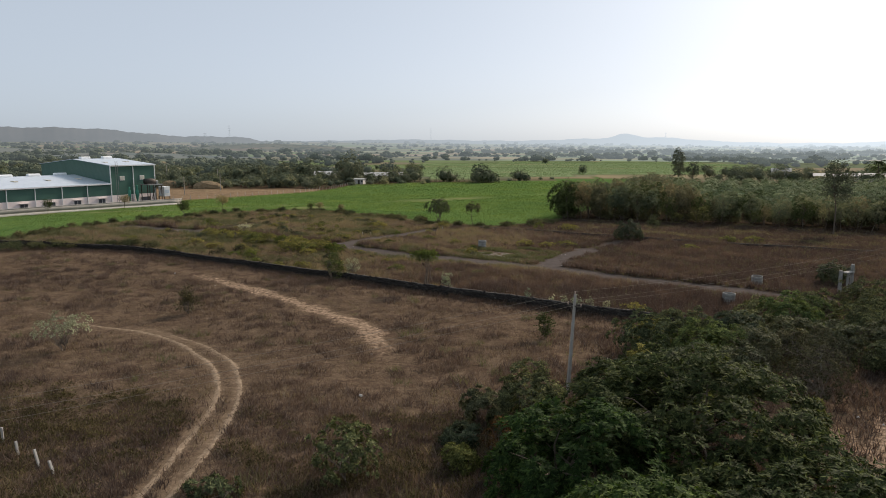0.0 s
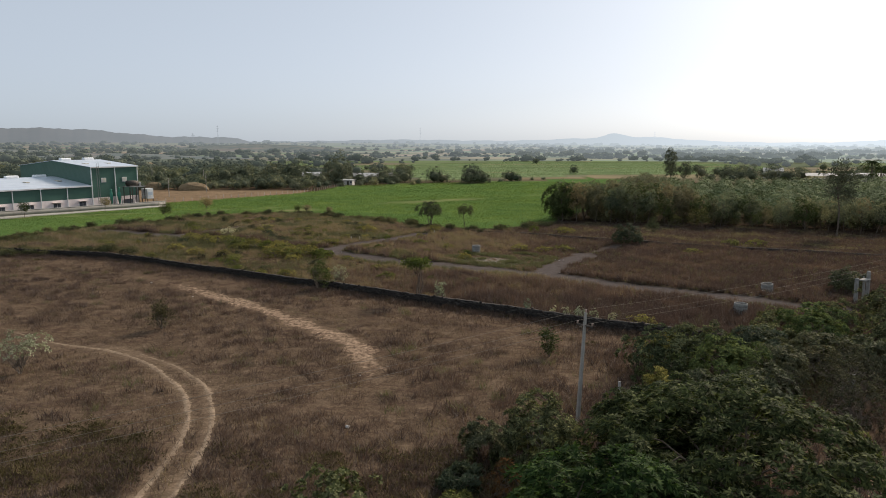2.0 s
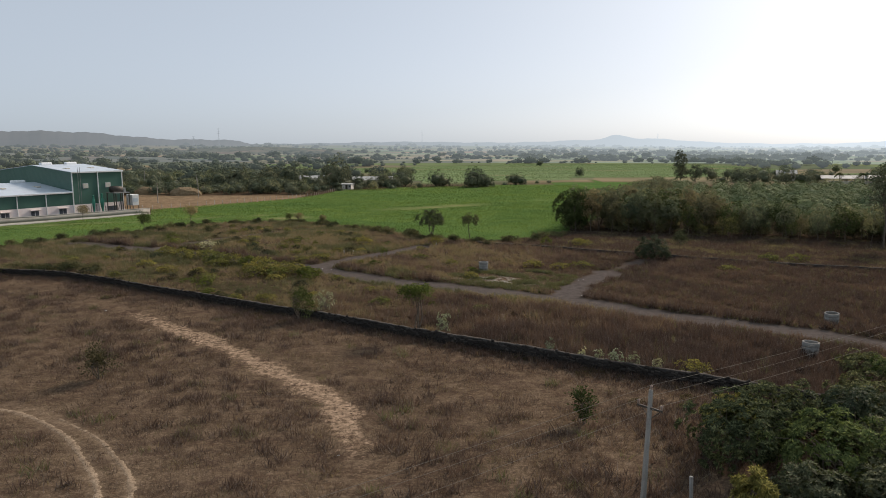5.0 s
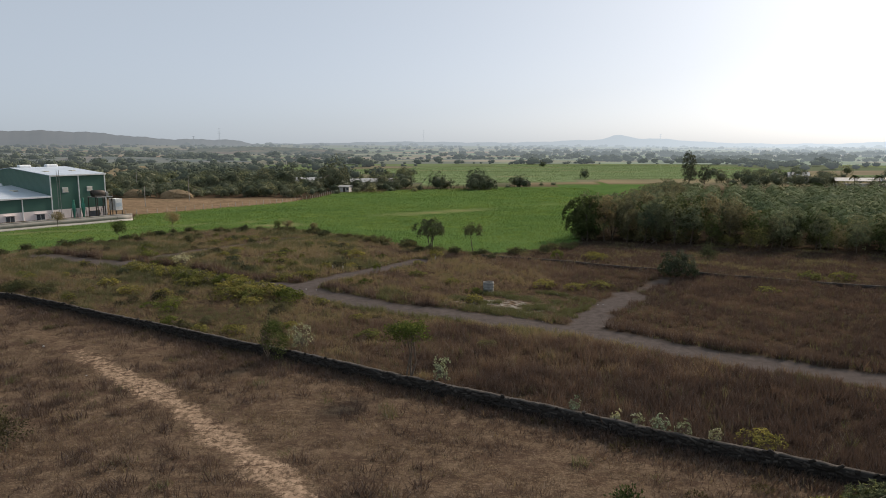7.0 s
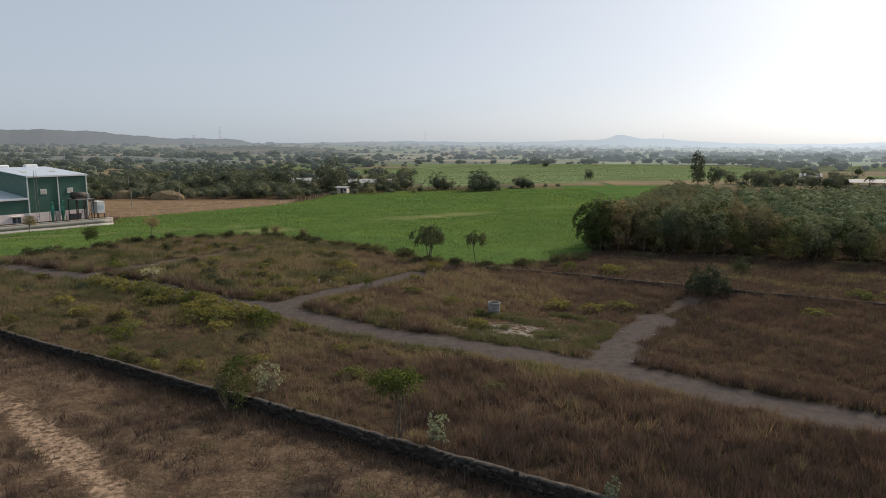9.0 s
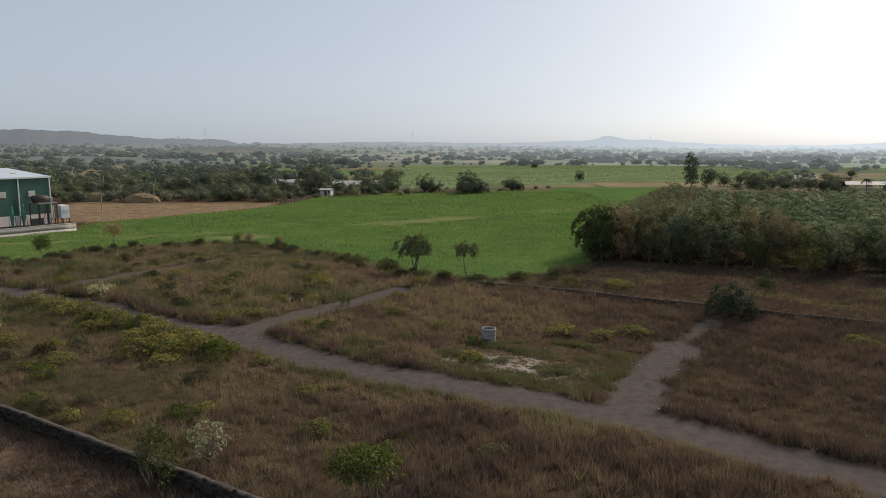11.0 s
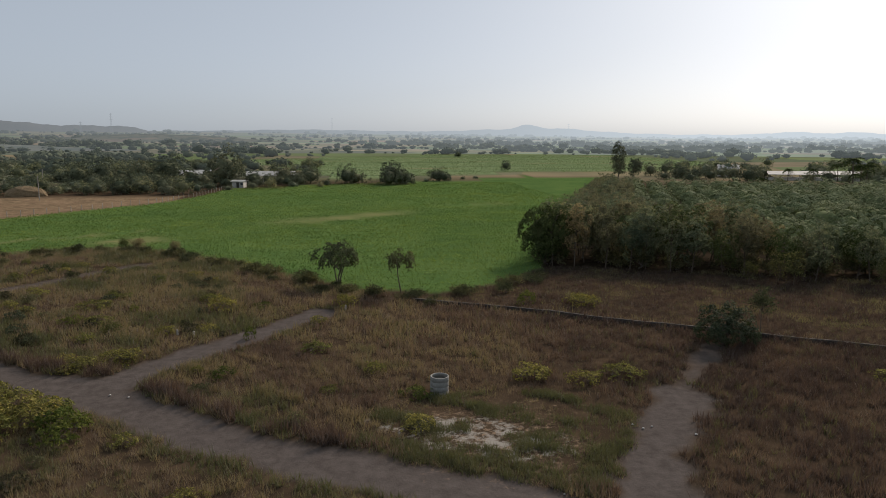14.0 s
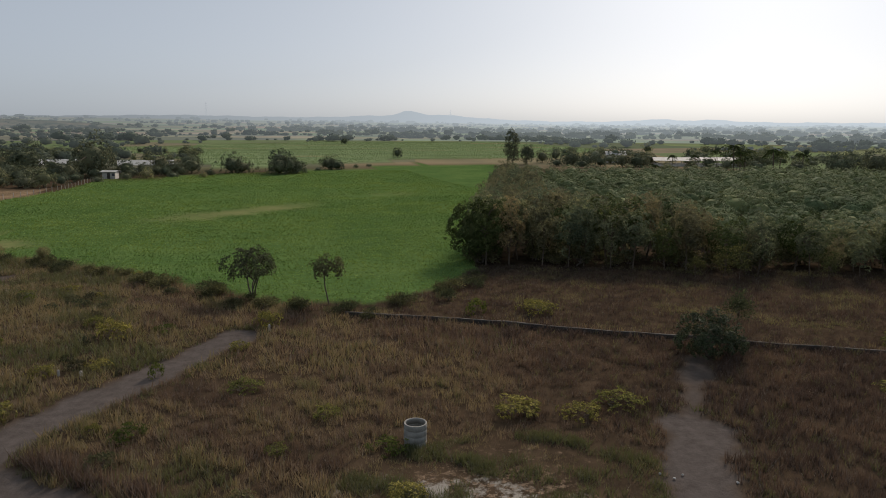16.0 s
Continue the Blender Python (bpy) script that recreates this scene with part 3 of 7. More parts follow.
yard = soft(np.abs(P[:, 0] - 22) + np.abs(P[:, 1] - 8.5) + 2 * wave(P, 3), 8, 6) * 0.6 * ~far_side
Z = gz(P[:, 0], P[:, 1]) - 0.05 * rd + 0.04 * wave(P, 1.3, 5) * (r_far < 160) * (1 - rd)
Z += 0.25 * crop_d
cols = len(GX)
i, j = np.meshgrid(np.arange(len(GY) - 1), np.arange(cols - 1), indexing="ij")
q = (i * cols + j).ravel()
ground_me = np_mesh("ground", np.column_stack([P, Z]), np.stack([q, q + 1, q + cols + 1, q + cols], 1))
far_m = np.clip((r_far - 330) / 60, 0, 1) * ~inside(P, CROP_B) * ~crop_d
layers = {
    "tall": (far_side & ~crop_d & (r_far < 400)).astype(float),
    "crop": np.maximum(crop_d, inside(P + 4 * np.stack([wave(P, 30), wave(P, 30, 3)], 1), CROP_B)).astype(float),
    "thin": crop_thin(P) * crop_d,
    "crop_far": inside(P + 4 * np.stack([wave(P, 30), wave(P, 30, 3)], 1), CROP_B).astype(float),
    "plough": inside(P + 2 * np.stack([wave(P, 9), wave(P, 9, 3)], 1), FALLOW).astype(float),
    "grove_shade": inside(P + 1.5 * np.stack([wave(P, 5), wave(P, 5, 3)], 1), GROVE).astype(float),
    "far": far_m, "road": rd, "rut": wear * ~far_side, "sand": np.maximum(sand_m, yard),
    "pale": soft(np.hypot((P[:, 0] - 6.4) * 0.6, (P[:, 1] - 77.3) * 1.15 + (P[:, 0] - 6.4) * 0.45), 3.3, 2.0) * far_side,
}
for key, values in layers.items():
    a = ground_me.attributes.new(key, "FLOAT", "POINT")
    a.data.foreach_set("value", np.ascontiguousarray(values, np.float32))
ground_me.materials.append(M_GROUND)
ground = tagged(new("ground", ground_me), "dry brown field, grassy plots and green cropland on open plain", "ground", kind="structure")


def soil_z(x, y):
    """Height of the sheet's surface in the dry field."""
    Q = np.column_stack([x, y])
    return gz(x, y) + 0.04 * wave(Q, 1.3, 5)


def worn_mat():
    n = Nodes("worn_sand", 1.0, 0, 0.0)
    c = n.mix(n.ramp(n.noise(2.2, 5, 0.7), [(0.35, 0.0), (0.65, 1.0)]), (0.17, 0.125, 0.086), (0.32, 0.248, 0.175))
    n.colour(n.mix(n.ramp(n.noise(9, 4, 0.7), [(0.38, 0.6), (0.52, 0.0)]), c, (0.085, 0.06, 0.042)))
    return n.bump(n.noise(7, 4), 0.7, 0.05).m


M_WORN = worn_mat()


def wheel_track(line, label):
    """A narrow ragged strip of bare sand worn by wheels, fading out at its far end."""
    pts = np.array(line, float)
    seg = np.r_[0, np.cumsum(np.linalg.norm(np.diff(pts, axis=0), axis=1))]
    t = np.arange(0, seg[-1], 0.16)
    k = np.ones(9) / 9
    x, y = np.interp(t, seg, pts[:, 0]), np.interp(t, seg, pts[:, 1])
    for _ in range(6):                       # round the bends
        x[4:-4], y[4:-4] = np.convolve(x, k, "valid"), np.convolve(y, k, "valid")
    d = unit(np.gradient(np.column_stack([x, y]), axis=0))
    Q = np.column_stack([x, y])
    full = np.clip(t / 16, 0.12, 1)
    wl, wr_ = (full * (0.15 + 0.05 * wave(Q, 0.9, s) + 0.05 * wave(Q, 0.23, s) + 0.05 * rng.normal(size=len(t))) for s in (1, 4))
    V = []
    for off, dz in ((-wl - 0.05, -0.02), (-wl * 0.6, 0.028), (0 * wl, 0.02), (wr_ * 0.6, 0.028), (wr_ + 0.05, -0.02)):
        px, py = x - d[:, 1] * off, y + d[:, 0] * off
        V.append(np.column_stack([px, py, soil_z(px, py) + dz]))
    i, j = np.meshgrid(np.arange(4), np.arange(len(t) - 1), indexing="ij")
    q = i * len(t) + j
    F = np.stack([q, q + 1, q + len(t) + 1, q + len(t)], -1)
    F = F[:, rng.uniform(size=len(t) - 1) < np.clip(t[:-1] / 12, 0.25, 1)].reshape(-1, 4)
    me = np_mesh("wheel_track", np.concatenate(V), F)
    me.materials.append(M_WORN)
    return tagged(new("wheel_track", me), label, "wheel track", kind="structure")


wheel_track([(x + 0.08, y) for x, y in RUT_A], "pale sandy wheel rut worn across the dry field")
wheel_track([(x + 0.2, y) for x, y in RUT_B], "pale sandy wheel rut worn across the dry field")
ground_me.polygons.foreach_set("use_smooth", np.ones(len(ground_me.polygons), bool))


# ---- walls of the plots ----
def along(line, step):
    """Points and headings at even steps along a polyline."""
    pts = [np.array(p, float) for p in line]
    out = []
    for a, b in zip(pts[:-1], pts[1:]):
        n = max(1, int(np.linalg.norm(b - a) / step))
        out += [a + (b - a) * k / n for k in range(n)]
    out.append(pts[-1])
    out = np.array(out)
    h = np.gradient(out, axis=0)
    return out, h / np.linalg.norm(h, axis=1)[:, None]


def ribbon(line, half, base, top, r, step=1.2, rough=0.03):
    """A wall body along a polyline: four-sided section, uneven top."""
    p, h = along(line, step)
    n = np.stack([-h[:, 1], h[:, 0]], 1)
    w = half + r.uniform(-rough, rough, len(p))
    zb = gz(p[:, 0], p[:, 1])
    zt = zb + top + r.normal(0, rough, len(p))
    L, R = p + n * w[:, None], p - n * w[:, None]
    V = np.stack([np.column_stack([L, zb + base]), np.column_stack([L, zt]), np.column_stack([R, zt]), np.column_stack([R, zb + base])], 1)
    k = np.arange(len(p) - 1)[:, None] * 4
    F = np.concatenate([np.concatenate([k + a, k + (a + 1) % 4, k + 4 + (a + 1) % 4, k + 4 + a], 1) for a in range(4)])
    e = (len(p) - 1) * 4
    F = np.concatenate([F, [[0, 3, 2, 1], [e, e + 1, e + 2, e + 3]]])
    return V.reshape(-1, 3), F


wr = np.random.default_rng(5)
stone_wall = thing("wall_stone", Matrix(), "low weathered rubble stone boundary wall between dry fields", "wall", kind="structure")
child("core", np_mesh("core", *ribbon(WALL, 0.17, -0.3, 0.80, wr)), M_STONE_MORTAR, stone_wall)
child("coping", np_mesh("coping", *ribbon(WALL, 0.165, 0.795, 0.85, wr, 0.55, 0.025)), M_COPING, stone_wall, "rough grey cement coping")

low_wall = thing("wall_low", Matrix(), "low half-buried grey stone boundary wall in dry grass", "wall", kind="structure")
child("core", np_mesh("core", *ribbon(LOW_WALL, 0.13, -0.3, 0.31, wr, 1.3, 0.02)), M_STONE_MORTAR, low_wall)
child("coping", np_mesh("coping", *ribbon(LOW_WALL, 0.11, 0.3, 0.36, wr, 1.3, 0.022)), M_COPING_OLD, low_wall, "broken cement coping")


# ---- electricity line ----
POLES = [(8.4, 20.2, 0.45, 0.75), (60.0, 57.5, 0.0, 0.0), (-42.0, -14.0, 0.0, 0.0)]     # foot, and how far the top leans
POLE_H = 6.3
LINE_TURN = math.degrees(math.atan2(23, 34))


def pole_matrix(x, y, lx, ly):
    up = Vector((lx, ly, POLE_H)).normalized()
    return Matrix.Translation((x, y, float(gz(x, y)))) @ Vector((0, 0, 1)).rotation_difference(up).to_matrix().to_4x4() @ Matrix.Rotation(radians(LINE_TURN), 4, "Z")


def electric_pole(m):
    ob = thing("electric_pole", m, "tall square grey concrete electricity pole with steel crossarm", "electric pole", "electricity poles")
    bm = bmesh.new()
    h = POLE_H
    lo = [bm.verts.new((sx * 0.12, sy * 0.09, -0.4)) for sx, sy in ((-1, -1), (1, -1), (1, 1), (-1, 1))]
    hi = [bm.verts.new((sx * 0.075, sy * 0.06, h)) for sx, sy in ((-1, -1), (1, -1), (1, 1), (-1, 1))]
    bm.faces.new(hi)
    for k in range(4):
        bm.faces.new((lo[k], lo[(k + 1) % 4], hi[(k + 1) % 4], hi[k]))
    bmesh.ops.bevel(bm, geom=list(bm.edges), offset=0.015, segments=1, affect="EDGES")
    part("shaft", bm, M_POLE, ob)
    part("crossarm", boxed(-0.04, 0.04, -0.62, 0.62, h - 0.78, h - 0.70, bevel=0.01), M_DARKIRON, ob)
    for s in (-1, 1):
        V, F = tube([(0.08, 0, h - 1.2), (0.08, s * 0.5, h - 0.76)], [0.022, 0.022], 5)
        child("brace", np_mesh("brace", V, F), M_DARKIRON, ob)
    for yy, zz in ((-0.58, h - 0.70), (0.58, h - 0.70), (0.0, h)):
        V, F = tube([(0, yy, zz), (0, yy, zz + 0.05), (0, yy, zz + 0.1), (0, yy, zz + 0.17), (0, yy, zz + 0.2)],
                    [0.02, 0.055, 0.045, 0.06, 0.0], 8)
        child("insulator", np_mesh("insulator", V, F), M_CERAMIC, ob, "brown ceramic insulator")
    return ob


POLE_M = [pole_matrix(*p) for p in POLES]
for m in POLE_M:
    electric_pole(m)
for yy, zz in ((-0.58, POLE_H - 0.52), (0.58, POLE_H - 0.52), (0.0, POLE_H + 0.18)):
    for k in (1, 2):
        p, q2 = POLE_M[0] @ Vector((0, yy, zz)), POLE_M[k] @ Vector((0, yy, zz))
        pts = [tuple(p.lerp(q2, t / 16) - Vector((0, 0, 4 * 0.75 * (t / 16) * (1 - t / 16)))) for t in range(17)]
        me = np_mesh("power_wire", *tube(pts, [0.008] * 17, 4))
        me.materials.append(M_WIRE)
        tagged(new("power_wire", me), "thin sagging aluminium overhead power wire", "wire", "overhead wires")


# ---- concrete well rings ----
def well_ring(x, y, courses, radius, course_h, tilt, label):
    ob = thing("well_ring_stack", on(x, y, rng.uniform(0, 360), 1, -0.05, tilt), label, "concrete ring", "concrete well rings")
    z = 0.0
    for c in range(courses):
        n, ro, ri = 40, radius + rng.uniform(-0.01, 0.01), radius - 0.085
        prof = [(ro - 0.006, z), (ro, z + 0.008), (ro, z + course_h - 0.012), (ro - 0.008, z + course_h - 0.004), (ri + 0.012, z + course_h - 0.004),
                (ri, z + course_h - 0.03), (ri, z + 0.01)]
        a = np.arange(n) * 2 * np.pi / n
        sx, sy = rng.uniform(-0.015, 0.015, 2)
        V = np.stack([np.column_stack([r * np.cos(a) + sx, r * np.sin(a) + sy, np.full(n, h)]) for r, h in prof])
        k, j = np.meshgrid(np.arange(len(prof)), np.arange(n), indexing="ij")
        k2, j2 = (k + 1) % len(prof), (j + 1) % n
        F = np.stack([k * n + j, k * n + j2, k2 * n + j2, k2 * n + j], -1).reshape(-1, 4)
        child("ring", np_mesh("ring", V.reshape(-1, 3), F), M_RING, ob)
        z += course_h
    return ob


well_ring(5.35, 84.2, 4, 0.60, 0.315, 0, "stack of pale grey concrete well rings in dry grass")
well_ring(28.2, 46.2, 3, 0.60, 0.36, 3, "stack of grey concrete well rings beside bushes")
well_ring(35.1, 56.1, 3, 0.60, 0.33, -4, "leaning grey concrete well rings by the gravel track")

# ---- gate posts, stakes, small posts ----
gate = thing("gateway", on(42.45, 51.5, 35), "two grey concrete gate posts with a slab between", "gate posts")
part("post", boxed(-1.35, -1.05, -0.15, 0.15, -0.2, 2.5, bevel=0.03), M_RING, gate)
part("post", boxed(1.0, 1.3, -0.15, 0.15, -0.2, 2.95, bevel=0.03), M_RING, gate)
part("slab", boxed(-0.25, 0.99, -0.35, 0.35, 2.1, 2.22, bevel=0.02), M_RING, gate, "flat weathered concrete slab")
part("prop", boxed(0.2, 0.38, -0.1, 0.1, -0.2, 2.1, bevel=0.02), M_RING, gate)

for x, y, h, lean, rz in ((-22.7, 12.4, 0.85, 4, 20), (-20.9, 10.8, 0.75, -12, 60), (-19.0, 9.4, 0.95, -16, 70), (-17.9, 8.7, 0.7, -24, 65)):
    ob = thing("fence_stake", on(x, y, rz, 1, 0, lean), "leaning whitewashed granite fence stake in dry grass", "fence stake", "leaning fence stakes")
    part("stake", boxed(-0.06, 0.06, -0.05, 0.05, -0.3, h, bevel=0.012), M_STAKE, ob)
for x, y, h in ((11.6, 23.6, 1.3), (25.8, 23.5, 1.7), (46.5, 58, 1.5), (-13.4, 99.2, 0.5), (-1.1, 106.8, 0.55), (-20.3, 92.3, 0.4), (-14.9, 100.0, 0.45)):
    ob = thing("marker_post", on(x, y, rng.uniform(0, 90), 1, 0, rng.uniform(-6, 6)), "short pale concrete boundary post in rough grass", "marker post", "boundary posts")
    part("post", boxed(-0.07, 0.07, -0.07, 0.07, -0.3, h, bevel=0.015), M_STAKE if h < 1 else M_CONCRETE, ob)


def pale_rock(x, y, s):
    s *= 0.65
    bm = bmesh.new()
    bmesh.ops.create_icosphere(bm, subdivisions=2, radius=s)
    for v in bm.verts:
        v.co *= 0.8 + 0.5 * noise.noise(v.co * 4 / s * 0.4 + Vector((x, y, 0)))
        v.co.z *= 0.6
    me = bpy.data.meshes.new("loose_stone")
    bm.to_mesh(me)
    bm.free()
    me.materials.append(M_LITTER)
    ob = tagged(new("loose_stone", me), "small pale loose stone on the ground", "stone", "loose stones")
    ob.matrix_basis = on(x, y, rng.uniform(0, 360), 1, s * 0.25)


for x, y, s in ((15.9, 77.8, 0.16), (16.3, 77.2, 0.14), (16.9, 77.4, 0.12), (18.9, 76.0, 0.14), (11.1, 71.4, 0.18), (-4.6, 19.6, 0.28), (-25.5, 54.5, 0.14),
                (-15.8, 86.2, 0.16), (24.5, 16.5, 0.2), (25.3, 15.4, 0.15), (2.5, 10.5, 0.12), (-33, 62.2, 0.2), (-14.5, 85.7, 0.15), (15.0, 68.2, 0.12),
                (-5.0, 28.8, 0.1), (23.2, 18.2, 0.22), (9.7, 70.4, 0.1), (17.4, 82.6, 0.13)):
    pale_rock(x, y, s)

# ---- factory shed ----
SHED = Matrix(((0.848, 0.530, 0, -98.8), (-0.530, 0.848, 0, 182.8), (0, 0, 1, -1.55), (0, 0, 0, 1)))
TALL_E, TALL_R, LOW_E, LOW_R, BASE, DEEP, LONG, BAY = 11.15, 12.75, 5.95, 8.1, 2.5, 37.0, 50.75, 7.25


def gabled(bm, y0, y1, z0, eave, ridge, inset=0.0):
    """Walls of a gabled hall, its front on x=0, as a closed shell without roof."""
    x0, x1, xm = -DEEP + inset, -inset, -DEEP / 2
    for y in (y0, y1):
        poly(bm, [(x1, y, z0), (x1, y, eave), (xm, y, ridge), (x0, y, eave), (x0, y, z0)])
    for x in (x0, x1):
        poly(bm, [(x, y0, z0), (x, y1, z0), (x, y1, eave), (x, y0, eave)])
    return bm


def roof_sheet(y0, y1, eave, ridge, over=0.45, thick=0.12):
    bm = bmesh.new()
    xm = -DEEP / 2
    for s in (1, -1):
        xe = xm + s * (DEEP / 2 + over)
        drop = (ridge - eave) * over / (DEEP / 2)
        a = [(xe, y0, eave - drop), (xe, y1, eave - drop), (xm, y1, ridge), (xm, y0, ridge)]
        top = [bm.verts.new((x, y, z + thick)) for x, y, z in a]
        bot = [bm.verts.new(v) for v in a]
        bm.faces.new(top)
        bm.faces.new(bot)
        for k in range(4):
            bm.faces.new((bot[k], bot[(k + 1) % 4], top[(k + 1) % 4], top[k]))
    bmesh.ops.recalc_face_normals(bm, faces=list(bm.faces))
    return bm


shed = thing("factory_shed", SHED, "green ribbed-metal factory shed with white roof and pink masonry base", "industrial shed")
part("tall_hall_cladding", gabled(bmesh.new(), 0, 2 * BAY, BASE, TALL_E, TALL_R), M_GREEN, shed)
part("tall_hall_base", gabled(bmesh.new(), 0.05, 2 * BAY - 0.05, -1.2, BASE, BASE + 0.01, -0.06), M_PINK, shed, "pale pink plastered base wall")
part("tall_hall_roof", roof_sheet(-0.3, 2 * BAY + 0.3, TALL_E, TALL_R), M_ROOF, shed, "bluish white metal sheet roof")
part("low_hall_cladding", gabled(bmesh.new(), -LONG, -0.02, BASE, LOW_E, LOW_R), M_GREEN, shed)
part("low_hall_base", gabled(bmesh.new(), -LONG, -0.02, -1.2, BASE, BASE + 0.01, -0.06), M_PINK, shed, "pale pink plastered base wall")
part("low_hall_roof", roof_sheet(-LONG - 0.3, -0.04, LOW_E, LOW_R), M_ROOF, shed, "bluish white metal sheet roof")
for k in range(3):
    part("downpipe", boxed(0.07, 0.27, k * BAY - 0.12, k * BAY + 0.12, -1, TALL_E - 0.1), M_WHITE, shed, "white downpipe")
for k in range(1, 8):
    part("downpipe", boxed(0.07, 0.25, -k * BAY - 0.1, -k * BAY + 0.1, -1, LOW_E - 0.1), M_WHITE, shed, "white downpipe")
part("fascia", boxed(0.40, 0.52, -0.3, 2 * BAY + 0.3, TALL_E - 0.28, TALL_E + 0.05), M_WHITE, shed, "white eaves gutter")
part("fascia", boxed(0.40, 0.52, -LONG, -0.05, LOW_E - 0.28, LOW_E + 0.03), M_WHITE, shed, "white eaves gutter")
for k in range(2):
    part("ridge_vent", boxed(-DEEP / 2 - 0.7, -DEEP / 2 + 0.7, 2.0 + k * 7.2, 5.2 + k * 7.2, TALL_R - 0.1, TALL_R + 0.75, bevel=0.2), M_VENT, shed, "white ridge ventilator")
for k in range(6):
    part("ridge_vent", boxed(-DEEP / 2 - 0.7, -DEEP / 2 + 0.7, -6.2 - k * 7.8, -2.6 - k * 7.8, LOW_R - 0.1, LOW_R + 0.75, bevel=0.2), M_VENT, shed, "white ridge ventilator")
for k in range(5):
    y = -4.0 - k * 9.0
    part("roof_light", boxed(-11.2, -8.6, y - 0.5, y + 0.5, LOW_E + 1.18, LOW_E + 1.42), M_LOUVRE, shed, "translucent roof sheet")
for k in range(2):
    y = 3.2 + k * 7.0
    part("roof_light", boxed(-9.2, -6.6, y - 0.5, y + 0.5, TALL_E + 0.62, TALL_E + 0.9), M_LOUVRE, shed, "translucent roof sheet")
for k in range(7):
    y = -(k + 0.42) * BAY
    w = part("window", boxed(0.065, 0.16, y - 1.1, y + 1.1, 0.25, 1.75), M_WHITE, shed, "white framed steel window")
    for s in (-0.52, 0.52):
        part("pane", boxed(0.162, 0.18, y + s - 0.46, y + s + 0.46, 0.35, 1.65), M_GLASS, w)
    part("sunshade", boxed(0.065, 0.85, y - 1.35, y + 1.35, 1.86, 1.98), M_PINK, w, "thin masonry sunshade")
w = part("window", boxed(0.065, 0.16, 9.6, 12.6, -0.4, 1.5), M_DARKIRON, shed, "dark loading opening frame")
part("pane", boxed(0.162, 0.18, 9.75, 12.45, -0.3, 1.4), M_GLASS, w)
for y in (3.7, 10.2):
    v = part("wall_louvre", boxed(0.02, 0.14, y - 0.75, y + 0.75, 6.7, 8.0), M_WHITE, shed, "pale wall louvre")
    for k in range(5):
        part("slat", boxed(0.142, 0.2, y - 0.65, y + 0.65, 6.82 + k * 0.23, 6.96 + k * 0.23), M_LOUVRE, v)


def rod(a, b, r, sides=6):
    return tube([a, b], [r, r], sides)


# outdoor plant in front of the tall hall
for y, top, big in ((4.1, 4.4, 0.42), (6.6, 4.8, 0.5)):
    dust = thing("dust_collector", SHED @ pose(2.6, y, 0), "green painted cyclone dust collector beside the shed", "dust collector", "dust collectors")
    V, F = tube([(0, 0, 0.1), (0, 0, 0.9), (0, 0, 2.3), (0, 0, 3.6), (0, 0, 3.9)], [0.16, 0.25, big, big, 0.3], 14)
    child("cyclone_body", np_mesh("cyclone_body", V, F), M_MACHINE, dust)
    V, F = tube([(0, 0, 3.8), (0, 0, top), (0, 0, top + 0.25), (0, 0, top + 0.27), (0, 0, top + 0.5)], [0.24, 0.24, 0.24, 0.42, 0.05], 10)
    child("stack", np_mesh("stack", V, F), M_MACHINE, dust)
    for sx, sy in ((-1, -1), (1, -1), (1, 1), (-1, 1)):
        V, F = rod((sx * 0.55, sy * 0.55, -1.2), (sx * 0.45, sy * 0.45, 2.6), 0.06)
        child("leg", np_mesh("leg", V, F), M_DARKIRON, dust)
deck = thing("machine_platform", SHED @ pose(4.5, 10.2, 0.7), "rusty steel platform on legs carrying a dark machine", "platform")
part("deck", boxed(-2.2, 2.2, -2.2, 2.2, 4.55, 4.75), M_STEEL, deck)
for sx in (-2, 2):
    for sy in (-2.0, 0, 2.0):
        part("leg", boxed(sx - 0.09, sx + 0.09, sy - 0.09, sy + 0.09, -2.0, 4.55), M_DARKIRON, deck)
for sy in (-2.0, 0):
    V, F = rod((2, sy, -1.0), (2, sy + 2.0, 4.4), 0.06)
    child("brace", np_mesh("brace", V, F), M_DARKIRON, deck)
drum = thing("machine_drum", SHED @ pose(4.4, 10.0, 5.46), "dark iron blower drum on the steel platform", "machine")
V, F = tube([(0, -2.0, 0.85), (0, -1.9, 0.85), (0, 0.4, 0.85), (0, 1.4, 0.8), (0, 1.5, 0.8)], [0.2, 0.85, 0.85, 0.7, 0.1], 14)
child("drum", np_mesh("drum", V, F), M_DARKIRON, drum)
part("saddle", boxed(-0.7, 0.7, -1.5, 1.0, -0.01, 0.5), M_DARKIRON, drum)
part("motor", boxed(-0.6, 0.6, 1.52, 2.3, -0.01, 1.1, bevel=0.1), M_STEEL, drum)
cab = thing("control_cabin", SHED @ pose(4.6, 14.4, 0.7), "small grey metal control cabin on a stand", "cabin")
part("body", boxed(-1.4, 1.4, -1.0, 1.0, 0.9, 3.9, bevel=0.05), M_WHITE, cab)
part("window", boxed(1.402, 1.44, -0.7, 0.7, 1.9, 2.9), M_ROOF, cab)
for sx in (-1.3, 1.3):
    for sy in (-1.4, 1.4):
        part("leg", boxed(sx - 0.08, sx + 0.08, sy * 0.64 - 0.08, sy * 0.64 + 0.08, -2.0, 0.9), M_DARKIRON, cab)
mast = thing("ladder_mast", SHED @ pose(1.0, 1.5, 0), "slim steel lattice ladder mast against the shed", "ladder")
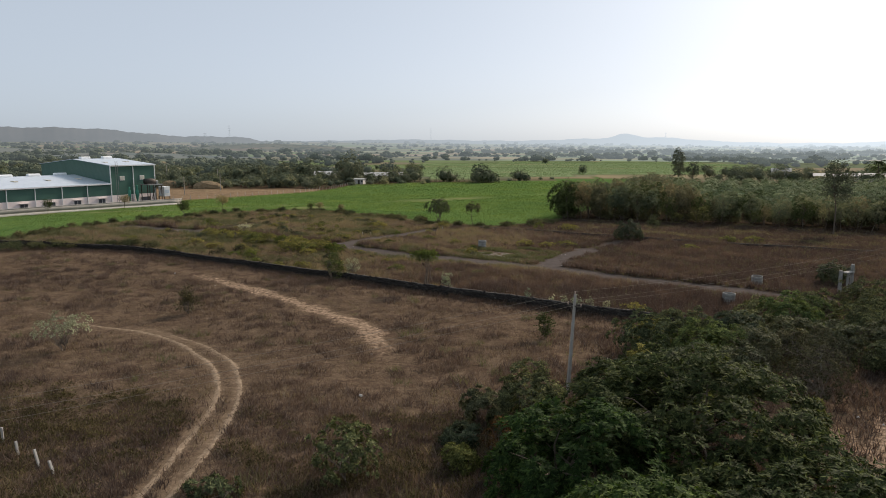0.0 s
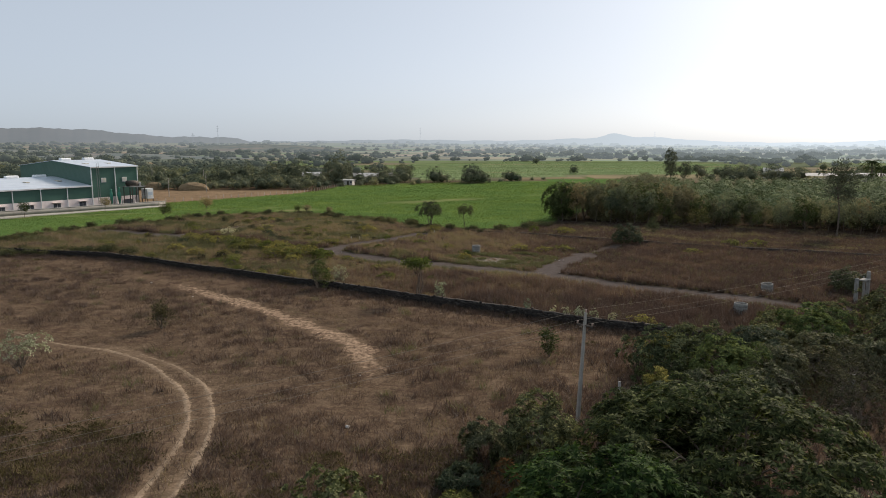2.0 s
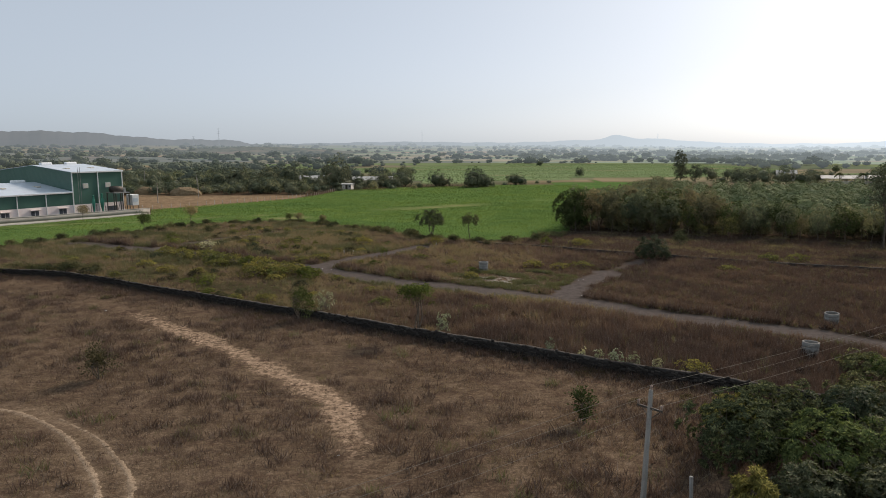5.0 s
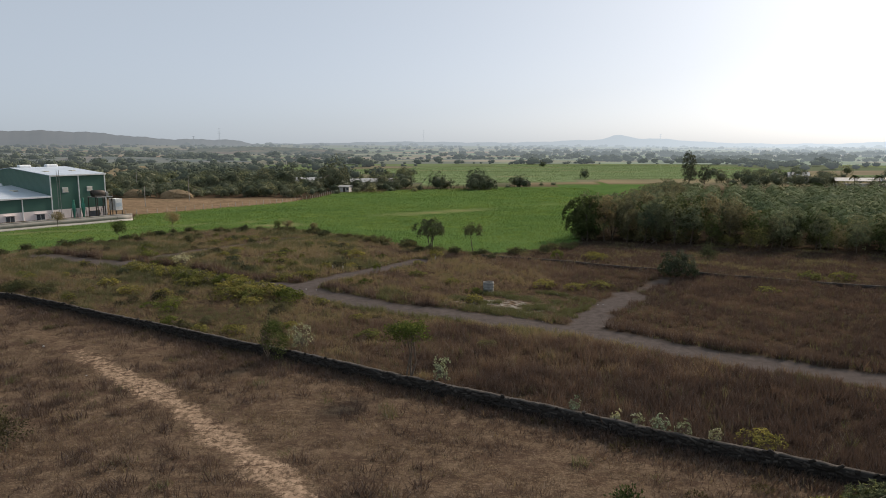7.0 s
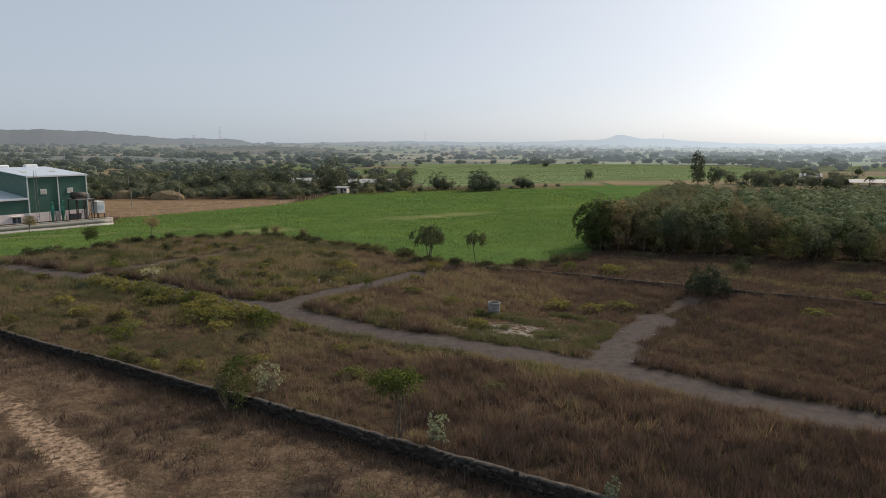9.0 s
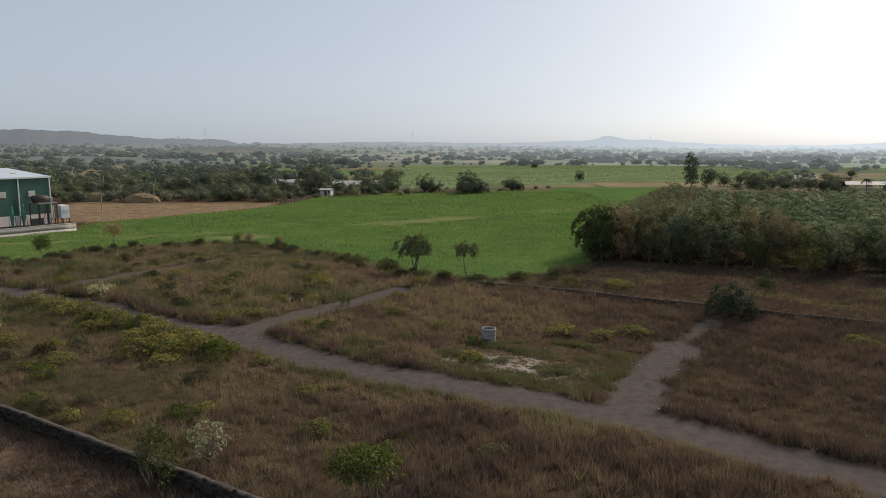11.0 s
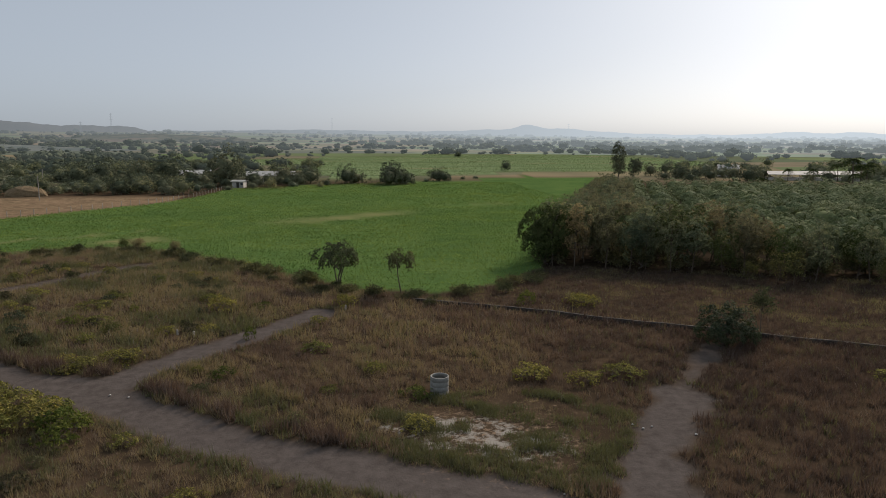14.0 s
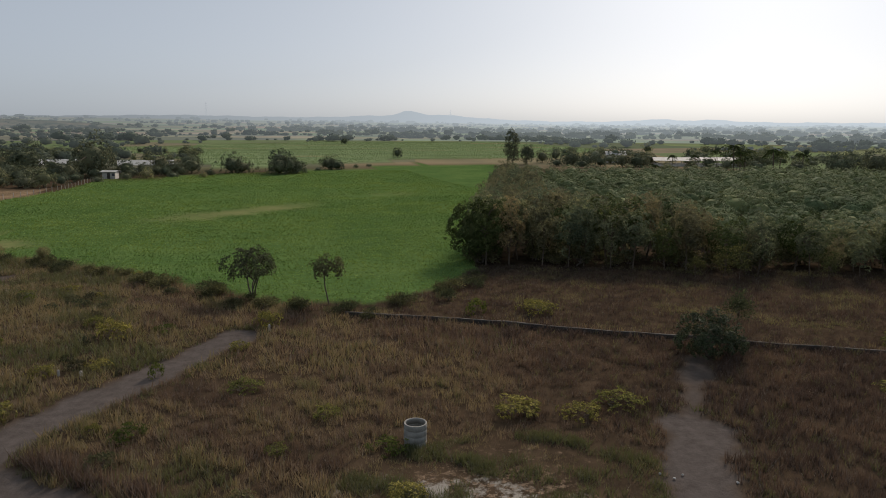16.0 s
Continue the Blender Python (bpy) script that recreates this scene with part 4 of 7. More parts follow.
for s in (-0.3, 0.3):
    part("rail", boxed(-0.04, 0.04, s - 0.04, s + 0.04, -1.3, 12.4), M_STEEL, mast)
for k in range(16):
    part("rung", boxed(-0.03, 0.03, -0.25, 0.25, k * 0.8 - 0.8, k * 0.8 - 0.74), M_DARKIRON, mast)

# compound wall in front of the shed
cw = thing("wall_compound", Matrix.Translation((0, 0, 0)), "grey concrete-block compound wall with pale plinth", "wall", kind="structure")
CW = [(-75.3, 175.0), (-86.3, 155.2), (-105, 122.5), (-119, 100)]
child("plinth", np_mesh("plinth", *ribbon(CW, 0.2, -0.3, 0.7, wr, 3, 0.0)), M_PLINTH, cw, "lighter plastered plinth")
child("panel", np_mesh("panel", *ribbon(CW, 0.14, 0.65, 1.8, wr, 3, 0.0)), M_BLOCK, cw)
child("coping", np_mesh("coping", *ribbon(CW, 0.18, 1.79, 1.88, wr, 3, 0.0)), M_PLINTH, cw)


# ---- farm buildings beyond the crop ----
def farm_shed(x, y, rz, ln, wd, h, rise, label, open_side=True):
    ob = thing("farm_shed", on(x, y, rz), label, "farm shed", "farm sheds")
    part("wall", boxed(-ln / 2, ln / 2, -wd / 2, wd / 2, -0.3, h * (0.45 if open_side else 1.0)), M_WALL_OLD, ob)
    if open_side:
        for k in range(int(ln / 4) + 1):
            for s in (-1, 1):
                xx = -ln / 2 + 0.1 + k * (ln - 0.2) / int(ln / 4)
                part("post", boxed(xx - 0.09, xx + 0.09, s * wd / 2 - 0.09, s * wd / 2 + 0.09, h * 0.45, h), M_CONCRETE, ob)
    bm = bmesh.new()
    for s in (1, -1):
        a = [(-ln / 2 - 0.5, s * (wd / 2 + 0.6), h - 0.1), (ln / 2 + 0.5, s * (wd / 2 + 0.6), h - 0.1), (ln / 2 + 0.5, 0, h + rise), (-ln / 2 - 0.5, 0, h + rise)]
        top = [bm.verts.new((p[0], p[1], p[2] + 0.1)) for p in a]
        bot = [bm.verts.new(p) for p in a]
        bm.faces.new(top)
        bm.faces.new(bot)
        for k in range(4):
            bm.faces.new((bot[k], bot[(k + 1) % 4], top[(k + 1) % 4], top[k]))
    bmesh.ops.recalc_face_normals(bm, faces=list(bm.faces))
    part("roof", bm, M_ROOF_OLD, ob, "weathered pale sheet roof")
    if not open_side:
        part("door", boxed(-0.5, 0.5, -wd / 2 - 0.06, -wd / 2 - 0.002, -0.2, 2.0), M_DARKIRON, ob)
        part("window", boxed(ln / 4, ln / 4 + 0.9, -wd / 2 - 0.06, -wd / 2 - 0.002, 1.0, 1.9), M_GLASS, ob)
    return ob


farm_shed(-66, 352, 4, 17, 8, 3.0, 1.6, "long low poultry shed with pale sheet roof among trees")
farm_shed(-36, 345, 4, 19, 8, 2.8, 1.5, "long low poultry shed with pale sheet roof among trees")
farm_shed(-43.6, 312, -12, 4.2, 3.6, 2.4, 0.35, "small whitewashed farm hut at the crop's edge", False)
farm_shed(189, 336, -18, 19, 7, 2.6, 1.2, "white roofed nursery shed beyond the orchard")
farm_shed(208, 328, -18, 22, 8, 2.8, 1.2, "white roofed nursery shed beyond the orchard")
farm_shed(176, 366, -20, 9, 6, 3.8, 1.6, "small white farmhouse among palms", False)

for x, y, r, h in ((-104, 279, 6.2, 3.3), (-122, 284, 4.6, 3.2)):
    bm = bmesh.new()
    bmesh.ops.create_icosphere(bm, subdivisions=4, radius=1.0)
    for v in bm.verts:
        k = 1 + 0.09 * noise.noise(v.co * 3 + Vector((x, 0, 0))) + 0.05 * noise.noise(v.co * 9)
        v.co = Vector((v.co.x * r * k, v.co.y * r * 0.6 * k, max(v.co.z, -0.1) * h * k))
    me = bpy.data.meshes.new("haystack")
    bm.to_mesh(me)
    bm.free()
    me.materials.append(M_HAY)
    ob = tagged(new("haystack", me), "large rounded brown straw stack by the fallow field", "straw stack", "straw stacks")
    ob.matrix_basis = on(x, y, 8)

for x, y, h in ((-93, 262, 7.0), (-104, 292, 8.0), (-148, 345, 8.0), (-95, 229, 6.5), (20, 352, 2.6)):
    ob = thing("wooden_post", on(x, y), "slim grey utility post at the field's edge", "post", "far utility posts")
    V, F = tube([(0, 0, -0.3), (0, 0, h)], [0.14, 0.1], 7)
    child("shaft", np_mesh("shaft", V, F), M_POLE, ob)
fp, _ = along([(-84, 191), (-68, 219), (-55, 244), (-50, 266), (-47, 300)], 3.0)
post_me = np_mesh("post", *tube([(0, 0, -0.3), (0, 0, 1.5), (0, 0, 1.52)], [0.08, 0.07, 0.0], 6))
fence = thing("field_fence", Matrix(), "row of rough fence posts along the crop's edge", "fence")
for p in fp:
    ob = child("post", post_me, M_POLE, fence)
    ob.location = (p[0], p[1], float(gz(*p)))

# lattice towers far off
for x, y, h in ((-1290, 1900, 62), (-730, 2300, 60), (-90, 2600, 62), (-600, 1700, 32), (700, 2400, 50)):
    ob = thing("lattice_tower", on(x, y), "distant thin steel lattice transmission tower", "tower", "distant towers")
    for sx, sy in ((-1, -1), (1, -1), (1, 1), (-1, 1)):
        V, F = tube([(sx * 3, sy * 3, -0.5), (sx * 0.7, sy * 0.7, h * 0.7), (sx * 0.4, sy * 0.4, h)], [0.2, 0.16, 0.12], 4)
        child("leg", np_mesh("leg", V, F), M_TOWER, ob)
    for k, w in ((0.7, 5), (0.82, 4.2), (0.94, 3.4)):
        part("arm", boxed(-w, w, -0.3, 0.3, h * k, h * k + 0.6), M_TOWER, ob)
    for k in range(8):
        a, b = h * 0.1 * k, h * 0.1 * (k + 1)
        wa, wb = 3 - 2.3 * min(1, a / h / 0.7), 3 - 2.3 * min(1, b / h / 0.7)
        V, F = rod((-wa, -wa, a), (wb, -wb, b), 0.15, 4)
        child("brace", np_mesh("brace", V, F), M_TOWER, ob)


# ---- distance: hills ----
def ridge_band(name, dist, lo, hi, shape, material, label, depth=500):
    """A long hill ridge on the horizon; shape gives its height at a bearing in degrees."""
    b = np.linspace(lo, hi, 500)
    h = shape(b)
    prof = np.array([[-0.5, -0.2], [-0.3, 0.45], [-0.12, 0.85], [0.0, 1.0], [0.2, 0.7], [0.5, -0.2]])
    V = []
    for s, k in prof:
        d = dist + s * depth
        V.append(np.column_stack([d * np.sin(np.radians(b)), d * np.cos(np.radians(b)), np.maximum(-5 + h * k, -25)]))
    V = np.stack(V)
    i, j = np.meshgrid(np.arange(len(prof) - 1), np.arange(len(b) - 1), indexing="ij")
    q = i * len(b) + j
    F = np.stack([q, q + 1, q + len(b) + 1, q + len(b)], -1).reshape(-1, 4)
    me = np_mesh(name, V.reshape(-1, 3), F)
    me.materials.append(material)
    me.polygons.foreach_set("use_smooth", np.ones(len(me.polygons), bool))
    return tagged(new(name, me), label, "hills", kind="structure")


def bell(b, c, w):
    return np.exp(-((b - c) / w) ** 2)


def small(b, k):
    return np.sin(b * 1.9 + k) + 0.6 * np.sin(b * 4.7 + 2 * k) + 0.4 * np.sin(b * 11.3 + k)


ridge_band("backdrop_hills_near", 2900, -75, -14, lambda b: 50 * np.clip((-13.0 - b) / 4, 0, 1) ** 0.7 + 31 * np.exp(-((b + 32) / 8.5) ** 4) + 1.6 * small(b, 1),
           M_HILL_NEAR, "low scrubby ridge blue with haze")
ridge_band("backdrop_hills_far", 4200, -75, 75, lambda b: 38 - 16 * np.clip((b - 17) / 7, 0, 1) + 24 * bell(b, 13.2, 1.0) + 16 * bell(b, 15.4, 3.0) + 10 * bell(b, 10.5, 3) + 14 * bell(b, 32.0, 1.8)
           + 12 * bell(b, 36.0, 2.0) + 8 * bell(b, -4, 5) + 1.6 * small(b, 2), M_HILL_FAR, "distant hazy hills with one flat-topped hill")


def plain_band(r0, r1, material, label):
    """The hazy far plain: an added glowing sheet just over the ground sheet, haze in its colour."""
    b = np.radians(np.linspace(-62, 62, 60))
    V = []
    for d, up in ((r0, -0.5), (r0 * 1.04, 0.5), (r0 * 0.5 + r1 * 0.5, 0.5), (r1 * 1.02, 0.5)):
        x, y = d * np.sin(b), d * np.cos(b)
        V.append(np.column_stack([x, y, gz(x, y) + up]))
    i, j = np.meshgrid(np.arange(3), np.arange(59), indexing="ij")
    q = i * 60 + j
    me = np_mesh("backdrop_plain", np.concatenate(V), np.stack([q, q + 1, q + 61, q + 60], -1).reshape(-1, 4))
    me.materials.append(material)
    return tagged(new("backdrop_plain", me), label, "far plain", kind="structure")


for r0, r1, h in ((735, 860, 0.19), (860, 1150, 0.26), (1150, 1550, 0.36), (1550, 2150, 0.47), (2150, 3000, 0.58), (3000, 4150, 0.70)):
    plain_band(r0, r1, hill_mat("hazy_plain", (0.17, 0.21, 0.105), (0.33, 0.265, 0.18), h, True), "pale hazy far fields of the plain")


def scrub_rise(x, y, rx, ry, h, label):
    """A low scrubby rise of the far plain."""
    a, t = np.meshgrid(np.linspace(0, 2 * np.pi, 72, endpoint=False), np.linspace(0, 1, 12))
    k = 1 + 0.12 * np.sin(3 * a + x) + 0.07 * np.sin(7 * a + y)
    X, Y = x + rx * k * (1 - t) * np.cos(a), y + ry * k * (1 - t) * np.sin(a)
    Z = gz(X, Y) - 1 + (h + 1) * np.sin(t * np.pi / 2) ** 1.4 * (1 + 0.06 * np.sin(5 * a + 9 * t))
    i, j = np.meshgrid(np.arange(11), np.arange(72), indexing="ij")
    j2 = (j + 1) % 72
    me = np_mesh("backdrop_rise", np.stack([X, Y, Z], -1).reshape(-1, 3), np.stack([i * 72 + j, i * 72 + j2, (i + 1) * 72 + j2, (i + 1) * 72 + j], -1).reshape(-1, 4))
    n = Nodes("scrub_red_earth_hazed", 1.0, 0, 0)
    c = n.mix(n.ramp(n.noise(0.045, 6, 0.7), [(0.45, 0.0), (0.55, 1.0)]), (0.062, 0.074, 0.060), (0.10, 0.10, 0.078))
    # haze over the rise painted in as an even bluish emission
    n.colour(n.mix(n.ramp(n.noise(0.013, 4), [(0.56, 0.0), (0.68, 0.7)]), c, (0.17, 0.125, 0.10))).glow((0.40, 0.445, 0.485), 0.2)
    me.materials.append(n.m)
    return tagged(new("backdrop_rise", me), label, "hillock", kind="structure")


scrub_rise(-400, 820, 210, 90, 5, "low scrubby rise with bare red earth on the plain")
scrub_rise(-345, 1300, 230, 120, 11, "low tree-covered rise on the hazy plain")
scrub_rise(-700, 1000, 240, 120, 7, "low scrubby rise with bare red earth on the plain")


# ---- plants ----
def rounded_block(cuts=1):
    """A coarse rounded lump."""
    bm = bmesh.new()
    bmesh.ops.create_cube(bm, size=2.0)
    bmesh.ops.subdivide_edges(bm, edges=bm.edges[:], cuts=cuts, use_grid_fill=True)
    V, F = np.array([v.co.normalized() for v in bm.verts]), np.array([[v.index for v in f.verts] for f in bm.faces])
    bm.free()
    return V, F


def crown(r, n, rx, rz, cz, clump, leaf, wide, droop=0.2, hollow=0.45, gaps=0.25, lobes=5, open_under=-0.9, per=28, thick=0.6, wild=0.3, spray=False):
    """Leaf clumps in an uneven crown: returns clump centres and the leaves."""
    m = max(6, int(n / per))
    lob = unit(r.normal(size=(lobes, 3)))
    amp = r.uniform(-0.9 * wild, 1.1 * wild, lobes)
    C = []
    while len(C) < m:
        d = unit(r.normal(size=3))
        if d[2] < open_under:
            continue
        k = 1 + float(np.sum(amp * np.clip(lob @ d, 0, 1) ** 3))
        rad = (hollow + (1 - hollow) * r.uniform() ** 0.6) * k
        p = d * rad
        if gaps and noise.noise(Vector(p * 2.3 + 7 * lob[0])) < -0.42 + gaps:
            if r.uniform() < 0.7:
                continue
        C.append((p[0] * rx, p[1] * rx, cz + p[2] * rz))
    C = np.array(C)
    w = r.integers(0, m, n)
    off = r.normal(size=(n, 3)) * clump * np.array([1, 1, thick])
    at = C[w] + off
    out = unit(at - np.array([0, 0, cz - 0.4 * rz])) + 0.7 * unit(off) + r.normal(size=(n, 3)) * 0.45
    out[:, 2] -= droop
    if spray:                                    # flat feathery sprays, tilted outwards
        up = unit(unit(C - np.array([0, 0, cz - 1.2 * rz])) + np.array([0, 0, 0.5]) + 0.4 * r.normal(size=C.shape))[w]
        flat_off = off - 0.85 * np.sum(off * up, axis=1)[:, None] * up
        away = np.linalg.norm(flat_off, axis=1)[:, None]
        arch = -0.45 * away * away / clump * np.array([0, 0, 1.0])
        way = unit(flat_off + 0.35 * r.normal(size=(n, 3)))
        way[:, 2] -= droop
        return C, leaves(C[w] + flat_off * 1.25 + arch, way, leaf, wide, r, 0.3, unit(up + 0.8 * flat_off / clump + 0.2 * r.normal(size=(n, 3))))
    return C, leaves(at, out, leaf, wide, r)


def tufted(r, rx, rz, cz, pads, pad_r, per, ros, leaf, wide, droop=0.12, low=-0.35, lump=0.3, inner=0.25, sel=1.6, cush=0.8, jit=0.3):
    """A crown of separate leafy pads on a lumpy dome, dark gaps between them; each pad is a cushion of small leaf rosettes."""
    i = np.arange(int(pads * sel)) + 0.5
    z = 1 - (1 - low) * i / len(i)
    a = i * 2.39996 + r.uniform(0, 6.28)
    d = np.stack([np.sqrt(np.clip(1 - z * z, 0, 1)) * np.cos(a), np.sqrt(np.clip(1 - z * z, 0, 1)) * np.sin(a), z], 1)
    d = unit(d + 0.16 * r.normal(size=d.shape))
    s = r.uniform(0, 50)
    k = np.array([1 + lump * noise.noise(Vector(v) * 2.1 + Vector((s, 0, 0))) + 0.5 * lump * noise.noise(Vector(v) * 5.3 + Vector((0, s, 0))) for v in d])
    gap = np.array([noise.noise(Vector(v) * 3.7 + Vector((0, 0, s))) for v in d]) + r.normal(0, 0.2, len(d))
    pick = np.sort(np.argsort(-gap)[:pads])                     # the bare places between boughs
    d, k = d[pick], k[pick]
    depth = np.where(r.uniform(size=pads) < inner, r.uniform(0.55, 0.8, pads), r.uniform(0.86, 1.03, pads))
    C = d * (k * depth)[:, None] * np.array([rx, rx, rz]) + np.array([0, 0, cz])
    up = unit(unit(d / np.array([rx, rx, rz])) + np.array([0, 0, 0.55]) + 0.25 * r.normal(size=d.shape))
    w = np.repeat(np.arange(pads), per)
    n = len(w)
    U = unit(np.cross(up, np.array([0.3, 0.2, 1.0]) + 0.1 * r.normal(size=up.shape)))
    T = np.cross(up, U)
    rho, th = np.sqrt(r.uniform(size=n)), r.uniform(0, 2 * np.pi, n)
    size = (pad_r * r.uniform(0.6, 1.35, pads))[w]
    flat = (np.cos(th) * rho * size)[:, None] * U[w] + (np.sin(th) * rho * size)[:, None] * T[w]
    R = C[w] + flat + (size * 0.5 * (1 - rho ** 2) + 0.1 * size * r.normal(size=n))[:, None] * up[w]
    R[:, 2] -= 0.35 * size * rho ** 2
    face = unit(up[w] + cush * flat / size[:, None] + 0.8 * jit * r.normal(size=(n, 3)))
    w2 = np.repeat(np.arange(n), ros)
    th2 = np.tile(np.arange(ros) * 2 * np.pi / ros, n) + np.repeat(r.uniform(0, 6.28, n), ros)
    U2 = unit(np.cross(face, r.normal(size=(n, 3))))
    T2 = np.cross(face, U2)
    way = np.cos(th2)[:, None] * U2[w2] + np.sin(th2)[:, None] * T2[w2] + 0.6 * unit(flat)[w2]
    way[:, 2] -= droop * r.uniform(0.4, 1.4, len(w2))
    skin = leaves(R[w2], way, leaf, wide, r, 0.22, unit(face[w2] + jit * r.normal(size=(len(w2), 3))))
    return C, skin


def tufted_plant(name, m, label, category, seed, leaf_material, rx, rz, cz, pads, pad_r, per, ros, leaf, wide, trunk_h, trunk_r, limbs=14, group="",
                 stems=1, spread_at=0.0, bark=None, stem_name="trunk", crown_name="crown", core=0.0, **kw):
    r = np.random.default_rng(seed)
    C, skin = tufted(r, rx, rz, cz, pads, pad_r, per, ros, leaf, wide, **kw)
    if core:                                                    # the dense twiggy inside of the crown
        lv, lf = rounded_block(3)
        lv = lv * (core * r.uniform(0.85, 1.08, len(lv)))[:, None] * np.array([rx, rx, rz])
        lv[:, 2] = np.maximum(lv[:, 2], kw.get("low", -0.35) * rz) + cz
        skin = merge([(lv, lf), skin])
    ob = thing(name, m, label, category, group)
    child(stem_name, np_mesh(stem_name, *wood(r, trunk_h, trunk_r, C, limbs, 0.12, stems, spread_at)), bark or M_BARK, ob)
    child(crown_name, np_mesh(crown_name, *skin), leaf_material, ob)
    return ob


def wood(r, trunk_h, trunk_r, C, n_limbs, bend=0.12, stems=1, spread_at=0.0):
    """Tapered trunk or stems with limbs that reach into the crown."""
    parts = []
    pick = r.permutation(len(C))[:n_limbs]
    for s in range(stems):
        a = r.uniform(0, 2 * np.pi)
        foot = np.array([np.cos(a), np.sin(a), 0]) * (spread_at if stems > 1 else 0)
        head = foot * 2.5 + np.array([r.normal() * bend * trunk_h, r.normal() * bend * trunk_h, trunk_h])
        mid = (foot + head) / 2 + r.normal(size=3) * bend * trunk_h * 0.5
        parts.append(tube([foot - [0, 0, 0.25], foot + [0, 0, 0.1], mid, head], [trunk_r * 1.35, trunk_r, trunk_r * 0.8, trunk_r * 0.55], 7))
        for c in pick[s::stems]:
            e = C[c]
            st = foot + (head - foot) * r.uniform(0.72, 1.0) if trunk_h > 0.5 else head
            m1 = st + (e - st) * 0.5 + np.array([0, 0, 0.12 * np.linalg.norm(e - st)]) + r.normal(size=3) * 0.06 * np.linalg.norm(e - st)
            parts.append(tube([st, m1, e], [trunk_r * 0.45, trunk_r * 0.26, trunk_r * 0.07], 5))
    return merge(parts)


def plant(name, m, label, category, seed, leaf_material, n, rx, rz, cz, leaf, wide, trunk_h, trunk_r, clump=0.35, limbs=14, group="",
          stems=1, spread_at=0.0, bark=None, stem_name="trunk", crown_name="crown", **kw):
    r = np.random.default_rng(seed)
    C, (lv, lf) = crown(r, n, rx, rz, cz, clump, leaf, wide, **kw)
    ob = thing(name, m, label, category, group)
    child(stem_name, np_mesh(stem_name, *wood(r, trunk_h, trunk_r, C, limbs, 0.12, stems, spread_at)), bark or M_BARK, ob)
    child(crown_name, np_mesh(crown_name, lv, lf), leaf_material, ob)
    return ob


def rows(tpls, places, r, lo=0.8, hi=1.2):
    """Stands templates and their copies at places, each turned and sized a little differently."""
    for k, (x, y) in enumerate(places):
        s, w = r.uniform(lo, hi), r.uniform(0.9, 1.1)
        ob = tpls[k] if k < len(tpls) else copy_thing(tpls[int(r.integers(0, len(tpls)))], Matrix())
        ob.matrix_basis = pose(x, y, float(gz(x, y)), 0, 0, r.uniform(0, 360)) @ Matrix.Diagonal((s * w, s * w, s, 1))


pr = np.random.default_rng(21)

# big spreading trees near the start
for k, (x, y, rx, top, low, mt) in enumerate(((12.4, 9.0, 6.5, 5.7, 1.0, M_LEAF_CANOPY), (6.6, 4.6, 4.3, 5.0, 1.0, M_LEAF_GREEN_A), (13.6, 0.6, 5.2, 4.6, 0.8, M_LEAF_CANOPY), (12.4, 15.8, 3.0, 3.7, 0.8, M_LEAF_CANOPY), (7.2, -2.2, 4.0, 4.8, 1.0, M_LEAF_GREEN_A))):
    rz = (top - low) * 0.92
    tufted_plant("spreading_tree", on(x, y), "broad leafy tree with layered drooping green sprays", "tree", 100 + k, mt, rx, rz, top - rz, int(6.2 * rx * rx) + 30, 0.6, 34, 7, 0.24, 0.078,
                 top * 0.4, 0.14, 18, "spreading trees by the road", 3, 0.35, droop=0.5, low=-0.12, lump=0.16, inner=0.3, sel=1.45)

# shrubs by the road
ROADSIDE_SHRUBS = [(15.6, 28.2, 2.4, 3.4, 's'), (18.8, 25.6, 2.5, 3.3, 'b'), (19.2, 31.6, 2.1, 2.9, 's'), (22.6, 30.2, 2.3, 2.9, 'd'), (29.0, 34.4, 2.8, 3.5, 'b'), (25.0, 33.4, 2.0, 2.6, 's'), (33.2, 31.6, 2.6, 2.9, 's'),
                   (33.8, 27.4, 2.7, 2.9, 'd'), (13.0, 20.6, 1.0, 3.0, 'y'), (38.2, 37.0, 3.0, 3.1, 's'), (40.5, 43.2, 2.7, 2.9, 's'), (34.5, 41.8, 2.0, 2.1, 's'), (29.6, 41.2, 1.6, 1.7, 's'), (5.2, 13.4, 1.9, 4.1, 's'),
                   (2.9, 15.4, 1.3, 2.1, 'd'), (-3.7, 8.2, 1.7, 2.9, 'r')]
FIELD_SHRUBS = [(1.6, 9.4, 0.9, 1.3, 'y'), (-9.4, 6.6, 1.1, 0.9, 's'), (43.5, 56.2, 1.6, 2.4, 'd'), (20.6, 13.8, 0.6, 2.2, 'y'), (28.6, 18.4, 0.8, 1.9, 'y'), (37.0, 22.2, 2.6, 2.8, 's'), (31.2, 24.4, 2.0, 2.4, 's'),
                (42.8, 34.0, 2.9, 3.0, 's'), (47.0, 45.5, 2.8, 2.8, 's'), (1.6, 12.2, 1.1, 1.2, 'd'), (16.4, 22.4, 1.7, 2.2, 'd'), (19.6, 21.6, 1.9, 2.6, 'd'), (22.4, 26.4, 2.0, 2.6, 'd'), (26.5, 29.6, 2.0, 2.5, 'd'),
                (29.6, 29.0, 2.1, 2.4, 'd'), (16.8, 31.6, 1.5, 2.1, 'y'), (5.9, 16.4, 1.2, 1.7, 'd')]
SHRUBS = ROADSIDE_SHRUBS + FIELD_SHRUBS
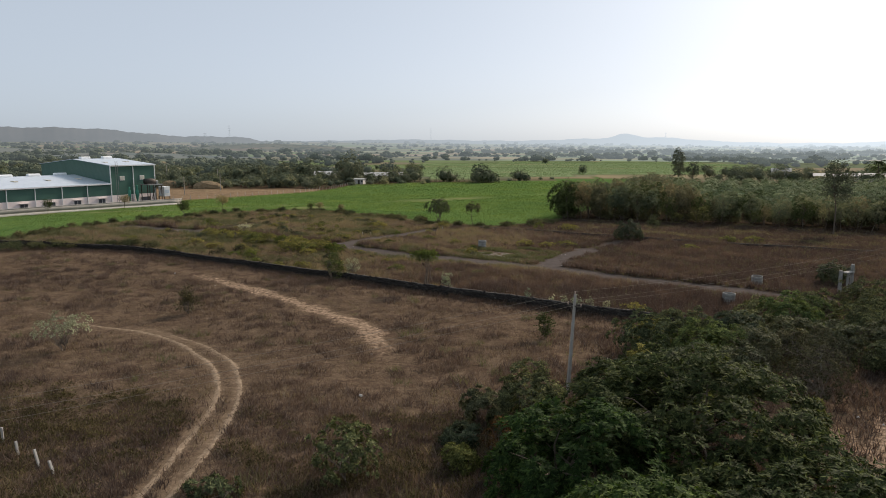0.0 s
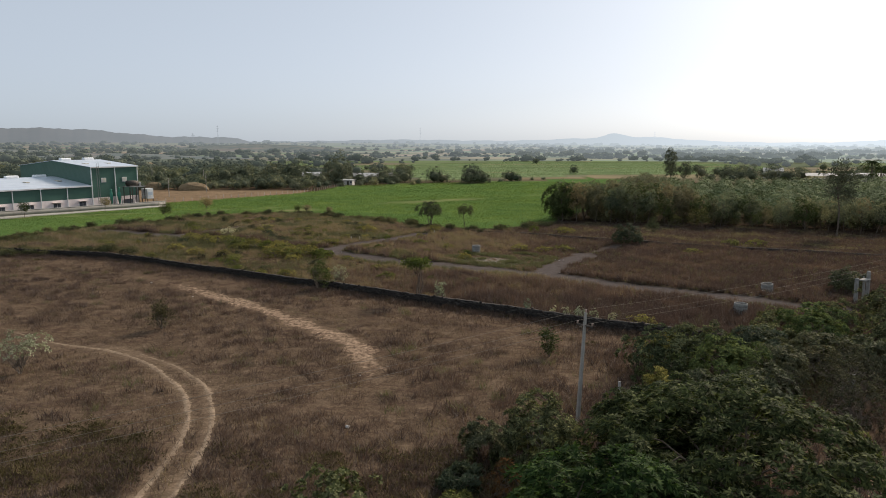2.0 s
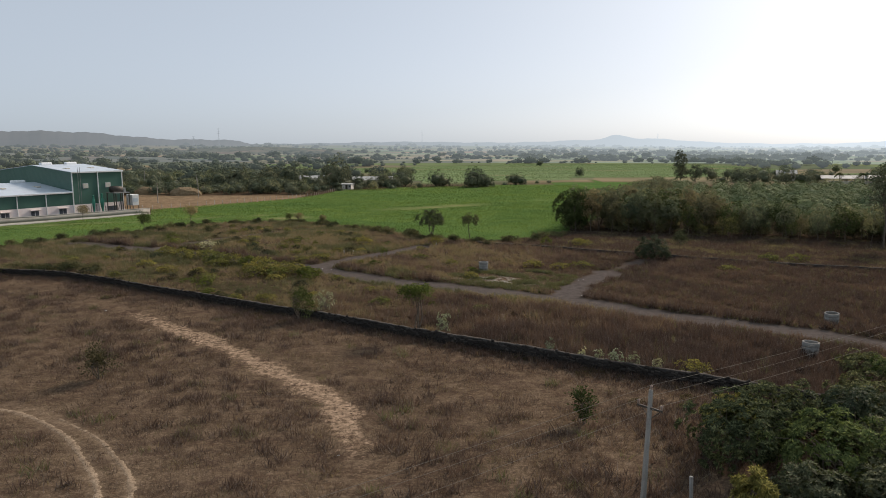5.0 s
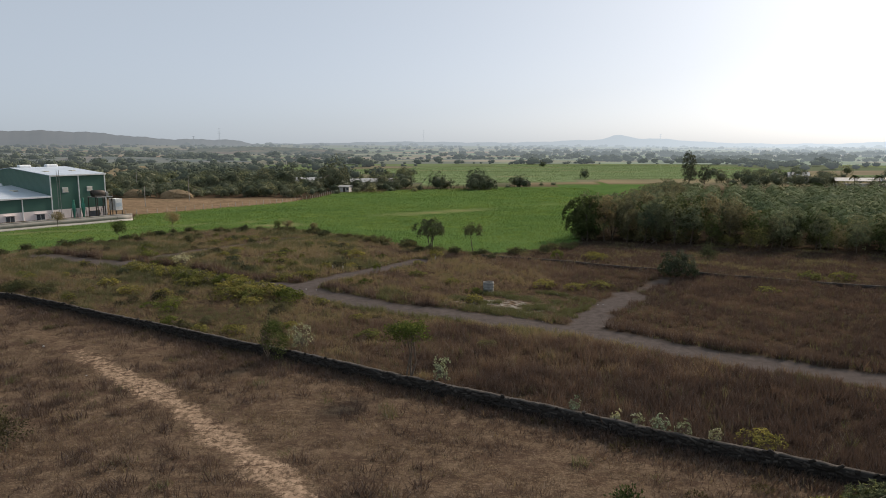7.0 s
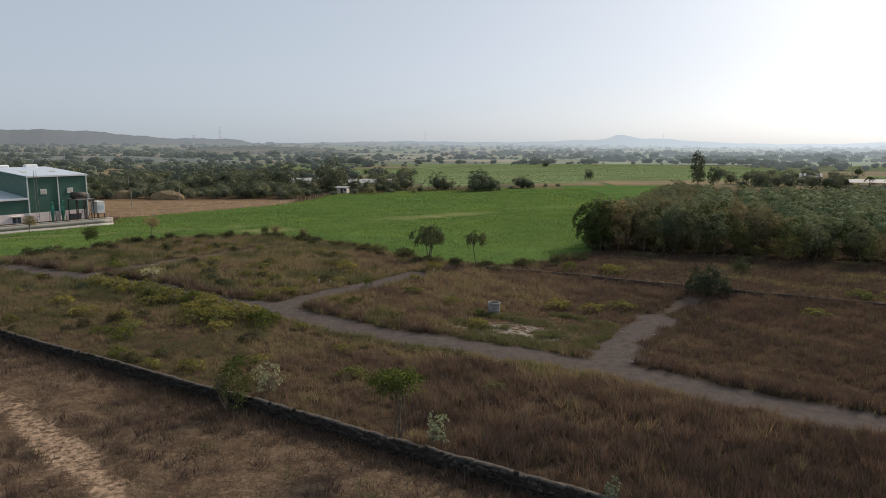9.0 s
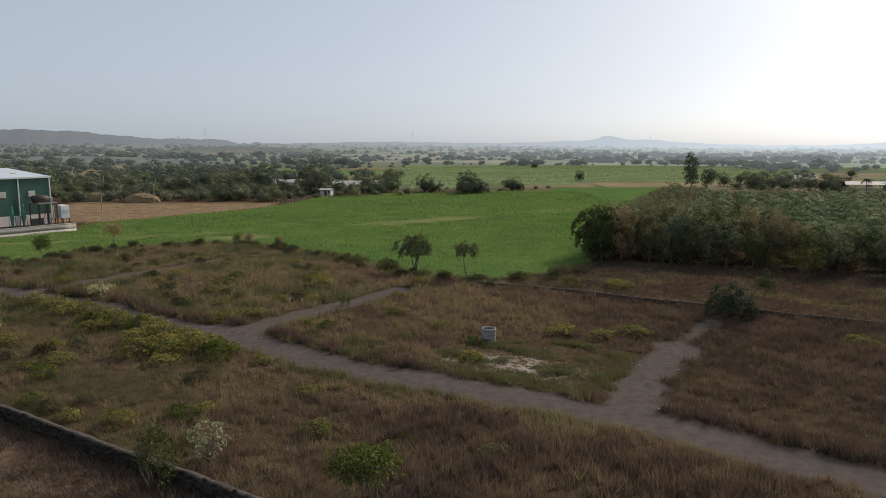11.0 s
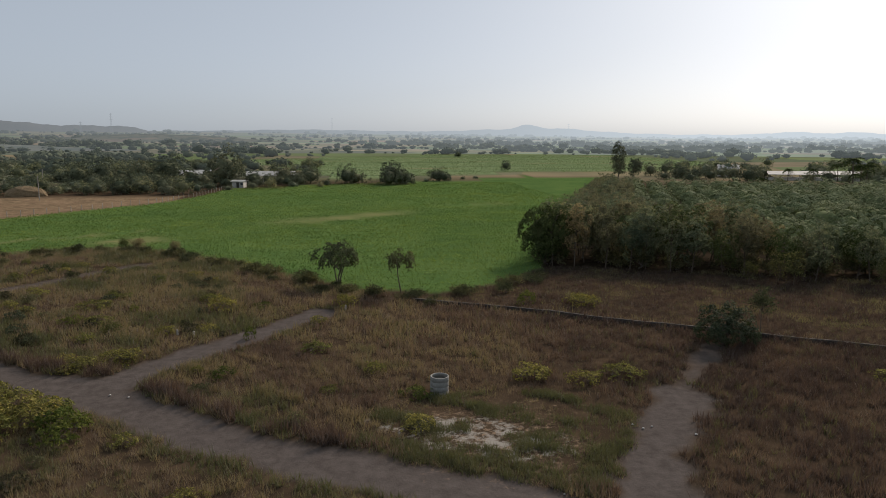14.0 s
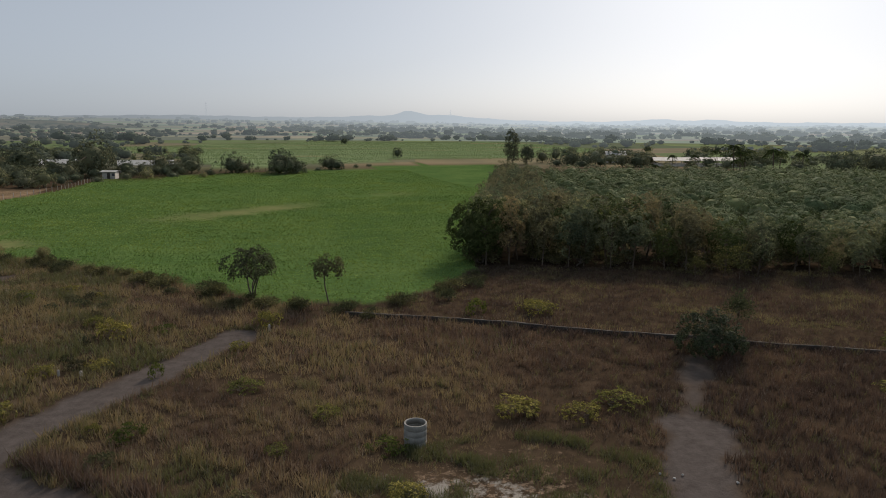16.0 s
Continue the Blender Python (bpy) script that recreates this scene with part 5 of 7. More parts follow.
for k, (x, y, rx, top, kind) in enumerate(SHRUBS):
    mt = {"s": M_LEAF_SHRUB, "b": M_LEAF_BRIGHT_B, "y": M_LEAF_YELLOW, "r": M_LEAF_ROUND, "d": M_LEAF_GREYBUSH}[kind]
    lab = {"s": "dense green roadside shrub with small leaves", "b": "leafy bright green shrub among roadside thicket", "y": "yellow-green spindly shrub in dry grass",
           "r": "round-leaved dark green shrub on the field's edge", "d": "dark bushy shrub in roadside scrub"}[kind]
    big = rx > 1.4
    n_pads = int({"d": 26, "r": 24}.get(kind, 20) * rx * top * 0.62 + 14)
    tufted_plant("shrub", on(x, y, 37 * k), lab, "shrub", 200 + k, mt, rx * 0.95, top * 0.5, top * 0.5, n_pads, 0.22 if kind == "r" else 0.34 if big else 0.2, 15 if kind != "r" else 8, 6, 0.2 if kind != "r" else 0.14, 0.072 if kind != "r" else 0.12,
                 top * 0.35, 0.045, 18, "roadside shrubs", 4, 0.25, M_TWIG, "trunk", "foliage", low=-0.75, lump=0.5, inner=0.3, sel=2.0, droop=0.25 if kind != "r" else 0.1)
# bare brushwood
for k, (x, y, rx, top) in enumerate(((23.0, 18.8, 2.2, 3.0), (24.6, 22.0, 2.3, 3.0), (27.0, 24.6, 2.2, 2.7), (21.4, 23.4, 1.9, 2.6), (3.5, 10.6, 0.8, 2.2), (27.8, 27.2, 2.0, 2.3), (25.4, 26.8, 2.0, 2.4))):
    r = np.random.default_rng(300 + k)
    C, (lv, lf) = tufted(r, rx, top * 0.5, top * 0.5, 90 if k != 4 else 26, 0.3, 8, 4, 0.16, 0.05, 0.2, -0.8, 0.5, 0.4)
    ob = thing("dry_bush", on(x, y), "dry half-bare grey brushwood bush" if k != 4 else "dead shrub with hanging rust-brown leaves", "bush", "dry bushes")
    child("branchwork", np_mesh("branchwork", *wood(r, top * 0.25, 0.032, C, 70, 0.2, 6, 0.3)), M_TWIG, ob)
    child("foliage", np_mesh("foliage", lv, lf), M_LEAF_DEAD if k == 4 else M_LEAF_SCRUB, ob)

# single small trees and bushes of the plots
plant("young_tree", on(-2.0, 52.5, 20), "slim young tree with a flat bright green crown", "tree", 401, M_LEAF_BRIGHT, 1900, 1.4, 0.5, 4.1, 0.19, 0.08, 3.6, 0.075, 0.22, 14, "",
      3, 0.2, droop=0.45, hollow=0.3, gaps=0.4, open_under=-0.3, wild=0.6, spray=True, per=36)
plant("young_tree", on(-12.7, 57.9, 70), "dark spindly young tree against the stone wall", "tree", 402, M_LEAF_DARK_B, 1300, 0.8, 1.4, 1.9, 0.17, 0.08, 2.3, 0.05, 0.2, 20, "", 4, 0.35, hollow=0.2, gaps=0.5)
tufted_plant("young_tree", on(-2.1, 119.0, 5), "round-crowned dark young tree at the crop's edge", "tree", 403, M_LEAF_GREYBUSH, 2.15, 1.6, 3.2, 130, 0.38, 14, 5, 0.14, 0.08, 2.2, 0.09, 22, "", 4, 0.35, low=-0.45, lump=0.4)
tufted_plant("young_tree", on(4.6, 114.5, 95), "slender tree with a small rounded dusty crown", "tree", 404, M_LEAF_HEDGE, 1.4, 1.0, 3.5, 70, 0.3, 12, 5, 0.13, 0.075, 3.0, 0.07, 14, "", low=-0.5, lump=0.4)
tufted_plant("bush", on(29.4, 92.4, 5, 0.9), "large dense dark bush by the low wall", "bush", 405, M_LEAF_GREYBUSH, 2.4, 1.75, 1.6, 170, 0.4, 14, 5, 0.16, 0.085, 0.8, 0.07, 30, "", 5, 0.3, M_TWIG, low=-0.7, lump=0.4, inner=0.3)
plant("young_tree", on(34.2, 95.6, 50), "thin sparse rusty-leaved sapling by the low wall", "tree", 406, M_LEAF_HEDGE, 900, 0.9, 1.1, 2.6, 0.22, 0.1, 2.3, 0.04, 0.3, 10, "", hollow=0.2, gaps=0.5)
plant("shrub", on(8.5, 33.0, 0), "narrow dark shrub in the dry field", "shrub", 407, M_LEAF_DARK_B, 800, 0.5, 1.05, 1.2, 0.17, 0.09, 1.3, 0.035, 0.2, 12, "", 3, 0.15, M_TWIG, "trunk", "foliage", hollow=0.1, gaps=0.5, wild=0.6)
plant("shrub", on(-23.4, 41.2, 0), "small upright dark shrub in the dry field", "shrub", 408, M_LEAF_SCRUB, 1500, 0.85, 1.25, 1.45, 0.16, 0.075, 1.1, 0.04, 0.2, 30, "", 6, 0.18, M_TWIG, "trunk", "foliage", hollow=0.1, gaps=0.5, wild=0.6)
for k, (x, y, rx, top) in enumerate(((-28.7, 29.3, 1.9, 2.7), (-11.2, 60.9, 0.95, 2.2), (0.35, 52.2, 0.5, 2.2), (13.7, 42.1, 0.4, 1.5), (-36.0, 101.8, 1.3, 1.7), (8.4, 45.6, 0.2, 1.6), (11.6, 43.4, 0.25, 1.5), (12.7, 42.8, 0.45, 1.6), (15.2, 41.2, 0.25, 1.4), (10.6, 44.2, 0.18, 1.3))):
    tufted_plant("milkweed_shrub", on(x, y, 50 * k), "pale silvery-leaved milkweed shrub in dry grass", "shrub", 420 + k, M_LEAF_PALE, rx, top * (0.34 if rx > 1 else 0.46), top * (0.66 if rx > 1 else 0.54),
                 int(26 * rx * top) + 9, 0.17, 4, 4, 0.12, 0.075, top * 0.22, 0.03, 60, "milkweed shrubs", 6, 0.15, M_TWIG, "trunk", "foliage", low=-0.3 if rx > 1 else -0.8, lump=0.5, inner=0.3, droop=-0.3)

# low yellow-green shrubs in the plots
LOWS_LEFT = [(-30.1, 87.9, 1.5, 1.1), (-26.7, 89.8, 1.2, 1.0), (-23.2, 80.6, 1.6, 1.3), (-20.4, 80.0, 1.5, 1.3), (-15.9, 79.4, 1.5, 1.2), (-17.3, 92.9, 1.4, 1.0), (-19.6, 92.0, 1.2, 0.7),
             (-15.9, 100.0, 0.8, 0.8), (-12.8, 108.0, 1.2, 1.5), (-27.4, 74.9, 0.9, 1.0), (-18.3, 66.0, 1.0, 0.9), (-21.5, 66.6, 0.8, 0.7), (-24.9, 109.8, 1.4, 0.9), (-48.5, 119.9, 1.2, 1.0),
             (-8.7, 98.2, 0.5, 0.9), (-1.2, 108.2, 1.0, 1.3), (11.9, 86.2, 1.4, 0.9), (15.2, 84.7, 1.1, 0.8)]
LOWS_MIDDLE = [(18.2, 85.8, 1.4, 0.8), (16.6, 107.4, 0.9, 1.3), (21.8, 106.4, 1.5, 1.2), (44.6, 90.2, 1.5, 1.0), (48.7, 90.4, 1.3, 1.0), (-28.4, 78.4, 1.3, 0.8), (-31.5, 91.2, 1.6, 1.0),
               (-18.2, 83.2, 1.2, 1.0), (-35.5, 84.0, 1.3, 0.9), (-40.0, 88.6, 1.2, 0.9), (-38.6, 104.5, 1.2, 0.8), (-44.5, 110.3, 1.2, 1.0), (-22.5, 104.0, 1.2, 0.8), (-30.5, 99.2, 1.0, 0.7),
               (36.3, 82.8, 1.2, 0.7), (17.8, 41.4, 1.1, 1.0), (-25.2, 69.4, 1.0, 0.8)]
LOWS_TRACK = [(-35.5, 94.6, 1.4, 1.3), (-33.2, 93.4, 1.2, 1.5), (-31.0, 91.6, 1.5, 1.4), (-28.6, 89.4, 1.3, 1.5), (-26.2, 88.6, 1.4, 1.3), (-24.0, 86.8, 1.2, 1.5), (-22.4, 84.8, 1.5, 1.4), (-20.2, 83.8, 1.3, 1.3),
              (-18.6, 81.6, 1.6, 1.4), (-16.8, 80.8, 1.3, 1.2), (-21.4, 81.8, 1.5, 1.3), (-24.6, 83.6, 1.2, 1.1), (-38.4, 97.4, 1.3, 1.2), (-41.5, 99.0, 1.2, 1.3)]
LOWS = LOWS_LEFT + LOWS_MIDDLE + LOWS_TRACK
low_tpl = [tufted_plant("low_shrub", Matrix(), "low spreading yellow-green shrub in dry grass", "shrub", 500 + k, M_LEAF_YELLOW if k < 4 else M_LEAF_BRIGHT, 0.95, 0.5, 0.45, 44, 0.2, 7, 4, 0.13, 0.06, 0.25, 0.02, 20,
                        "low shrubs in the plots", 5, 0.2, M_TWIG, "trunk", "foliage", low=-0.35, lump=0.5, sel=2.0) for k in range(5)]
for k in range(90):
    x = pr.uniform(-56, 4)
    y = pr.uniform(62, 140)
    q1 = np.array([[x, y]])
    if beyond_wall(q1 - [[0, 1.5]])[0] and not inside(q1, CROP)[0] and road_mask(q1)[0] < 0.01:
        LOWS.append((x, y, pr.uniform(0.4, 1.1), pr.uniform(0.5, 0.9)))
for k, (x, y, rx, h) in enumerate(LOWS):
    ob = low_tpl[k] if k < 5 else copy_thing(low_tpl[k % 5], Matrix())
    ob.matrix_basis = on(x, y, 67 * k) @ Matrix.Diagonal((rx, rx, h * 1.05, 1))

# low dark herbs and weeds between them
weed_tpl = [tufted_plant("low_weed", Matrix(), "low dark olive weed in dry grass", "weed", 520 + k, (M_LEAF_GREYBUSH, M_LEAF_HEDGE, M_LEAF_SCRUB)[k], 0.8, 0.42, 0.36, 34, 0.2, 7, 4, 0.12, 0.055, 0.2, 0.018, 16,
                         "low weeds in the plots", 5, 0.2, M_TWIG, "trunk", "foliage", low=-0.35, lump=0.5, sel=2.0) for k in range(3)]
WEEDS = []
for k in range(330):
    x, y = pr.uniform(-58, 26), pr.uniform(58, 142)
    q1 = np.array([[x, y]])
    if beyond_wall(q1 - [[0, 1.5]])[0] and not inside(q1, CROP)[0] and road_mask(q1)[0] < 0.01 and pr.uniform() < (0.85 if x < -10 else 0.1) and wave(q1, 6, 4)[0] > pr.uniform(-0.9, 0.3):
        WEEDS.append((x, y))
rows(weed_tpl, WEEDS, pr, 0.4, 1.05)

# hedge bushes and saplings along the crop's near edge
edge_tpl = [plant("hedge_bush", Matrix(), "dull olive bush along the crop's edge", "bush", 540 + k, M_LEAF_HEDGE, 620, 1.2, 0.65, 0.7, 0.26, 0.13, 0.3, 0.04, 0.28, 14, "hedge bushes",
                  4, 0.25, M_TWIG, "trunk", "foliage", hollow=0.3, gaps=0.3, open_under=-0.4) for k in range(4)]
ep, _ = along([(-74, 92), (-69, 117), (-57.5, 134.5), (-52, 147), (-37, 152.4), (-27.5, 146.4), (-14.5, 131.6), (-5.2, 120), (-1.5, 115), (7.5, 111.2), (13.2, 114), (19.5, 119), (23.6, 124)], 1.3)
keep = pr.uniform(size=len(ep)) < 0.9
spots = [(p[0] + pr.normal(0, 0.9), p[1] - 0.8 + pr.normal(0, 0.9)) for p in ep[keep]]
spots += [(-50.9, 137.0), (-46.7, 139.2), (-42.6, 143.5), (-48.5, 84.3), (-44, 83), (-52, 86), (-58, 88.5), (-63, 88), (-38, 131), (-33, 126.5), (-45.5, 130), (-57, 124), (-61, 112)]
spots += [(x + pr.normal(0, 1.2), 96.9 + 0.23 * x + pr.normal(0, 1.0)) for x in np.arange(-94, -47, 0.9)]
rows(edge_tpl, spots, pr, 0.35, 0.85)
sap_tpl = [plant("sapling", Matrix(), "slim sapling with a small rounded crown at the crop's edge", "tree", 560 + k, M_LEAF_RUST if k else M_LEAF_DARK_B, 1500, 1.25, 1.2, 3.3, 0.22, 0.1, 2.6, 0.07, 0.3, 12,
                 "saplings at the crop's edge", hollow=0.3, gaps=0.25) for k in range(2)]
rows(sap_tpl, [(-57.3, 129.4), (-80.5, 152), (-54.6, 146.6), (-92, 138)], pr, 0.75, 1.0)
rows([copy_thing(t, Matrix()) for t in sap_tpl], [(-33.4, 146.2), (-30.6, 143.5), (-25.6, 143.4)], pr, 0.45, 0.65)

# grove beside the crop
GC, GU, GV = np.array([25.0, 129.5]), np.array([0.925, -0.38]), np.array([0.364, 0.931])
front_tpl = [tufted_plant("grove_tree", Matrix(), "slender dusty olive plantation tree in a dense grove", "tree", 600 + k, M_LEAF_RUST if k in (1, 5) else M_LEAF_DARK_B if k == 3 else M_LEAF_GROVE,
                          (1.8, 1.6, 2.0, 2.2, 1.7, 1.5, 1.9)[k], 2.6, 4.3, 62, 0.5, 15, 5, 0.2, 0.1, 4.2, 0.085, 14, "plantation grove", low=-0.8, lump=0.5, inner=0.35) for k in range(7)]
P1, P1_LOW = [], []
for v in np.arange(0, 17, 3.4):
    for u in np.arange(0, 90, 3.0):
        p = GC + GU * (u + pr.normal(0, 0.5)) + GV * (v - 0.1 * max(0, u - 12) + pr.normal(0, 0.5))
        if u < 26:
            P1.append((p[0], p[1]))
        elif v < 9:
            P1_LOW.append((p[0], p[1]))
pr.shuffle(P1)
pr.shuffle(P1_LOW)
rows(front_tpl, P1, pr, 0.7, 1.2)
rows([copy_thing(t, Matrix()) for t in front_tpl[:5]], P1_LOW, pr, 0.6, 1.0)
edge2_tpl = [tufted_plant("grove_tree", Matrix(), "dusty rust-green plantation tree on the grove's edge", "tree", 620 + k, M_LEAF_RUST if k != 1 else M_LEAF_GROVE, 2.2, 2.5, 4.2, 40, 0.58, 8, 4, 0.32, 0.15,
                          3.8, 0.1, 8, "plantation grove", low=-0.7, lump=0.5) for k in range(4)]
P2 = []
for v in np.arange(18, 150, 4.1):
    for u in np.arange(0, max(9, 22 - 0.3 * (v - 18)), 4.0):
        p = GC + GU * (u + pr.normal(0, 0.7)) + GV * (v + pr.normal(0, 0.7))
        P2.append((p[0], p[1]))


def joined(name, tpls, places, r, lo, hi, label):
    """Very many alike trees as one mesh, from templates that are taken away."""
    V, F, mats, k = [], [], [], 0
    data = []
    for t in tpls:
        ms = []
        for o in t.children:
            v = np.empty(len(o.data.vertices) * 3, np.float32)
            f = np.empty(len(o.data.loops), np.int32)
            o.data.vertices.foreach_get("co", v)
            o.data.loops.foreach_get("vertex_index", f)
            ms.append((v.reshape(-1, 3), f.reshape(-1, 4), o.data.materials[0]))
        data.append(ms)
    names = []
    for x, y in places:
        s, w, a = r.uniform(lo, hi), r.uniform(0.9, 1.1), r.uniform(0, 2 * np.pi)
        R = np.array([[np.cos(a), -np.sin(a), 0], [np.sin(a), np.cos(a), 0], [0, 0, 1]]) @ np.diag([s * w, s * w, s])
        for v, f, m in data[int(r.integers(0, len(data)))]:
            if m not in names:
                names.append(m)
            V.append(v @ R.T + np.array([x, y, float(gz(x, y))]))
            F.append(f + k)
            mats.append(np.full(len(f), names.index(m), np.int32))
            k += len(v)
    for t in tpls:
        for o in (*t.children, t):
            bpy.data.objects.remove(o)
    me = np_mesh(name, np.concatenate(V), np.concatenate(F))
    for m in names:
        me.materials.append(m)
    me.polygons.foreach_set("material_index", np.concatenate(mats))
    return tagged(new(name, me), label, "trees", kind="stuff")


joined("plantation_trees", edge2_tpl, P2, pr, 0.62, 1.08, "dusty olive and rust-green plantation trees along the crop")
under_tpl = [copy_thing(t, Matrix()) for t in edge_tpl]
P4 = [tuple(GC + GU * pr.uniform(-1, 92) + GV * (0.8 + 16 * pr.uniform() ** 1.6)) for k in range(64)]
joined("undergrowth", under_tpl, P4, pr, 0.6, 1.5, "dull olive undergrowth bushes beneath the grove")
tufted_plant("dark_tree", on(24.6, 131.2, 0, 1.15), "dense dark rounded tree at the grove's corner", "tree", 640, M_LEAF_DARK_B, 2.9, 3.0, 3.6, 190, 0.48, 16, 5, 0.19, 0.1, 2.4, 0.16, 18, "", low=-0.85, lump=0.3, core=0.6)
plant("tall_tree", on(67.6, 102.5), "tall thin airy tree above the grove", "tree", 641, M_LEAF_DARK, 2600, 2.2, 4.2, 8.6, 0.36, 0.18, 8.6, 0.13, 0.45, 26, "", hollow=0.25, gaps=0.55)
for k, (x, y, s) in enumerate(((48.7, 113.6, 0.75), (47.4, 114.6, 0.6), (44.0, 114.8, 0.5), (57.0, 110.0, 0.6))):
    plant("pale_tree", on(x, y, 60 * k, s), "yellowing young tree at the grove's front", "tree", 650 + k, M_LEAF_BRIGHT_C, 800, 1.4, 2.2, 3.3, 0.3, 0.15, 2.6, 0.07, 0.36, 12, "yellowing trees", hollow=0.3, gaps=0.4)

# orchard behind the grove
orch_tpl = [tufted_plant("orchard_tree", Matrix(), "rounded dark green mango tree in orchard rows", "tree", 660 + k, M_LEAF_ORCHARD, 2.85, 2.35, 2.2, 96, 0.5, 12, 4, 0.19, 0.1, 1.3, 0.12, 6, "orchard", droop=0.25,
                         core=0.58, low=-0.4, lump=0.2, inner=0.0, sel=1.25, cush=0.4, jit=0.1) for k in range(5)]
P3 = []
for v in np.arange(8, 170, 6.6):
    for u in np.arange(32 if v < 18 else max(11, 26 - 0.3 * (v - 18)), 205, 6.6):
        p = GC + GU * (u + pr.normal(0, 0.4)) + GV * (v - 0.1 * max(0, u - 12) * (v < 40) + pr.normal(0, 0.4))
        if p[0] < 245 and p[1] > 98 and p[0] / (p[1] - 25) < 1.3:
            P3.append((p[0], p[1]))
P3.sort(key=lambda q: q[1])
orch_far = [tufted_plant("orchard_tree", Matrix(), "", "tree", 680 + k, M_LEAF_ORCHARD, 2.85, 2.35, 2.2, 48, 0.62, 5, 3, 0.42, 0.19, 1.3, 0.12, 3, "orchard", droop=0.25, core=0.62, low=-0.35, lump=0.2, inner=0.0, sel=1.25, cush=0.4, jit=0.1) for k in range(4)]
rows(orch_tpl, P3[:230], pr, 0.8, 1.18)
joined("orchard_trees", orch_far, P3[230:], pr, 0.8, 1.18, "rounded green mango trees in orchard rows")


# palms beyond the orchard
def palm(seed, h):
    r = np.random.default_rng(seed)
    ob = thing("coconut_palm", Matrix(), "coconut palm with drooping fronds behind the orchard", "palm", "palms")
    child("trunk", np_mesh("trunk", *tube([(0, 0, -0.3), (0.1, 0, h * 0.4), (0.3, 0.1, h * 0.75), (0.35, 0.1, h)], [0.24, 0.17, 0.14, 0.13], 7)), M_BARK, ob)
    for k in range(15):
        a, up = k * 2.4 + r.normal() * 0.2, r.uniform(-0.3, 1.0)
        d = np.array([np.cos(a), np.sin(a), 0])
        t = np.linspace(0, 1, 9)[:, None]
        ln = r.uniform(2.6, 3.4)
        spine = np.array([0.35, 0.1, h]) + d * (t * ln * 0.9) + np.array([0, 0, 1]) * (up * t * ln * 0.75 - 1.5 * t * t * ln * 0.5)
        side = np.cross(d, [0, 0, 1.0])
        C = np.concatenate([spine[1:], spine[1:], spine[1:] * 0.5 + spine[:-1] * 0.5, spine[1:] * 0.5 + spine[:-1] * 0.5])
        D = np.concatenate([np.tile(side + d * 0.6 - [0, 0, 0.5], (8, 1)), np.tile(-side + d * 0.6 - [0, 0, 0.5], (8, 1))] * 2)
        child("frond", np_mesh("frond", *leaves(C, D, 0.8, 0.16, r)), M_LEAF_PALM, ob)
    return ob


palm_tpl = [palm(701, 5.5), palm(702, 7.0)]
rows(palm_tpl, [(135.8, 266.6), (176, 276), (192, 324), (201, 321), (183, 328)], pr, 0.85, 1.05)
rows([copy_thing(t, Matrix()) for t in palm_tpl], [(186, 287), (180, 283), (192, 292), (199, 284), (205, 291), (212, 283), (216, 300)], pr, 1.3, 1.6)

# trees beyond the crop
mid_tpl = [tufted_plant("field_tree", Matrix(), "rounded dull green tree beyond the crop field", "tree", 720 + k, (M_LEAF_FAR, M_LEAF_GROVE, M_LEAF_FAR, M_LEAF_DARK, M_LEAF_FAR)[k], 2.7, (1.9, 2.4, 1.7, 2.1, 2.8)[k],
                        (1.7, 2.2, 1.5, 1.9, 2.6)[k], 44, 0.75, 8, 4, 0.36, 0.18, 1.6, 0.18, 8, "trees beyond the crop", low=-0.6, lump=0.6, core=0.62, jit=0.4) for k in range(5)]
MID_NEAR = [(-74, 331, 2.7), (-51, 324, 2.7), (-40, 322, 0.8), (-34, 330, 0.9), (-26, 333, 0.9), (-19, 331, 1.4), (-30, 340, 1.5),
            (-85, 340, 1.8), (-92, 333, 1.4), (-4.5, 329, 1.5), (-1, 331, 1.5), (12, 317, 1.3), (15, 319, 1.5), (18.5, 322, 1.4),
            (13, 326, 1.6), (33, 341, 1.4), (36, 340, 1.1), (81, 430, 0.95), (85, 652, 1.2), (-55, 345, 1.7), (-21, 352, 1.5),
            (-12, 318, 0.6)]
MID_BEHIND = [(-24, 312, 0.7), (-32, 308, 0.8), (-38, 306, 0.7), (-52, 300, 0.8), (-53, 285, 0.7), (28, 335, 0.5), (45, 348, 0.4),
              (52, 356, 0.4), (146, 352, 1.2), (158, 352, 1.4), (168, 356, 1.5), (184, 348, 1.3), (204, 346, 1.4), (150, 362, 1.5),
              (176, 366, 1.4), (214, 352, 1.6), (162, 300, 0.9), (228, 330, 1.5), (140, 330, 1.1), (190, 300, 1.0), (205, 300, 1.3),
              (-14, 309, 0.5)]
MID_EDGE = [(-45, 296, 0.6)]
MID = MID_NEAR + MID_BEHIND + MID_EDGE
for k in range(250):
    y = 281 + 150 * pr.uniform() ** 1.3
    x = pr.uniform(-178, -58) - (y - 292) * 0.25
    MID.append((x, y, pr.uniform(0.6, 1.15)))
for k in range(80):
    MID.append((pr.uniform(-220, -20), pr.uniform(390, 520), pr.uniform(0.7, 1.3)))
for k in range(34):
    MID.append((pr.uniform(-190, -125), pr.uniform(215, 300), pr.uniform(0.8, 1.5)))
for k in range(60):
    MID.append((pr.uniform(150, 330), pr.uniform(362, 470), pr.uniform(0.7, 1.4)))
for k in range(110):
    y = pr.uniform(380, 600)
    MID.append((-y * pr.uniform(0.5, 0.72), y, pr.uniform(0.9, 1.6)))
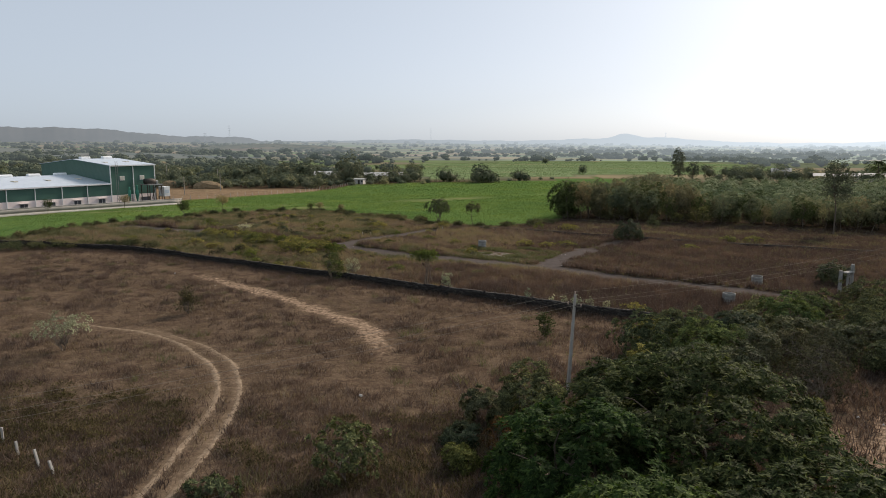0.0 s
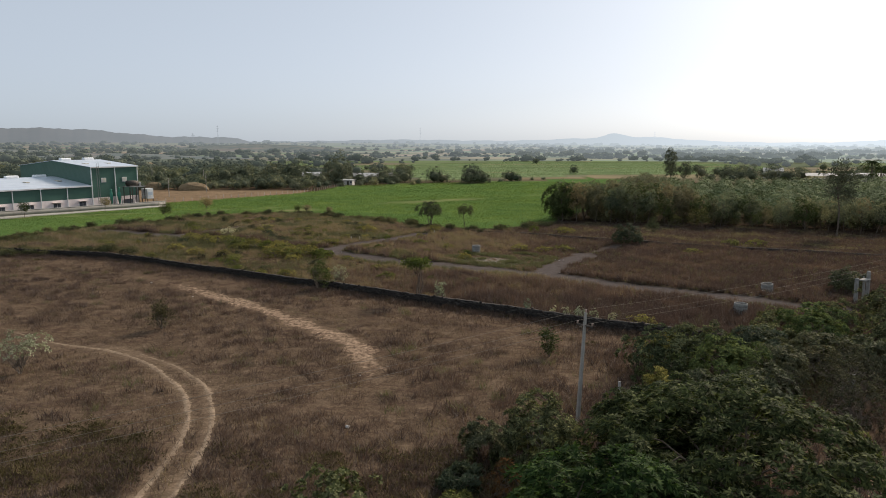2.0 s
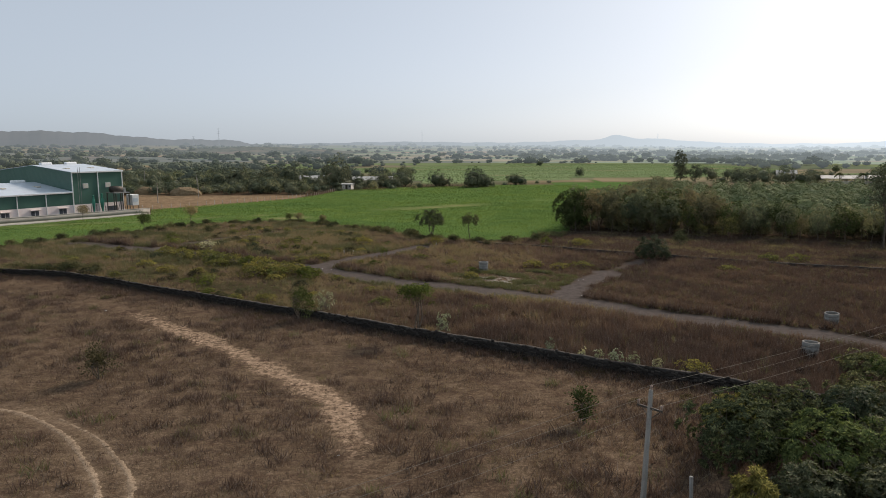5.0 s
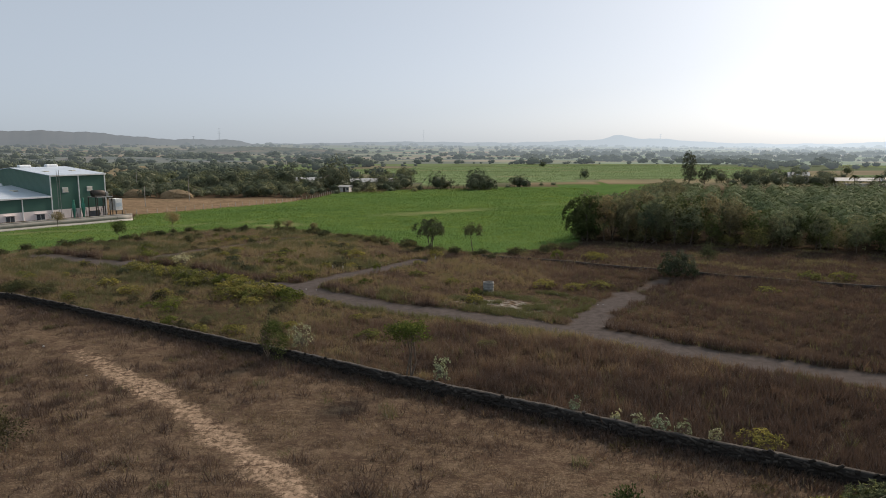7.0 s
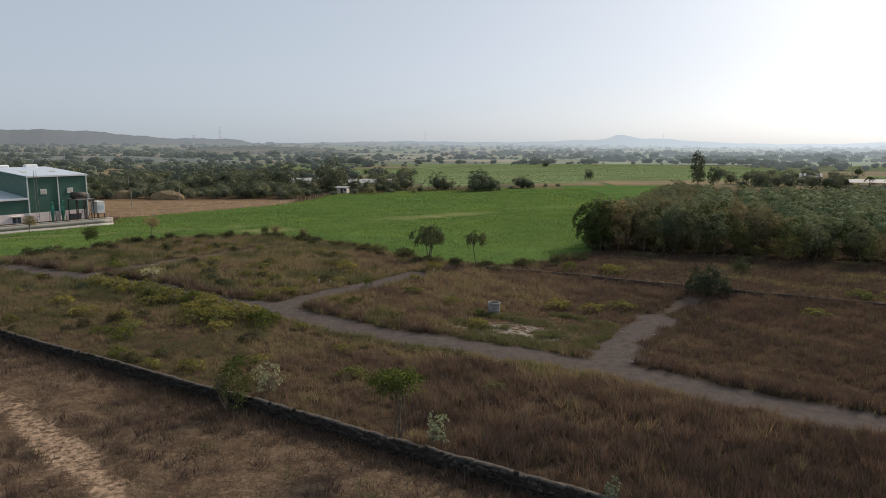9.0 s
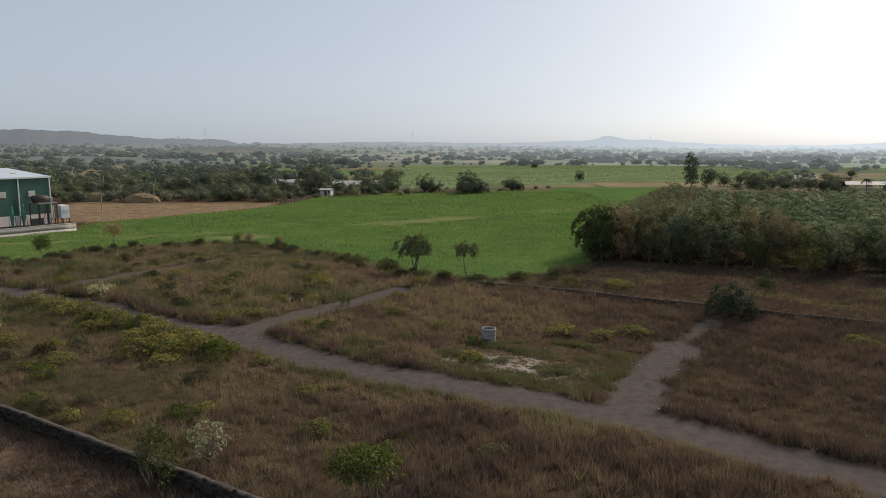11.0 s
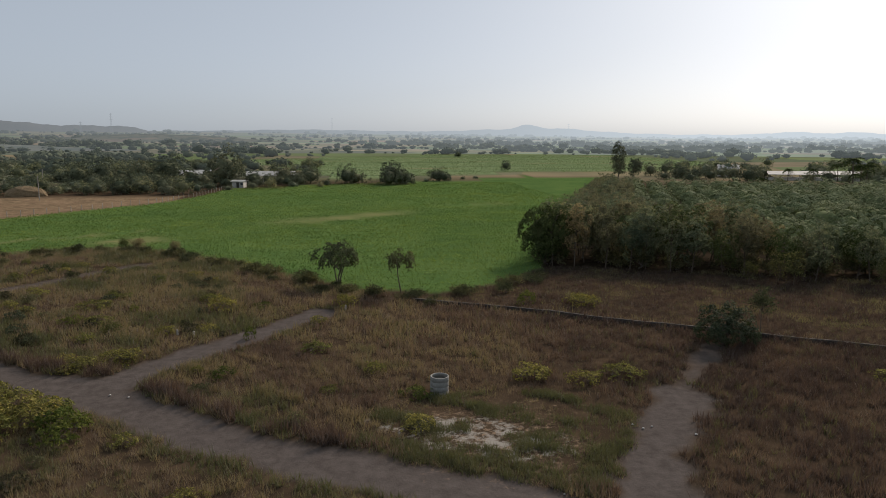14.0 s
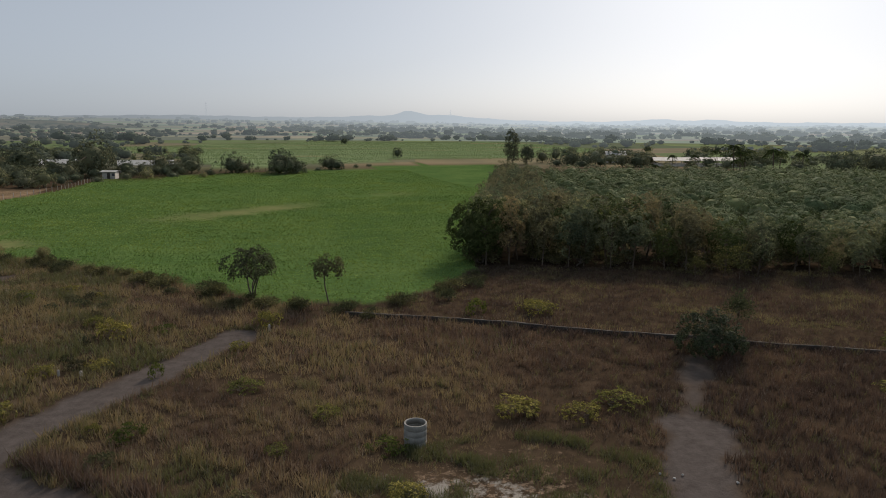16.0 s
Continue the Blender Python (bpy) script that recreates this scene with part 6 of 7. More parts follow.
for k in range(40):
    MID.append((pr.uniform(215, 330), pr.uniform(270, 360), pr.uniform(0.9, 1.6)))
MID[22:22] = [(-38, 319, 0.75), (-33, 318, 0.7), (-27, 320, 0.8), (-49, 316, 1.1), (-56, 311, 1.1), (-22, 323, 0.8), (-61, 316, 1.2), (-66, 334, 1.1), (-61, 326, 0.75), (-57, 319, 0.7), (-41, 328, 0.95), (-36, 333, 0.9), (-30, 327, 0.8), (-24, 334, 1.0), (-80, 318, 1.5), (-69, 313, 1.0), (-75, 306, 1.1), (-86, 303, 1.2), (-63, 306, 0.8),
             (-104, 322, 1.7), (-96, 326, 1.9), (-88, 322, 1.6), (-82, 328, 1.8), (-69, 330, 0.8), (-64, 331, 0.7), (-60, 330, 0.75), (-56, 330, 0.85), (-45, 334, 0.7), (-41, 335, 0.75), (-31, 334, 0.7), (-26, 335, 0.8),
             (186, 318, 0.9), (193, 316, 1.1), (199, 312, 0.8), (207, 310, 1.2), (205, 258, 1.7), (214, 266, 1.9), (226, 262, 1.8), (238, 272, 2.0), (196, 268, 1.5), (160, 331, 1.2), (166, 330, 1.4), (171, 334, 1.3), (178, 340, 1.2), (150, 345, 1.2), (146, 352, 1.3), (214, 322, 1.1), (222, 318, 1.4), (135, 345, 1.0), (140, 372, 1.2), (153, 338, 1.0)]
dark_tpl = [tufted_plant("field_tree", Matrix(), "dense dark green tree at the far edge of the crop", "tree", 770 + k, M_LEAF_DARK, 2.7, (2.3, 2.0, 2.7)[k], (2.0, 1.75, 2.4)[k], 64, 0.65, 9, 4, 0.3, 0.16,
                         1.6, 0.18, 10, "trees beyond the crop", low=-0.7, lump=0.6, core=0.64, jit=0.4) for k in range(3)]
for k, (x, y, s) in enumerate(MID[:73]):
    ob = dark_tpl[k] if k < 3 else copy_thing(dark_tpl[k % 3], Matrix())
    ob.matrix_basis = on(x, y, 51 * k) @ Matrix.Diagonal((s, s, s * ((0.9, 1.3)[k] if k < 2 else 0.9 + 0.3 * ((k * 7) % 5) / 5), 1))
singles, crowd = MID[73:223], MID[223:]
for k, (x, y, s) in enumerate(singles):
    ob = mid_tpl[k] if k < 5 else copy_thing(mid_tpl[k % 5], Matrix())
    ob.matrix_basis = on(x, y, 51 * k) @ Matrix.Diagonal((s, s, s * (0.85 + 0.3 * ((k * 7) % 5) / 5), 1))
crowd_tpl = [tufted_plant("field_tree", Matrix(), "", "tree", 780 + k, (M_LEAF_FAR, M_LEAF_GROVE, M_LEAF_FAR, M_LEAF_DARK)[k], 2.7, (1.9, 2.4, 1.7, 2.6)[k], (1.7, 2.2, 1.5, 2.4)[k], 38, 0.8, 5, 3, 0.5, 0.26, 1.6, 0.18, 4,
                          "", low=-0.6, lump=0.6, core=0.62, jit=0.4) for k in range(4)]
joined("scrub_trees", crowd_tpl, [(x, y) for x, y, s in crowd], pr, 0.65, 1.25, "dense dull green scrub trees beyond the crop")
for k, (x, y, h, w) in enumerate(((119, 359, 15.5, 2.9), (127.5, 361, 8.5, 2.9))):
    tufted_plant("tall_tree" if k == 0 else "field_tree", on(x, y), "tall narrow dark tree at the crop's far corner" if k == 0 else "rounded dark tree beside a taller one", "tree", 740 + k, M_LEAF_DARK, w, h * 0.45, h * 0.54,
                 170 if k == 0 else 80, 0.8, 8, 4, 0.5, 0.25, h * 0.4, 0.25, 12, "", low=-0.85, lump=0.45)


# ---- woods of the far plain ----
LUMP = rounded_block()


def woods(name, n, r0, r1, size, quads, material, label, seed, spread_deg=58):
    """Many small uneven crowns in thickets, hedgerows and scattered groups."""
    r = np.random.default_rng(seed)
    d = r0 * (r1 / r0) ** r.uniform(size=n * 4)
    b = np.radians(r.uniform(-spread_deg, spread_deg, n * 4))
    Q = np.column_stack([d * np.sin(b), d * np.cos(b)])
    g = np.array([noise.fractal(Vector((x / 150, y / 90, 3.0)), 1.0, 2.0, 3) for x, y in Q])
    hedge = np.abs(np.array([noise.noise(Vector((x / 210, y / 120, 9.0))) for x, y in Q]))
    sunward = 0.3 * np.clip((np.degrees(b) - 4) / 10, 0, 1) * (d > 700) + 0.48 * np.clip((-np.degrees(b) - 6) / 10, 0, 1)
    take = (g > 0.12 - sunward + r.uniform(-0.05, 0.1, len(Q))) | ((hedge < 0.035) & (r.uniform(size=len(Q)) < 0.8))
    take &= ~(inside(Q, CROP_B) | inside(Q - [0, 14], CROP_B) | inside(Q + [14, 0], CROP_B) | inside(Q - [14, 0], CROP_B) | inside(Q, CROP)) & ((Q[:, 0] < -20) | (Q[:, 1] > 440))
    Q = Q[take][:n]
    own = int(len(Q) * 0.24)
    Q[own:] = Q[r.integers(0, own, len(Q) - own)] + r.normal(size=(len(Q) - own, 2)) * [size * 3.2, size * 0.8]
    s = size * np.clip(0.52 * np.exp(0.4 * r.normal(size=len(Q))), 0.22, 1.25)
    lump, lf = LUMP
    m = len(lump)
    core = np.column_stack([Q, gz(Q[:, 0], Q[:, 1]) + s * 0.62])[:, None] + lump[None] * (0.8 if quads > 22 else 1.0) * (s[:, None] * r.uniform(0.72, 1.2, (len(Q), m)))[..., None] * np.array([1.3, 1.2, 0.7])
    LF = (lf[None] + (np.arange(len(Q)) * m)[:, None, None]).reshape(-1, 4)
    k = len(Q) * quads
    w = np.repeat(np.arange(len(Q)), quads)
    D = unit(r.normal(size=(k, 3)))
    D[:, 2] = np.abs(D[:, 2]) * 1.15 - 0.25
    C = np.column_stack([Q[w], gz(Q[w, 0], Q[w, 1]) + s[w] * 0.7]) + D * s[w][:, None] * r.uniform(0.75, 1.0, k)[:, None] * np.array([1.35, 1.35, 0.7])
    V, F = leaves(C, np.cross(D, r.normal(size=(k, 3))), 1.0, 0.8, r, 0.1, unit(D + 0.35 * r.normal(size=(k, 3))))
    V = (V.reshape(-1, 4, 3) - C[:, None]) * (s[w] * (0.34 if quads > 22 else 0.5))[:, None, None] + C[:, None]
    me = np_mesh(name, *merge([(core.reshape(-1, 3), LF), (V.reshape(-1, 3), F)]))
    me.materials.append(material)
    return tagged(new(name, me), label, "woods", kind="stuff")


RINGS = [(420, 580, 700, 4.1, 60), (580, 800, 1150, 4.6, 44), (800, 1100, 1900, 5.0, 32), (1100, 1500, 2300, 5.2, 26), (1500, 2050, 1300, 5.6, 24), (2050, 2750, 1000, 6.0, 8), (2750, 3700, 1000, 7.6, 3)]
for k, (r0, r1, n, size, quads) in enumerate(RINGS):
    # haze painted into colour and glow, a larger share for each farther ring
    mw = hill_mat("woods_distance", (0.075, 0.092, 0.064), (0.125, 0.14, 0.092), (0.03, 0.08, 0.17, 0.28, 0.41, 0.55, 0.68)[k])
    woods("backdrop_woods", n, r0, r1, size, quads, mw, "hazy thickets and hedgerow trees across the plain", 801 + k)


# ---- grass ----
def blades(P, n, h, w, r, tone, lean=0.35, jitter=0.14):
    """Tufts of n thin blades at points of the plan."""
    N = len(P) * n
    k = np.repeat(np.arange(len(P)), n)
    B = P[k] + r.normal(size=(N, 2)) * jitter
    a = r.uniform(0, 2 * np.pi, N)
    hh = h[k] * r.uniform(0.55, 1.25, N)
    ww = w * r.uniform(0.6, 1.4, N) * np.clip(hh / 0.5, 0.5, 1.6)
    tip = B + np.stack([np.cos(a * 7), np.sin(a * 7)], 1) * (lean * hh * r.uniform(0.1, 1, N))[:, None]
    z = gz(B[:, 0], B[:, 1]) - 0.05
    s = np.stack([np.cos(a), np.sin(a)], 1) * ww[:, None] * 0.5
    V = np.stack([np.column_stack([B - s, z]), np.column_stack([B + s, z]), np.column_stack([tip, z + hh])], 1).reshape(-1, 3)
    return V, np.arange(N * 3).reshape(N, 3), np.repeat(np.clip(tone[k] + r.normal(0, 0.035, N), 0, 1), 3)


def grass_object(name, sets, label, material=None):
    V, F, T, k = [], [], [], 0
    for v, f, t in sets:
        V.append(v)
        F.append(f + k)
        T.append(t)
        k += len(v)
    me = np_mesh(name, np.concatenate(V), np.concatenate(F))
    a = me.attributes.new("tone", "FLOAT", "POINT")
    a.data.foreach_set("value", np.ascontiguousarray(np.concatenate(T), np.float32))
    me.materials.append(material or M_GRASS)
    return tagged(new(name, me), label, "grass", kind="stuff")


gr = np.random.default_rng(31)


def sown(n, x0, x1, y0, y1):
    return np.column_stack([gr.uniform(x0, x1, n), gr.uniform(y0, y1, n)])


def in_view(P):
    return np.abs(P[:, 0]) < 9 + (P[:, 1] + 24) * 0.68


# tall brown grass of the plots
Q = sown(185000, -75, 75, 34, 152)
ok = beyond_wall(Q) & ~inside(Q, CROP) & in_view(Q) & ((Q[:, 1] + 0.41 * Q[:, 0] < 139.5) | (Q[:, 0] < -12))
Q = Q[ok]
rm = road_mask(Q)
pale = np.hypot((Q[:, 0] - 6.4) * 0.6, (Q[:, 1] - 77.3) * 1.15 + (Q[:, 0] - 6.4) * 0.45) < 2.7
thin = wave(Q, 7, 2) + 0.5 * wave(Q, 2.5) + 0.7 * wave(Q, 0.8, 3)
worn = np.hypot((Q[:, 0] + 31.4) / 4.0, (Q[:, 1] - 134.2) / 2.0) + 0.3 * wave(Q, 1.5, 2) < 0.9
Q = Q[(rm < 0.35) & ~worn & (gr.uniform(size=len(Q)) > 0.72 * open_patch(Q)) & ~(pale & (gr.uniform(size=len(Q)) < 0.8)) & (thin > gr.uniform(-1.9, -0.75, len(Q)))]
short = np.clip(1.3 - np.hypot(Q[:, 0] - 9, (Q[:, 1] - 77) * 1.1) / 8, 0, 1)
left = np.clip((-Q[:, 0] - 12) / 12, 0, 1) * np.clip((84 - Q[:, 1]) / 10 + 0.4, 0, 1)
h = (0.64 + 0.14 * wave(Q, 9) + 0.16 * wave(Q, 3, 1) + 0.26 * wave(Q, 0.8, 3)) * (1 - 0.45 * short) * (1 - 0.45 * open_patch(Q)) * (1 - 0.35 * left)
verge = near_line(Q, ROAD) < 3.4
tone = 0.25 + 0.1 * np.clip((12 - Q[:, 0]) / 4, 0, 1) + 0.22 * wave(Q, 11, 3) + 0.26 * wave(Q, 3.2, 4) + 0.1 * wave(Q, 1.3, 5) + gr.normal(0, 0.07, len(Q)) - 0.28 * np.clip((Q[:, 0] - 12) / 10, 0, 1) + 0.08 * wave(Q, 0.8, 3) + 0.24 * np.clip(wave(Q, 6, 8) - 0.25, 0, 1) * (Q[:, 0] < 12) + 0.36 * left * (0.65 + 0.9 * wave(Q, 3, 6)) + 0.62 * short * (0.4 + 0.8 * wave(Q, 1.6, 1)) + 0.22 * verge + 0.1 * np.clip((-2 - Q[:, 0]) / 10, 0, 1) + 0.42 * np.clip(wave(Q, 8.5, 6) + 0.4 * wave(Q, 2.1, 9) - 0.15, 0, 1) * np.clip((14 - Q[:, 0]) / 20, 0.35, 1) + 0.3 * np.clip((-6 - Q[:, 0]) / 14, 0, 1) * np.clip((Q[:, 1] - 80) / 14, 0, 1) * (0.7 + 0.8 * wave(Q, 4, 2))
for gx, gy, ga, gb in ((-24, 118, 9, 4), (-33, 109, 5, 2.2), (-9, 90, 3.2, 2.4), (0.8, 79.0, 4.2, 2.6), (5.5, 82.5, 4, 1.6), (-20, 101, 4, 2.0), (-38, 122, 5, 2.2)):
    gold = soft(np.hypot((Q[:, 0] - gx) / ga, (Q[:, 1] - gy) / gb) + 0.35 * wave(Q, 1.8, 4), 0.9, 0.5)
    tone = tone * (1 - 0.85 * gold) + 0.85 * gold * (0.62 + 0.1 * wave(Q, 1.1, 2))
road_y = np.interp(Q[:, 0], [p[0] for p in ROAD], [p[1] for p in ROAD])
strip = np.clip((Q[:, 0] + 4) / 8, 0, 1) * np.clip((road_y - 2.5 - Q[:, 1]) / 4, 0, 1)
tone = tone - strip * (0.2 - 0.12 * wave(Q, 2.2, 7))
h = h * (1 + 0.5 * strip)
behind = np.clip((Q[:, 1] - np.interp(Q[:, 0], [p[0] for p in LOW_WALL], [p[1] for p in LOW_WALL])) / 2, 0, 1) * (Q[:, 0] > 4)
tone = tone * (1 - behind) + behind * np.where(wave(Q, 4, 3) + gr.normal(0, 0.3, len(Q)) > 0.45, 0.74, 0.02 + 0.1 * wave(Q, 2, 5))
h = h * (1 - 0.3 * behind)
tone = np.where(gr.uniform(size=len(Q)) < 0.07 - 0.05 * strip, 0.8 + 0.2 * gr.uniform(size=len(Q)), tone)
# far verge of the road: the grass edge's shade painted into its tone
edge_far = soft(np.abs(near_line(Q, ROAD) - 2.5) + 0.4 * wave(Q, 2, 6), 0.7, 0.5) * (Q[:, 1] > road_y) * (wave(Q, 5, 9) > -0.5) * (1 - short)
tone = tone * (1 - 0.9 * edge_far) + 0.02 * edge_far
h = h * (1 + 0.9 * edge_far)
near_g = Q[:, 1] < 96
grass_object("tall_grass", [blades(Q[near_g], 10, h[near_g] * 0.8, 0.034, gr, tone[near_g], 0.75, 0.1), blades(Q[~near_g], 5, h[~near_g] * 0.85, 0.055, gr, tone[~near_g], 0.8, 0.14)],
             "tall reddish-brown dry grass covering the plots")

# green weeds along the gravel verges
Q = sown(34000, -40, 40, 48, 110)
rdist = np.minimum(near_line(Q, ROAD) - 1.9, np.minimum(near_line(Q, SPUR) - 2.3, near_line(Q, BRANCH) - 1.6))
corner = np.hypot(Q[:, 0] - 8, (Q[:, 1] - 74.5) * 1.2) < 6
Q = Q[beyond_wall(Q) & (rdist > 0) & (rdist < np.where(corner, 3.0, 0.9)) & (wave(Q, 3, 7) + corner > gr.uniform(-0.6, 0.9, len(Q)))]
Q2 = sown(13000, -2, 19, 68, 86)
Q2 = Q2[(np.hypot(Q2[:, 0] - 8, (Q2[:, 1] - 77) * 1.2) < 8.5) & (road_mask(Q2) < 0.2) & (wave(Q2, 1.6, 5) + 0.7 * np.clip(1.6 - near_line(Q2, ROAD) / 2.6, 0, 1) + 0.7 * np.clip(1.5 - near_line(Q2, SPUR) / 2.6, 0, 1) > gr.uniform(0.0, 0.9, len(Q2)))]
grass_object("verge_weeds", [blades(Q2, 16, 0.36 + 0.14 * wave(Q2, 1.5, 1), 0.05, gr, 0.98 + 0.06 * wave(Q2, 1.5, 3), 0.8, 0.2), blades(Q, 15, 0.38 + 0.14 * wave(Q, 2), 0.05, gr, 0.93 + 0.1 * wave(Q, 2.5, 3), 0.7, 0.16)], "green weeds along the gravel track's verge")

# short grass and herbs of the dry field
Q = sown(150000, -62, 46, -4, 92)
Q = Q[~beyond_wall(Q) & in_view(Q)]
bare = np.minimum(np.minimum(near_line(Q, SAND) - 0.5, near_line(Q, RUT_A)), np.minimum(near_line(Q, RUT_B), near_line(Q, EARTH_ROAD) - 1.4))
dens = 0.42 + 0.4 * wave(Q, 5, 1) + 0.4 * wave(Q, 1.7, 2)
trodden = soft(np.hypot(Q[:, 0] - 23, (Q[:, 1] - 12) * 0.8) + wave(Q, 2.5, 2), 6.5, 4)
Q, dens = Q[(bare > 0.4) & (gr.uniform(size=len(Q)) > 0.75 * trodden) & (dens + 0.8 * np.clip(1 - np.abs(Q[:, 1] - np.interp(Q[:, 0], [p[0] for p in WALL], [p[1] for p in WALL])) / 3.0, 0, 1) + 0.5 * np.clip((24 - Q[:, 1]) / 10, 0, 1) > gr.uniform(-0.1, 0.9, len(Q)))], None
lowl = np.clip((24 - Q[:, 1] + 5 * wave(Q, 7, 4)) / 10, 0, 1)
byw = np.clip(1 - np.abs(Q[:, 1] - np.interp(Q[:, 0], [p[0] for p in WALL], [p[1] for p in WALL])) / 6.5, 0, 1)
byb = np.clip((Q[:, 0] + 0.35 * (24 - Q[:, 1])) / 8 - 0.3, 0, 1) * (Q[:, 1] < 36)
h = 0.22 + 0.07 * wave(Q, 5) + 0.06 * wave(Q, 1.2, 3) + 0.16 * lowl + 0.26 * byw + 0.24 * byb
# the byb term darkens the tone, painting in shade cast by roadside trees
tone = gr.normal(0.25, 0.14, len(Q)) + 0.14 * wave(Q, 8, 2) + 0.16 * wave(Q, 2.3, 3) - 0.16 * byw - 0.08 * lowl + 0.3 * lowl * wave(Q, 3, 5) - 0.2 * byb
grass_object("short_grass", [blades(Q, 7, h, 0.06, gr, tone + gr.normal(0, 0.12, len(Q)), 1.1, 0.2)], "short sparse dry grass on brown earth")
# rank grass along the foot of the stone wall
Q = sown(60000, -70, 24, 32, 92)
wy = np.interp(Q[:, 0], [p[0] for p in WALL], [p[1] for p in WALL])
Q = Q[(wy - Q[:, 1] > 0.35) & (wy - Q[:, 1] < 1.7 + 0.6 * wave(Q, 2.5, 3)) & (wave(Q, 3, 5) > -0.75)]
grass_object("wall_side_grass", [blades(Q, 9, 0.42 + 0.18 * wave(Q, 2, 1) + 0.1 * wave(Q, 0.7, 2), 0.04, gr, 0.13 + 0.13 * wave(Q, 2.2, 4) + gr.normal(0, 0.08, len(Q)), 0.8, 0.12)],
             "rank brown grass along the foot of the stone wall")
# dark herb clumps in the dry field
Q = sown(14000, -60, 30, 0, 88)
Q = Q[~beyond_wall(Q) & in_view(Q)]
bare = np.minimum(np.minimum(near_line(Q, SAND) - 0.8, near_line(Q, RUT_A) - 0.4), near_line(Q, RUT_B) - 0.4)
Q = Q[(bare > 0.5) & (wave(Q, 9, 3) + 0.5 * wave(Q, 2.6, 7) > gr.uniform(-0.7, 1.1, len(Q)))]
h = 0.22 + 0.38 * gr.uniform(size=len(Q)) ** 2
grass_object("herb_clumps", [blades(Q, 44, h, 0.05, gr, np.where(gr.uniform(size=len(Q)) < 0.1, 0.85, gr.uniform(0.0, 0.16, len(Q))), 1.0, 0.3)], "dark dry herb clumps on the brown field")

# low dry brush in mounds on the field's near part and along the wall
Q = np.concatenate([sown(2300, -40, -13.4, -2, 30), sown(420, -10.8, 4, 2, 17), sown(1500, -60, 24, 30, 88)])
wy = np.interp(Q[:, 0], [p[0] for p in WALL], [p[1] for p in WALL])
bare = np.minimum(np.minimum(near_line(Q, SAND) - 1.2, near_line(Q, RUT_A) - 0.6), near_line(Q, RUT_B) - 0.6)
Q = Q[~beyond_wall(Q) & in_view(Q) & (bare > 0.4) & ((wave(Q, 7, 2) > gr.uniform(-1.2, 0.6, len(Q))) & (Q[:, 1] < 21 + 6 * wave(Q, 5, 3) - 15 * gr.uniform(size=len(Q)) ** 2) | (np.abs(Q[:, 1] - wy) < 1.0 + 6.5 * np.clip(wave(Q, 4, 1) + 0.2, 0, 1)) & (gr.uniform(size=len(Q)) < 0.6))]
n = 110
k = np.repeat(np.arange(len(Q)), n)
size = gr.uniform(0.35, 1.1, len(Q))[k] * np.where(Q[:, 1] < 22, 1.0, 0.52)[k]
a, rr = gr.uniform(0, 2 * np.pi, len(k)), np.sqrt(gr.uniform(size=len(k)))
x, y = Q[k, 0] + size * rr * np.cos(a), Q[k, 1] + size * rr * np.sin(a)
z = gz(x, y) + size * 0.5 * (1 - rr ** 2) * gr.uniform(0.2, 1.0, len(k))
V, F = leaves(np.column_stack([x, y, z]), np.column_stack([np.cos(a) * rr, np.sin(a) * rr, gr.uniform(0.2, 1.2, len(k))]) + 0.5 * gr.normal(size=(len(k), 3)), 0.17, 0.05, gr)
me = np_mesh("dry_brush", V, F)
me.materials.append(M_LEAF_BRUSH)
tagged(new("dry_brush", me), "low olive-brown dry brush in mounds", "brush", kind="stuff")

# crop leaves
Q = sown(520000, -112, 62, 92, 330)
Q = Q[inside(Q, CROP) & in_view(Q)]
Q = Q[gr.uniform(size=len(Q)) > 1.2 * crop_thin(Q)]
Q = Q[gr.uniform(size=len(Q)) < np.clip(1.2 - (Q[:, 1] - 110) / 130, 0.22, 1)]
n = len(Q)
sz = 0.17 * np.clip(0.8 + (Q[:, 1] - 110) / 160, 0.8, 1.8)
C = np.column_stack([Q, gz(Q[:, 0], Q[:, 1]) + 0.24])
D = np.column_stack([gr.normal(size=(n, 2)), gr.uniform(0.3, 1.3, n)])
V, F = leaves(C, D, 1.0, 0.7, gr, 0.35)
V = (V.reshape(-1, 4, 3) - C[:, None]) * sz[:, None, None] + C[:, None]
me = np_mesh("crop_plants", V.reshape(-1, 3), F)
me.materials.append(M_CROP)
tagged(new("crop_plants", me), "dense low green crop leaves in a large field", "crop", kind="stuff")

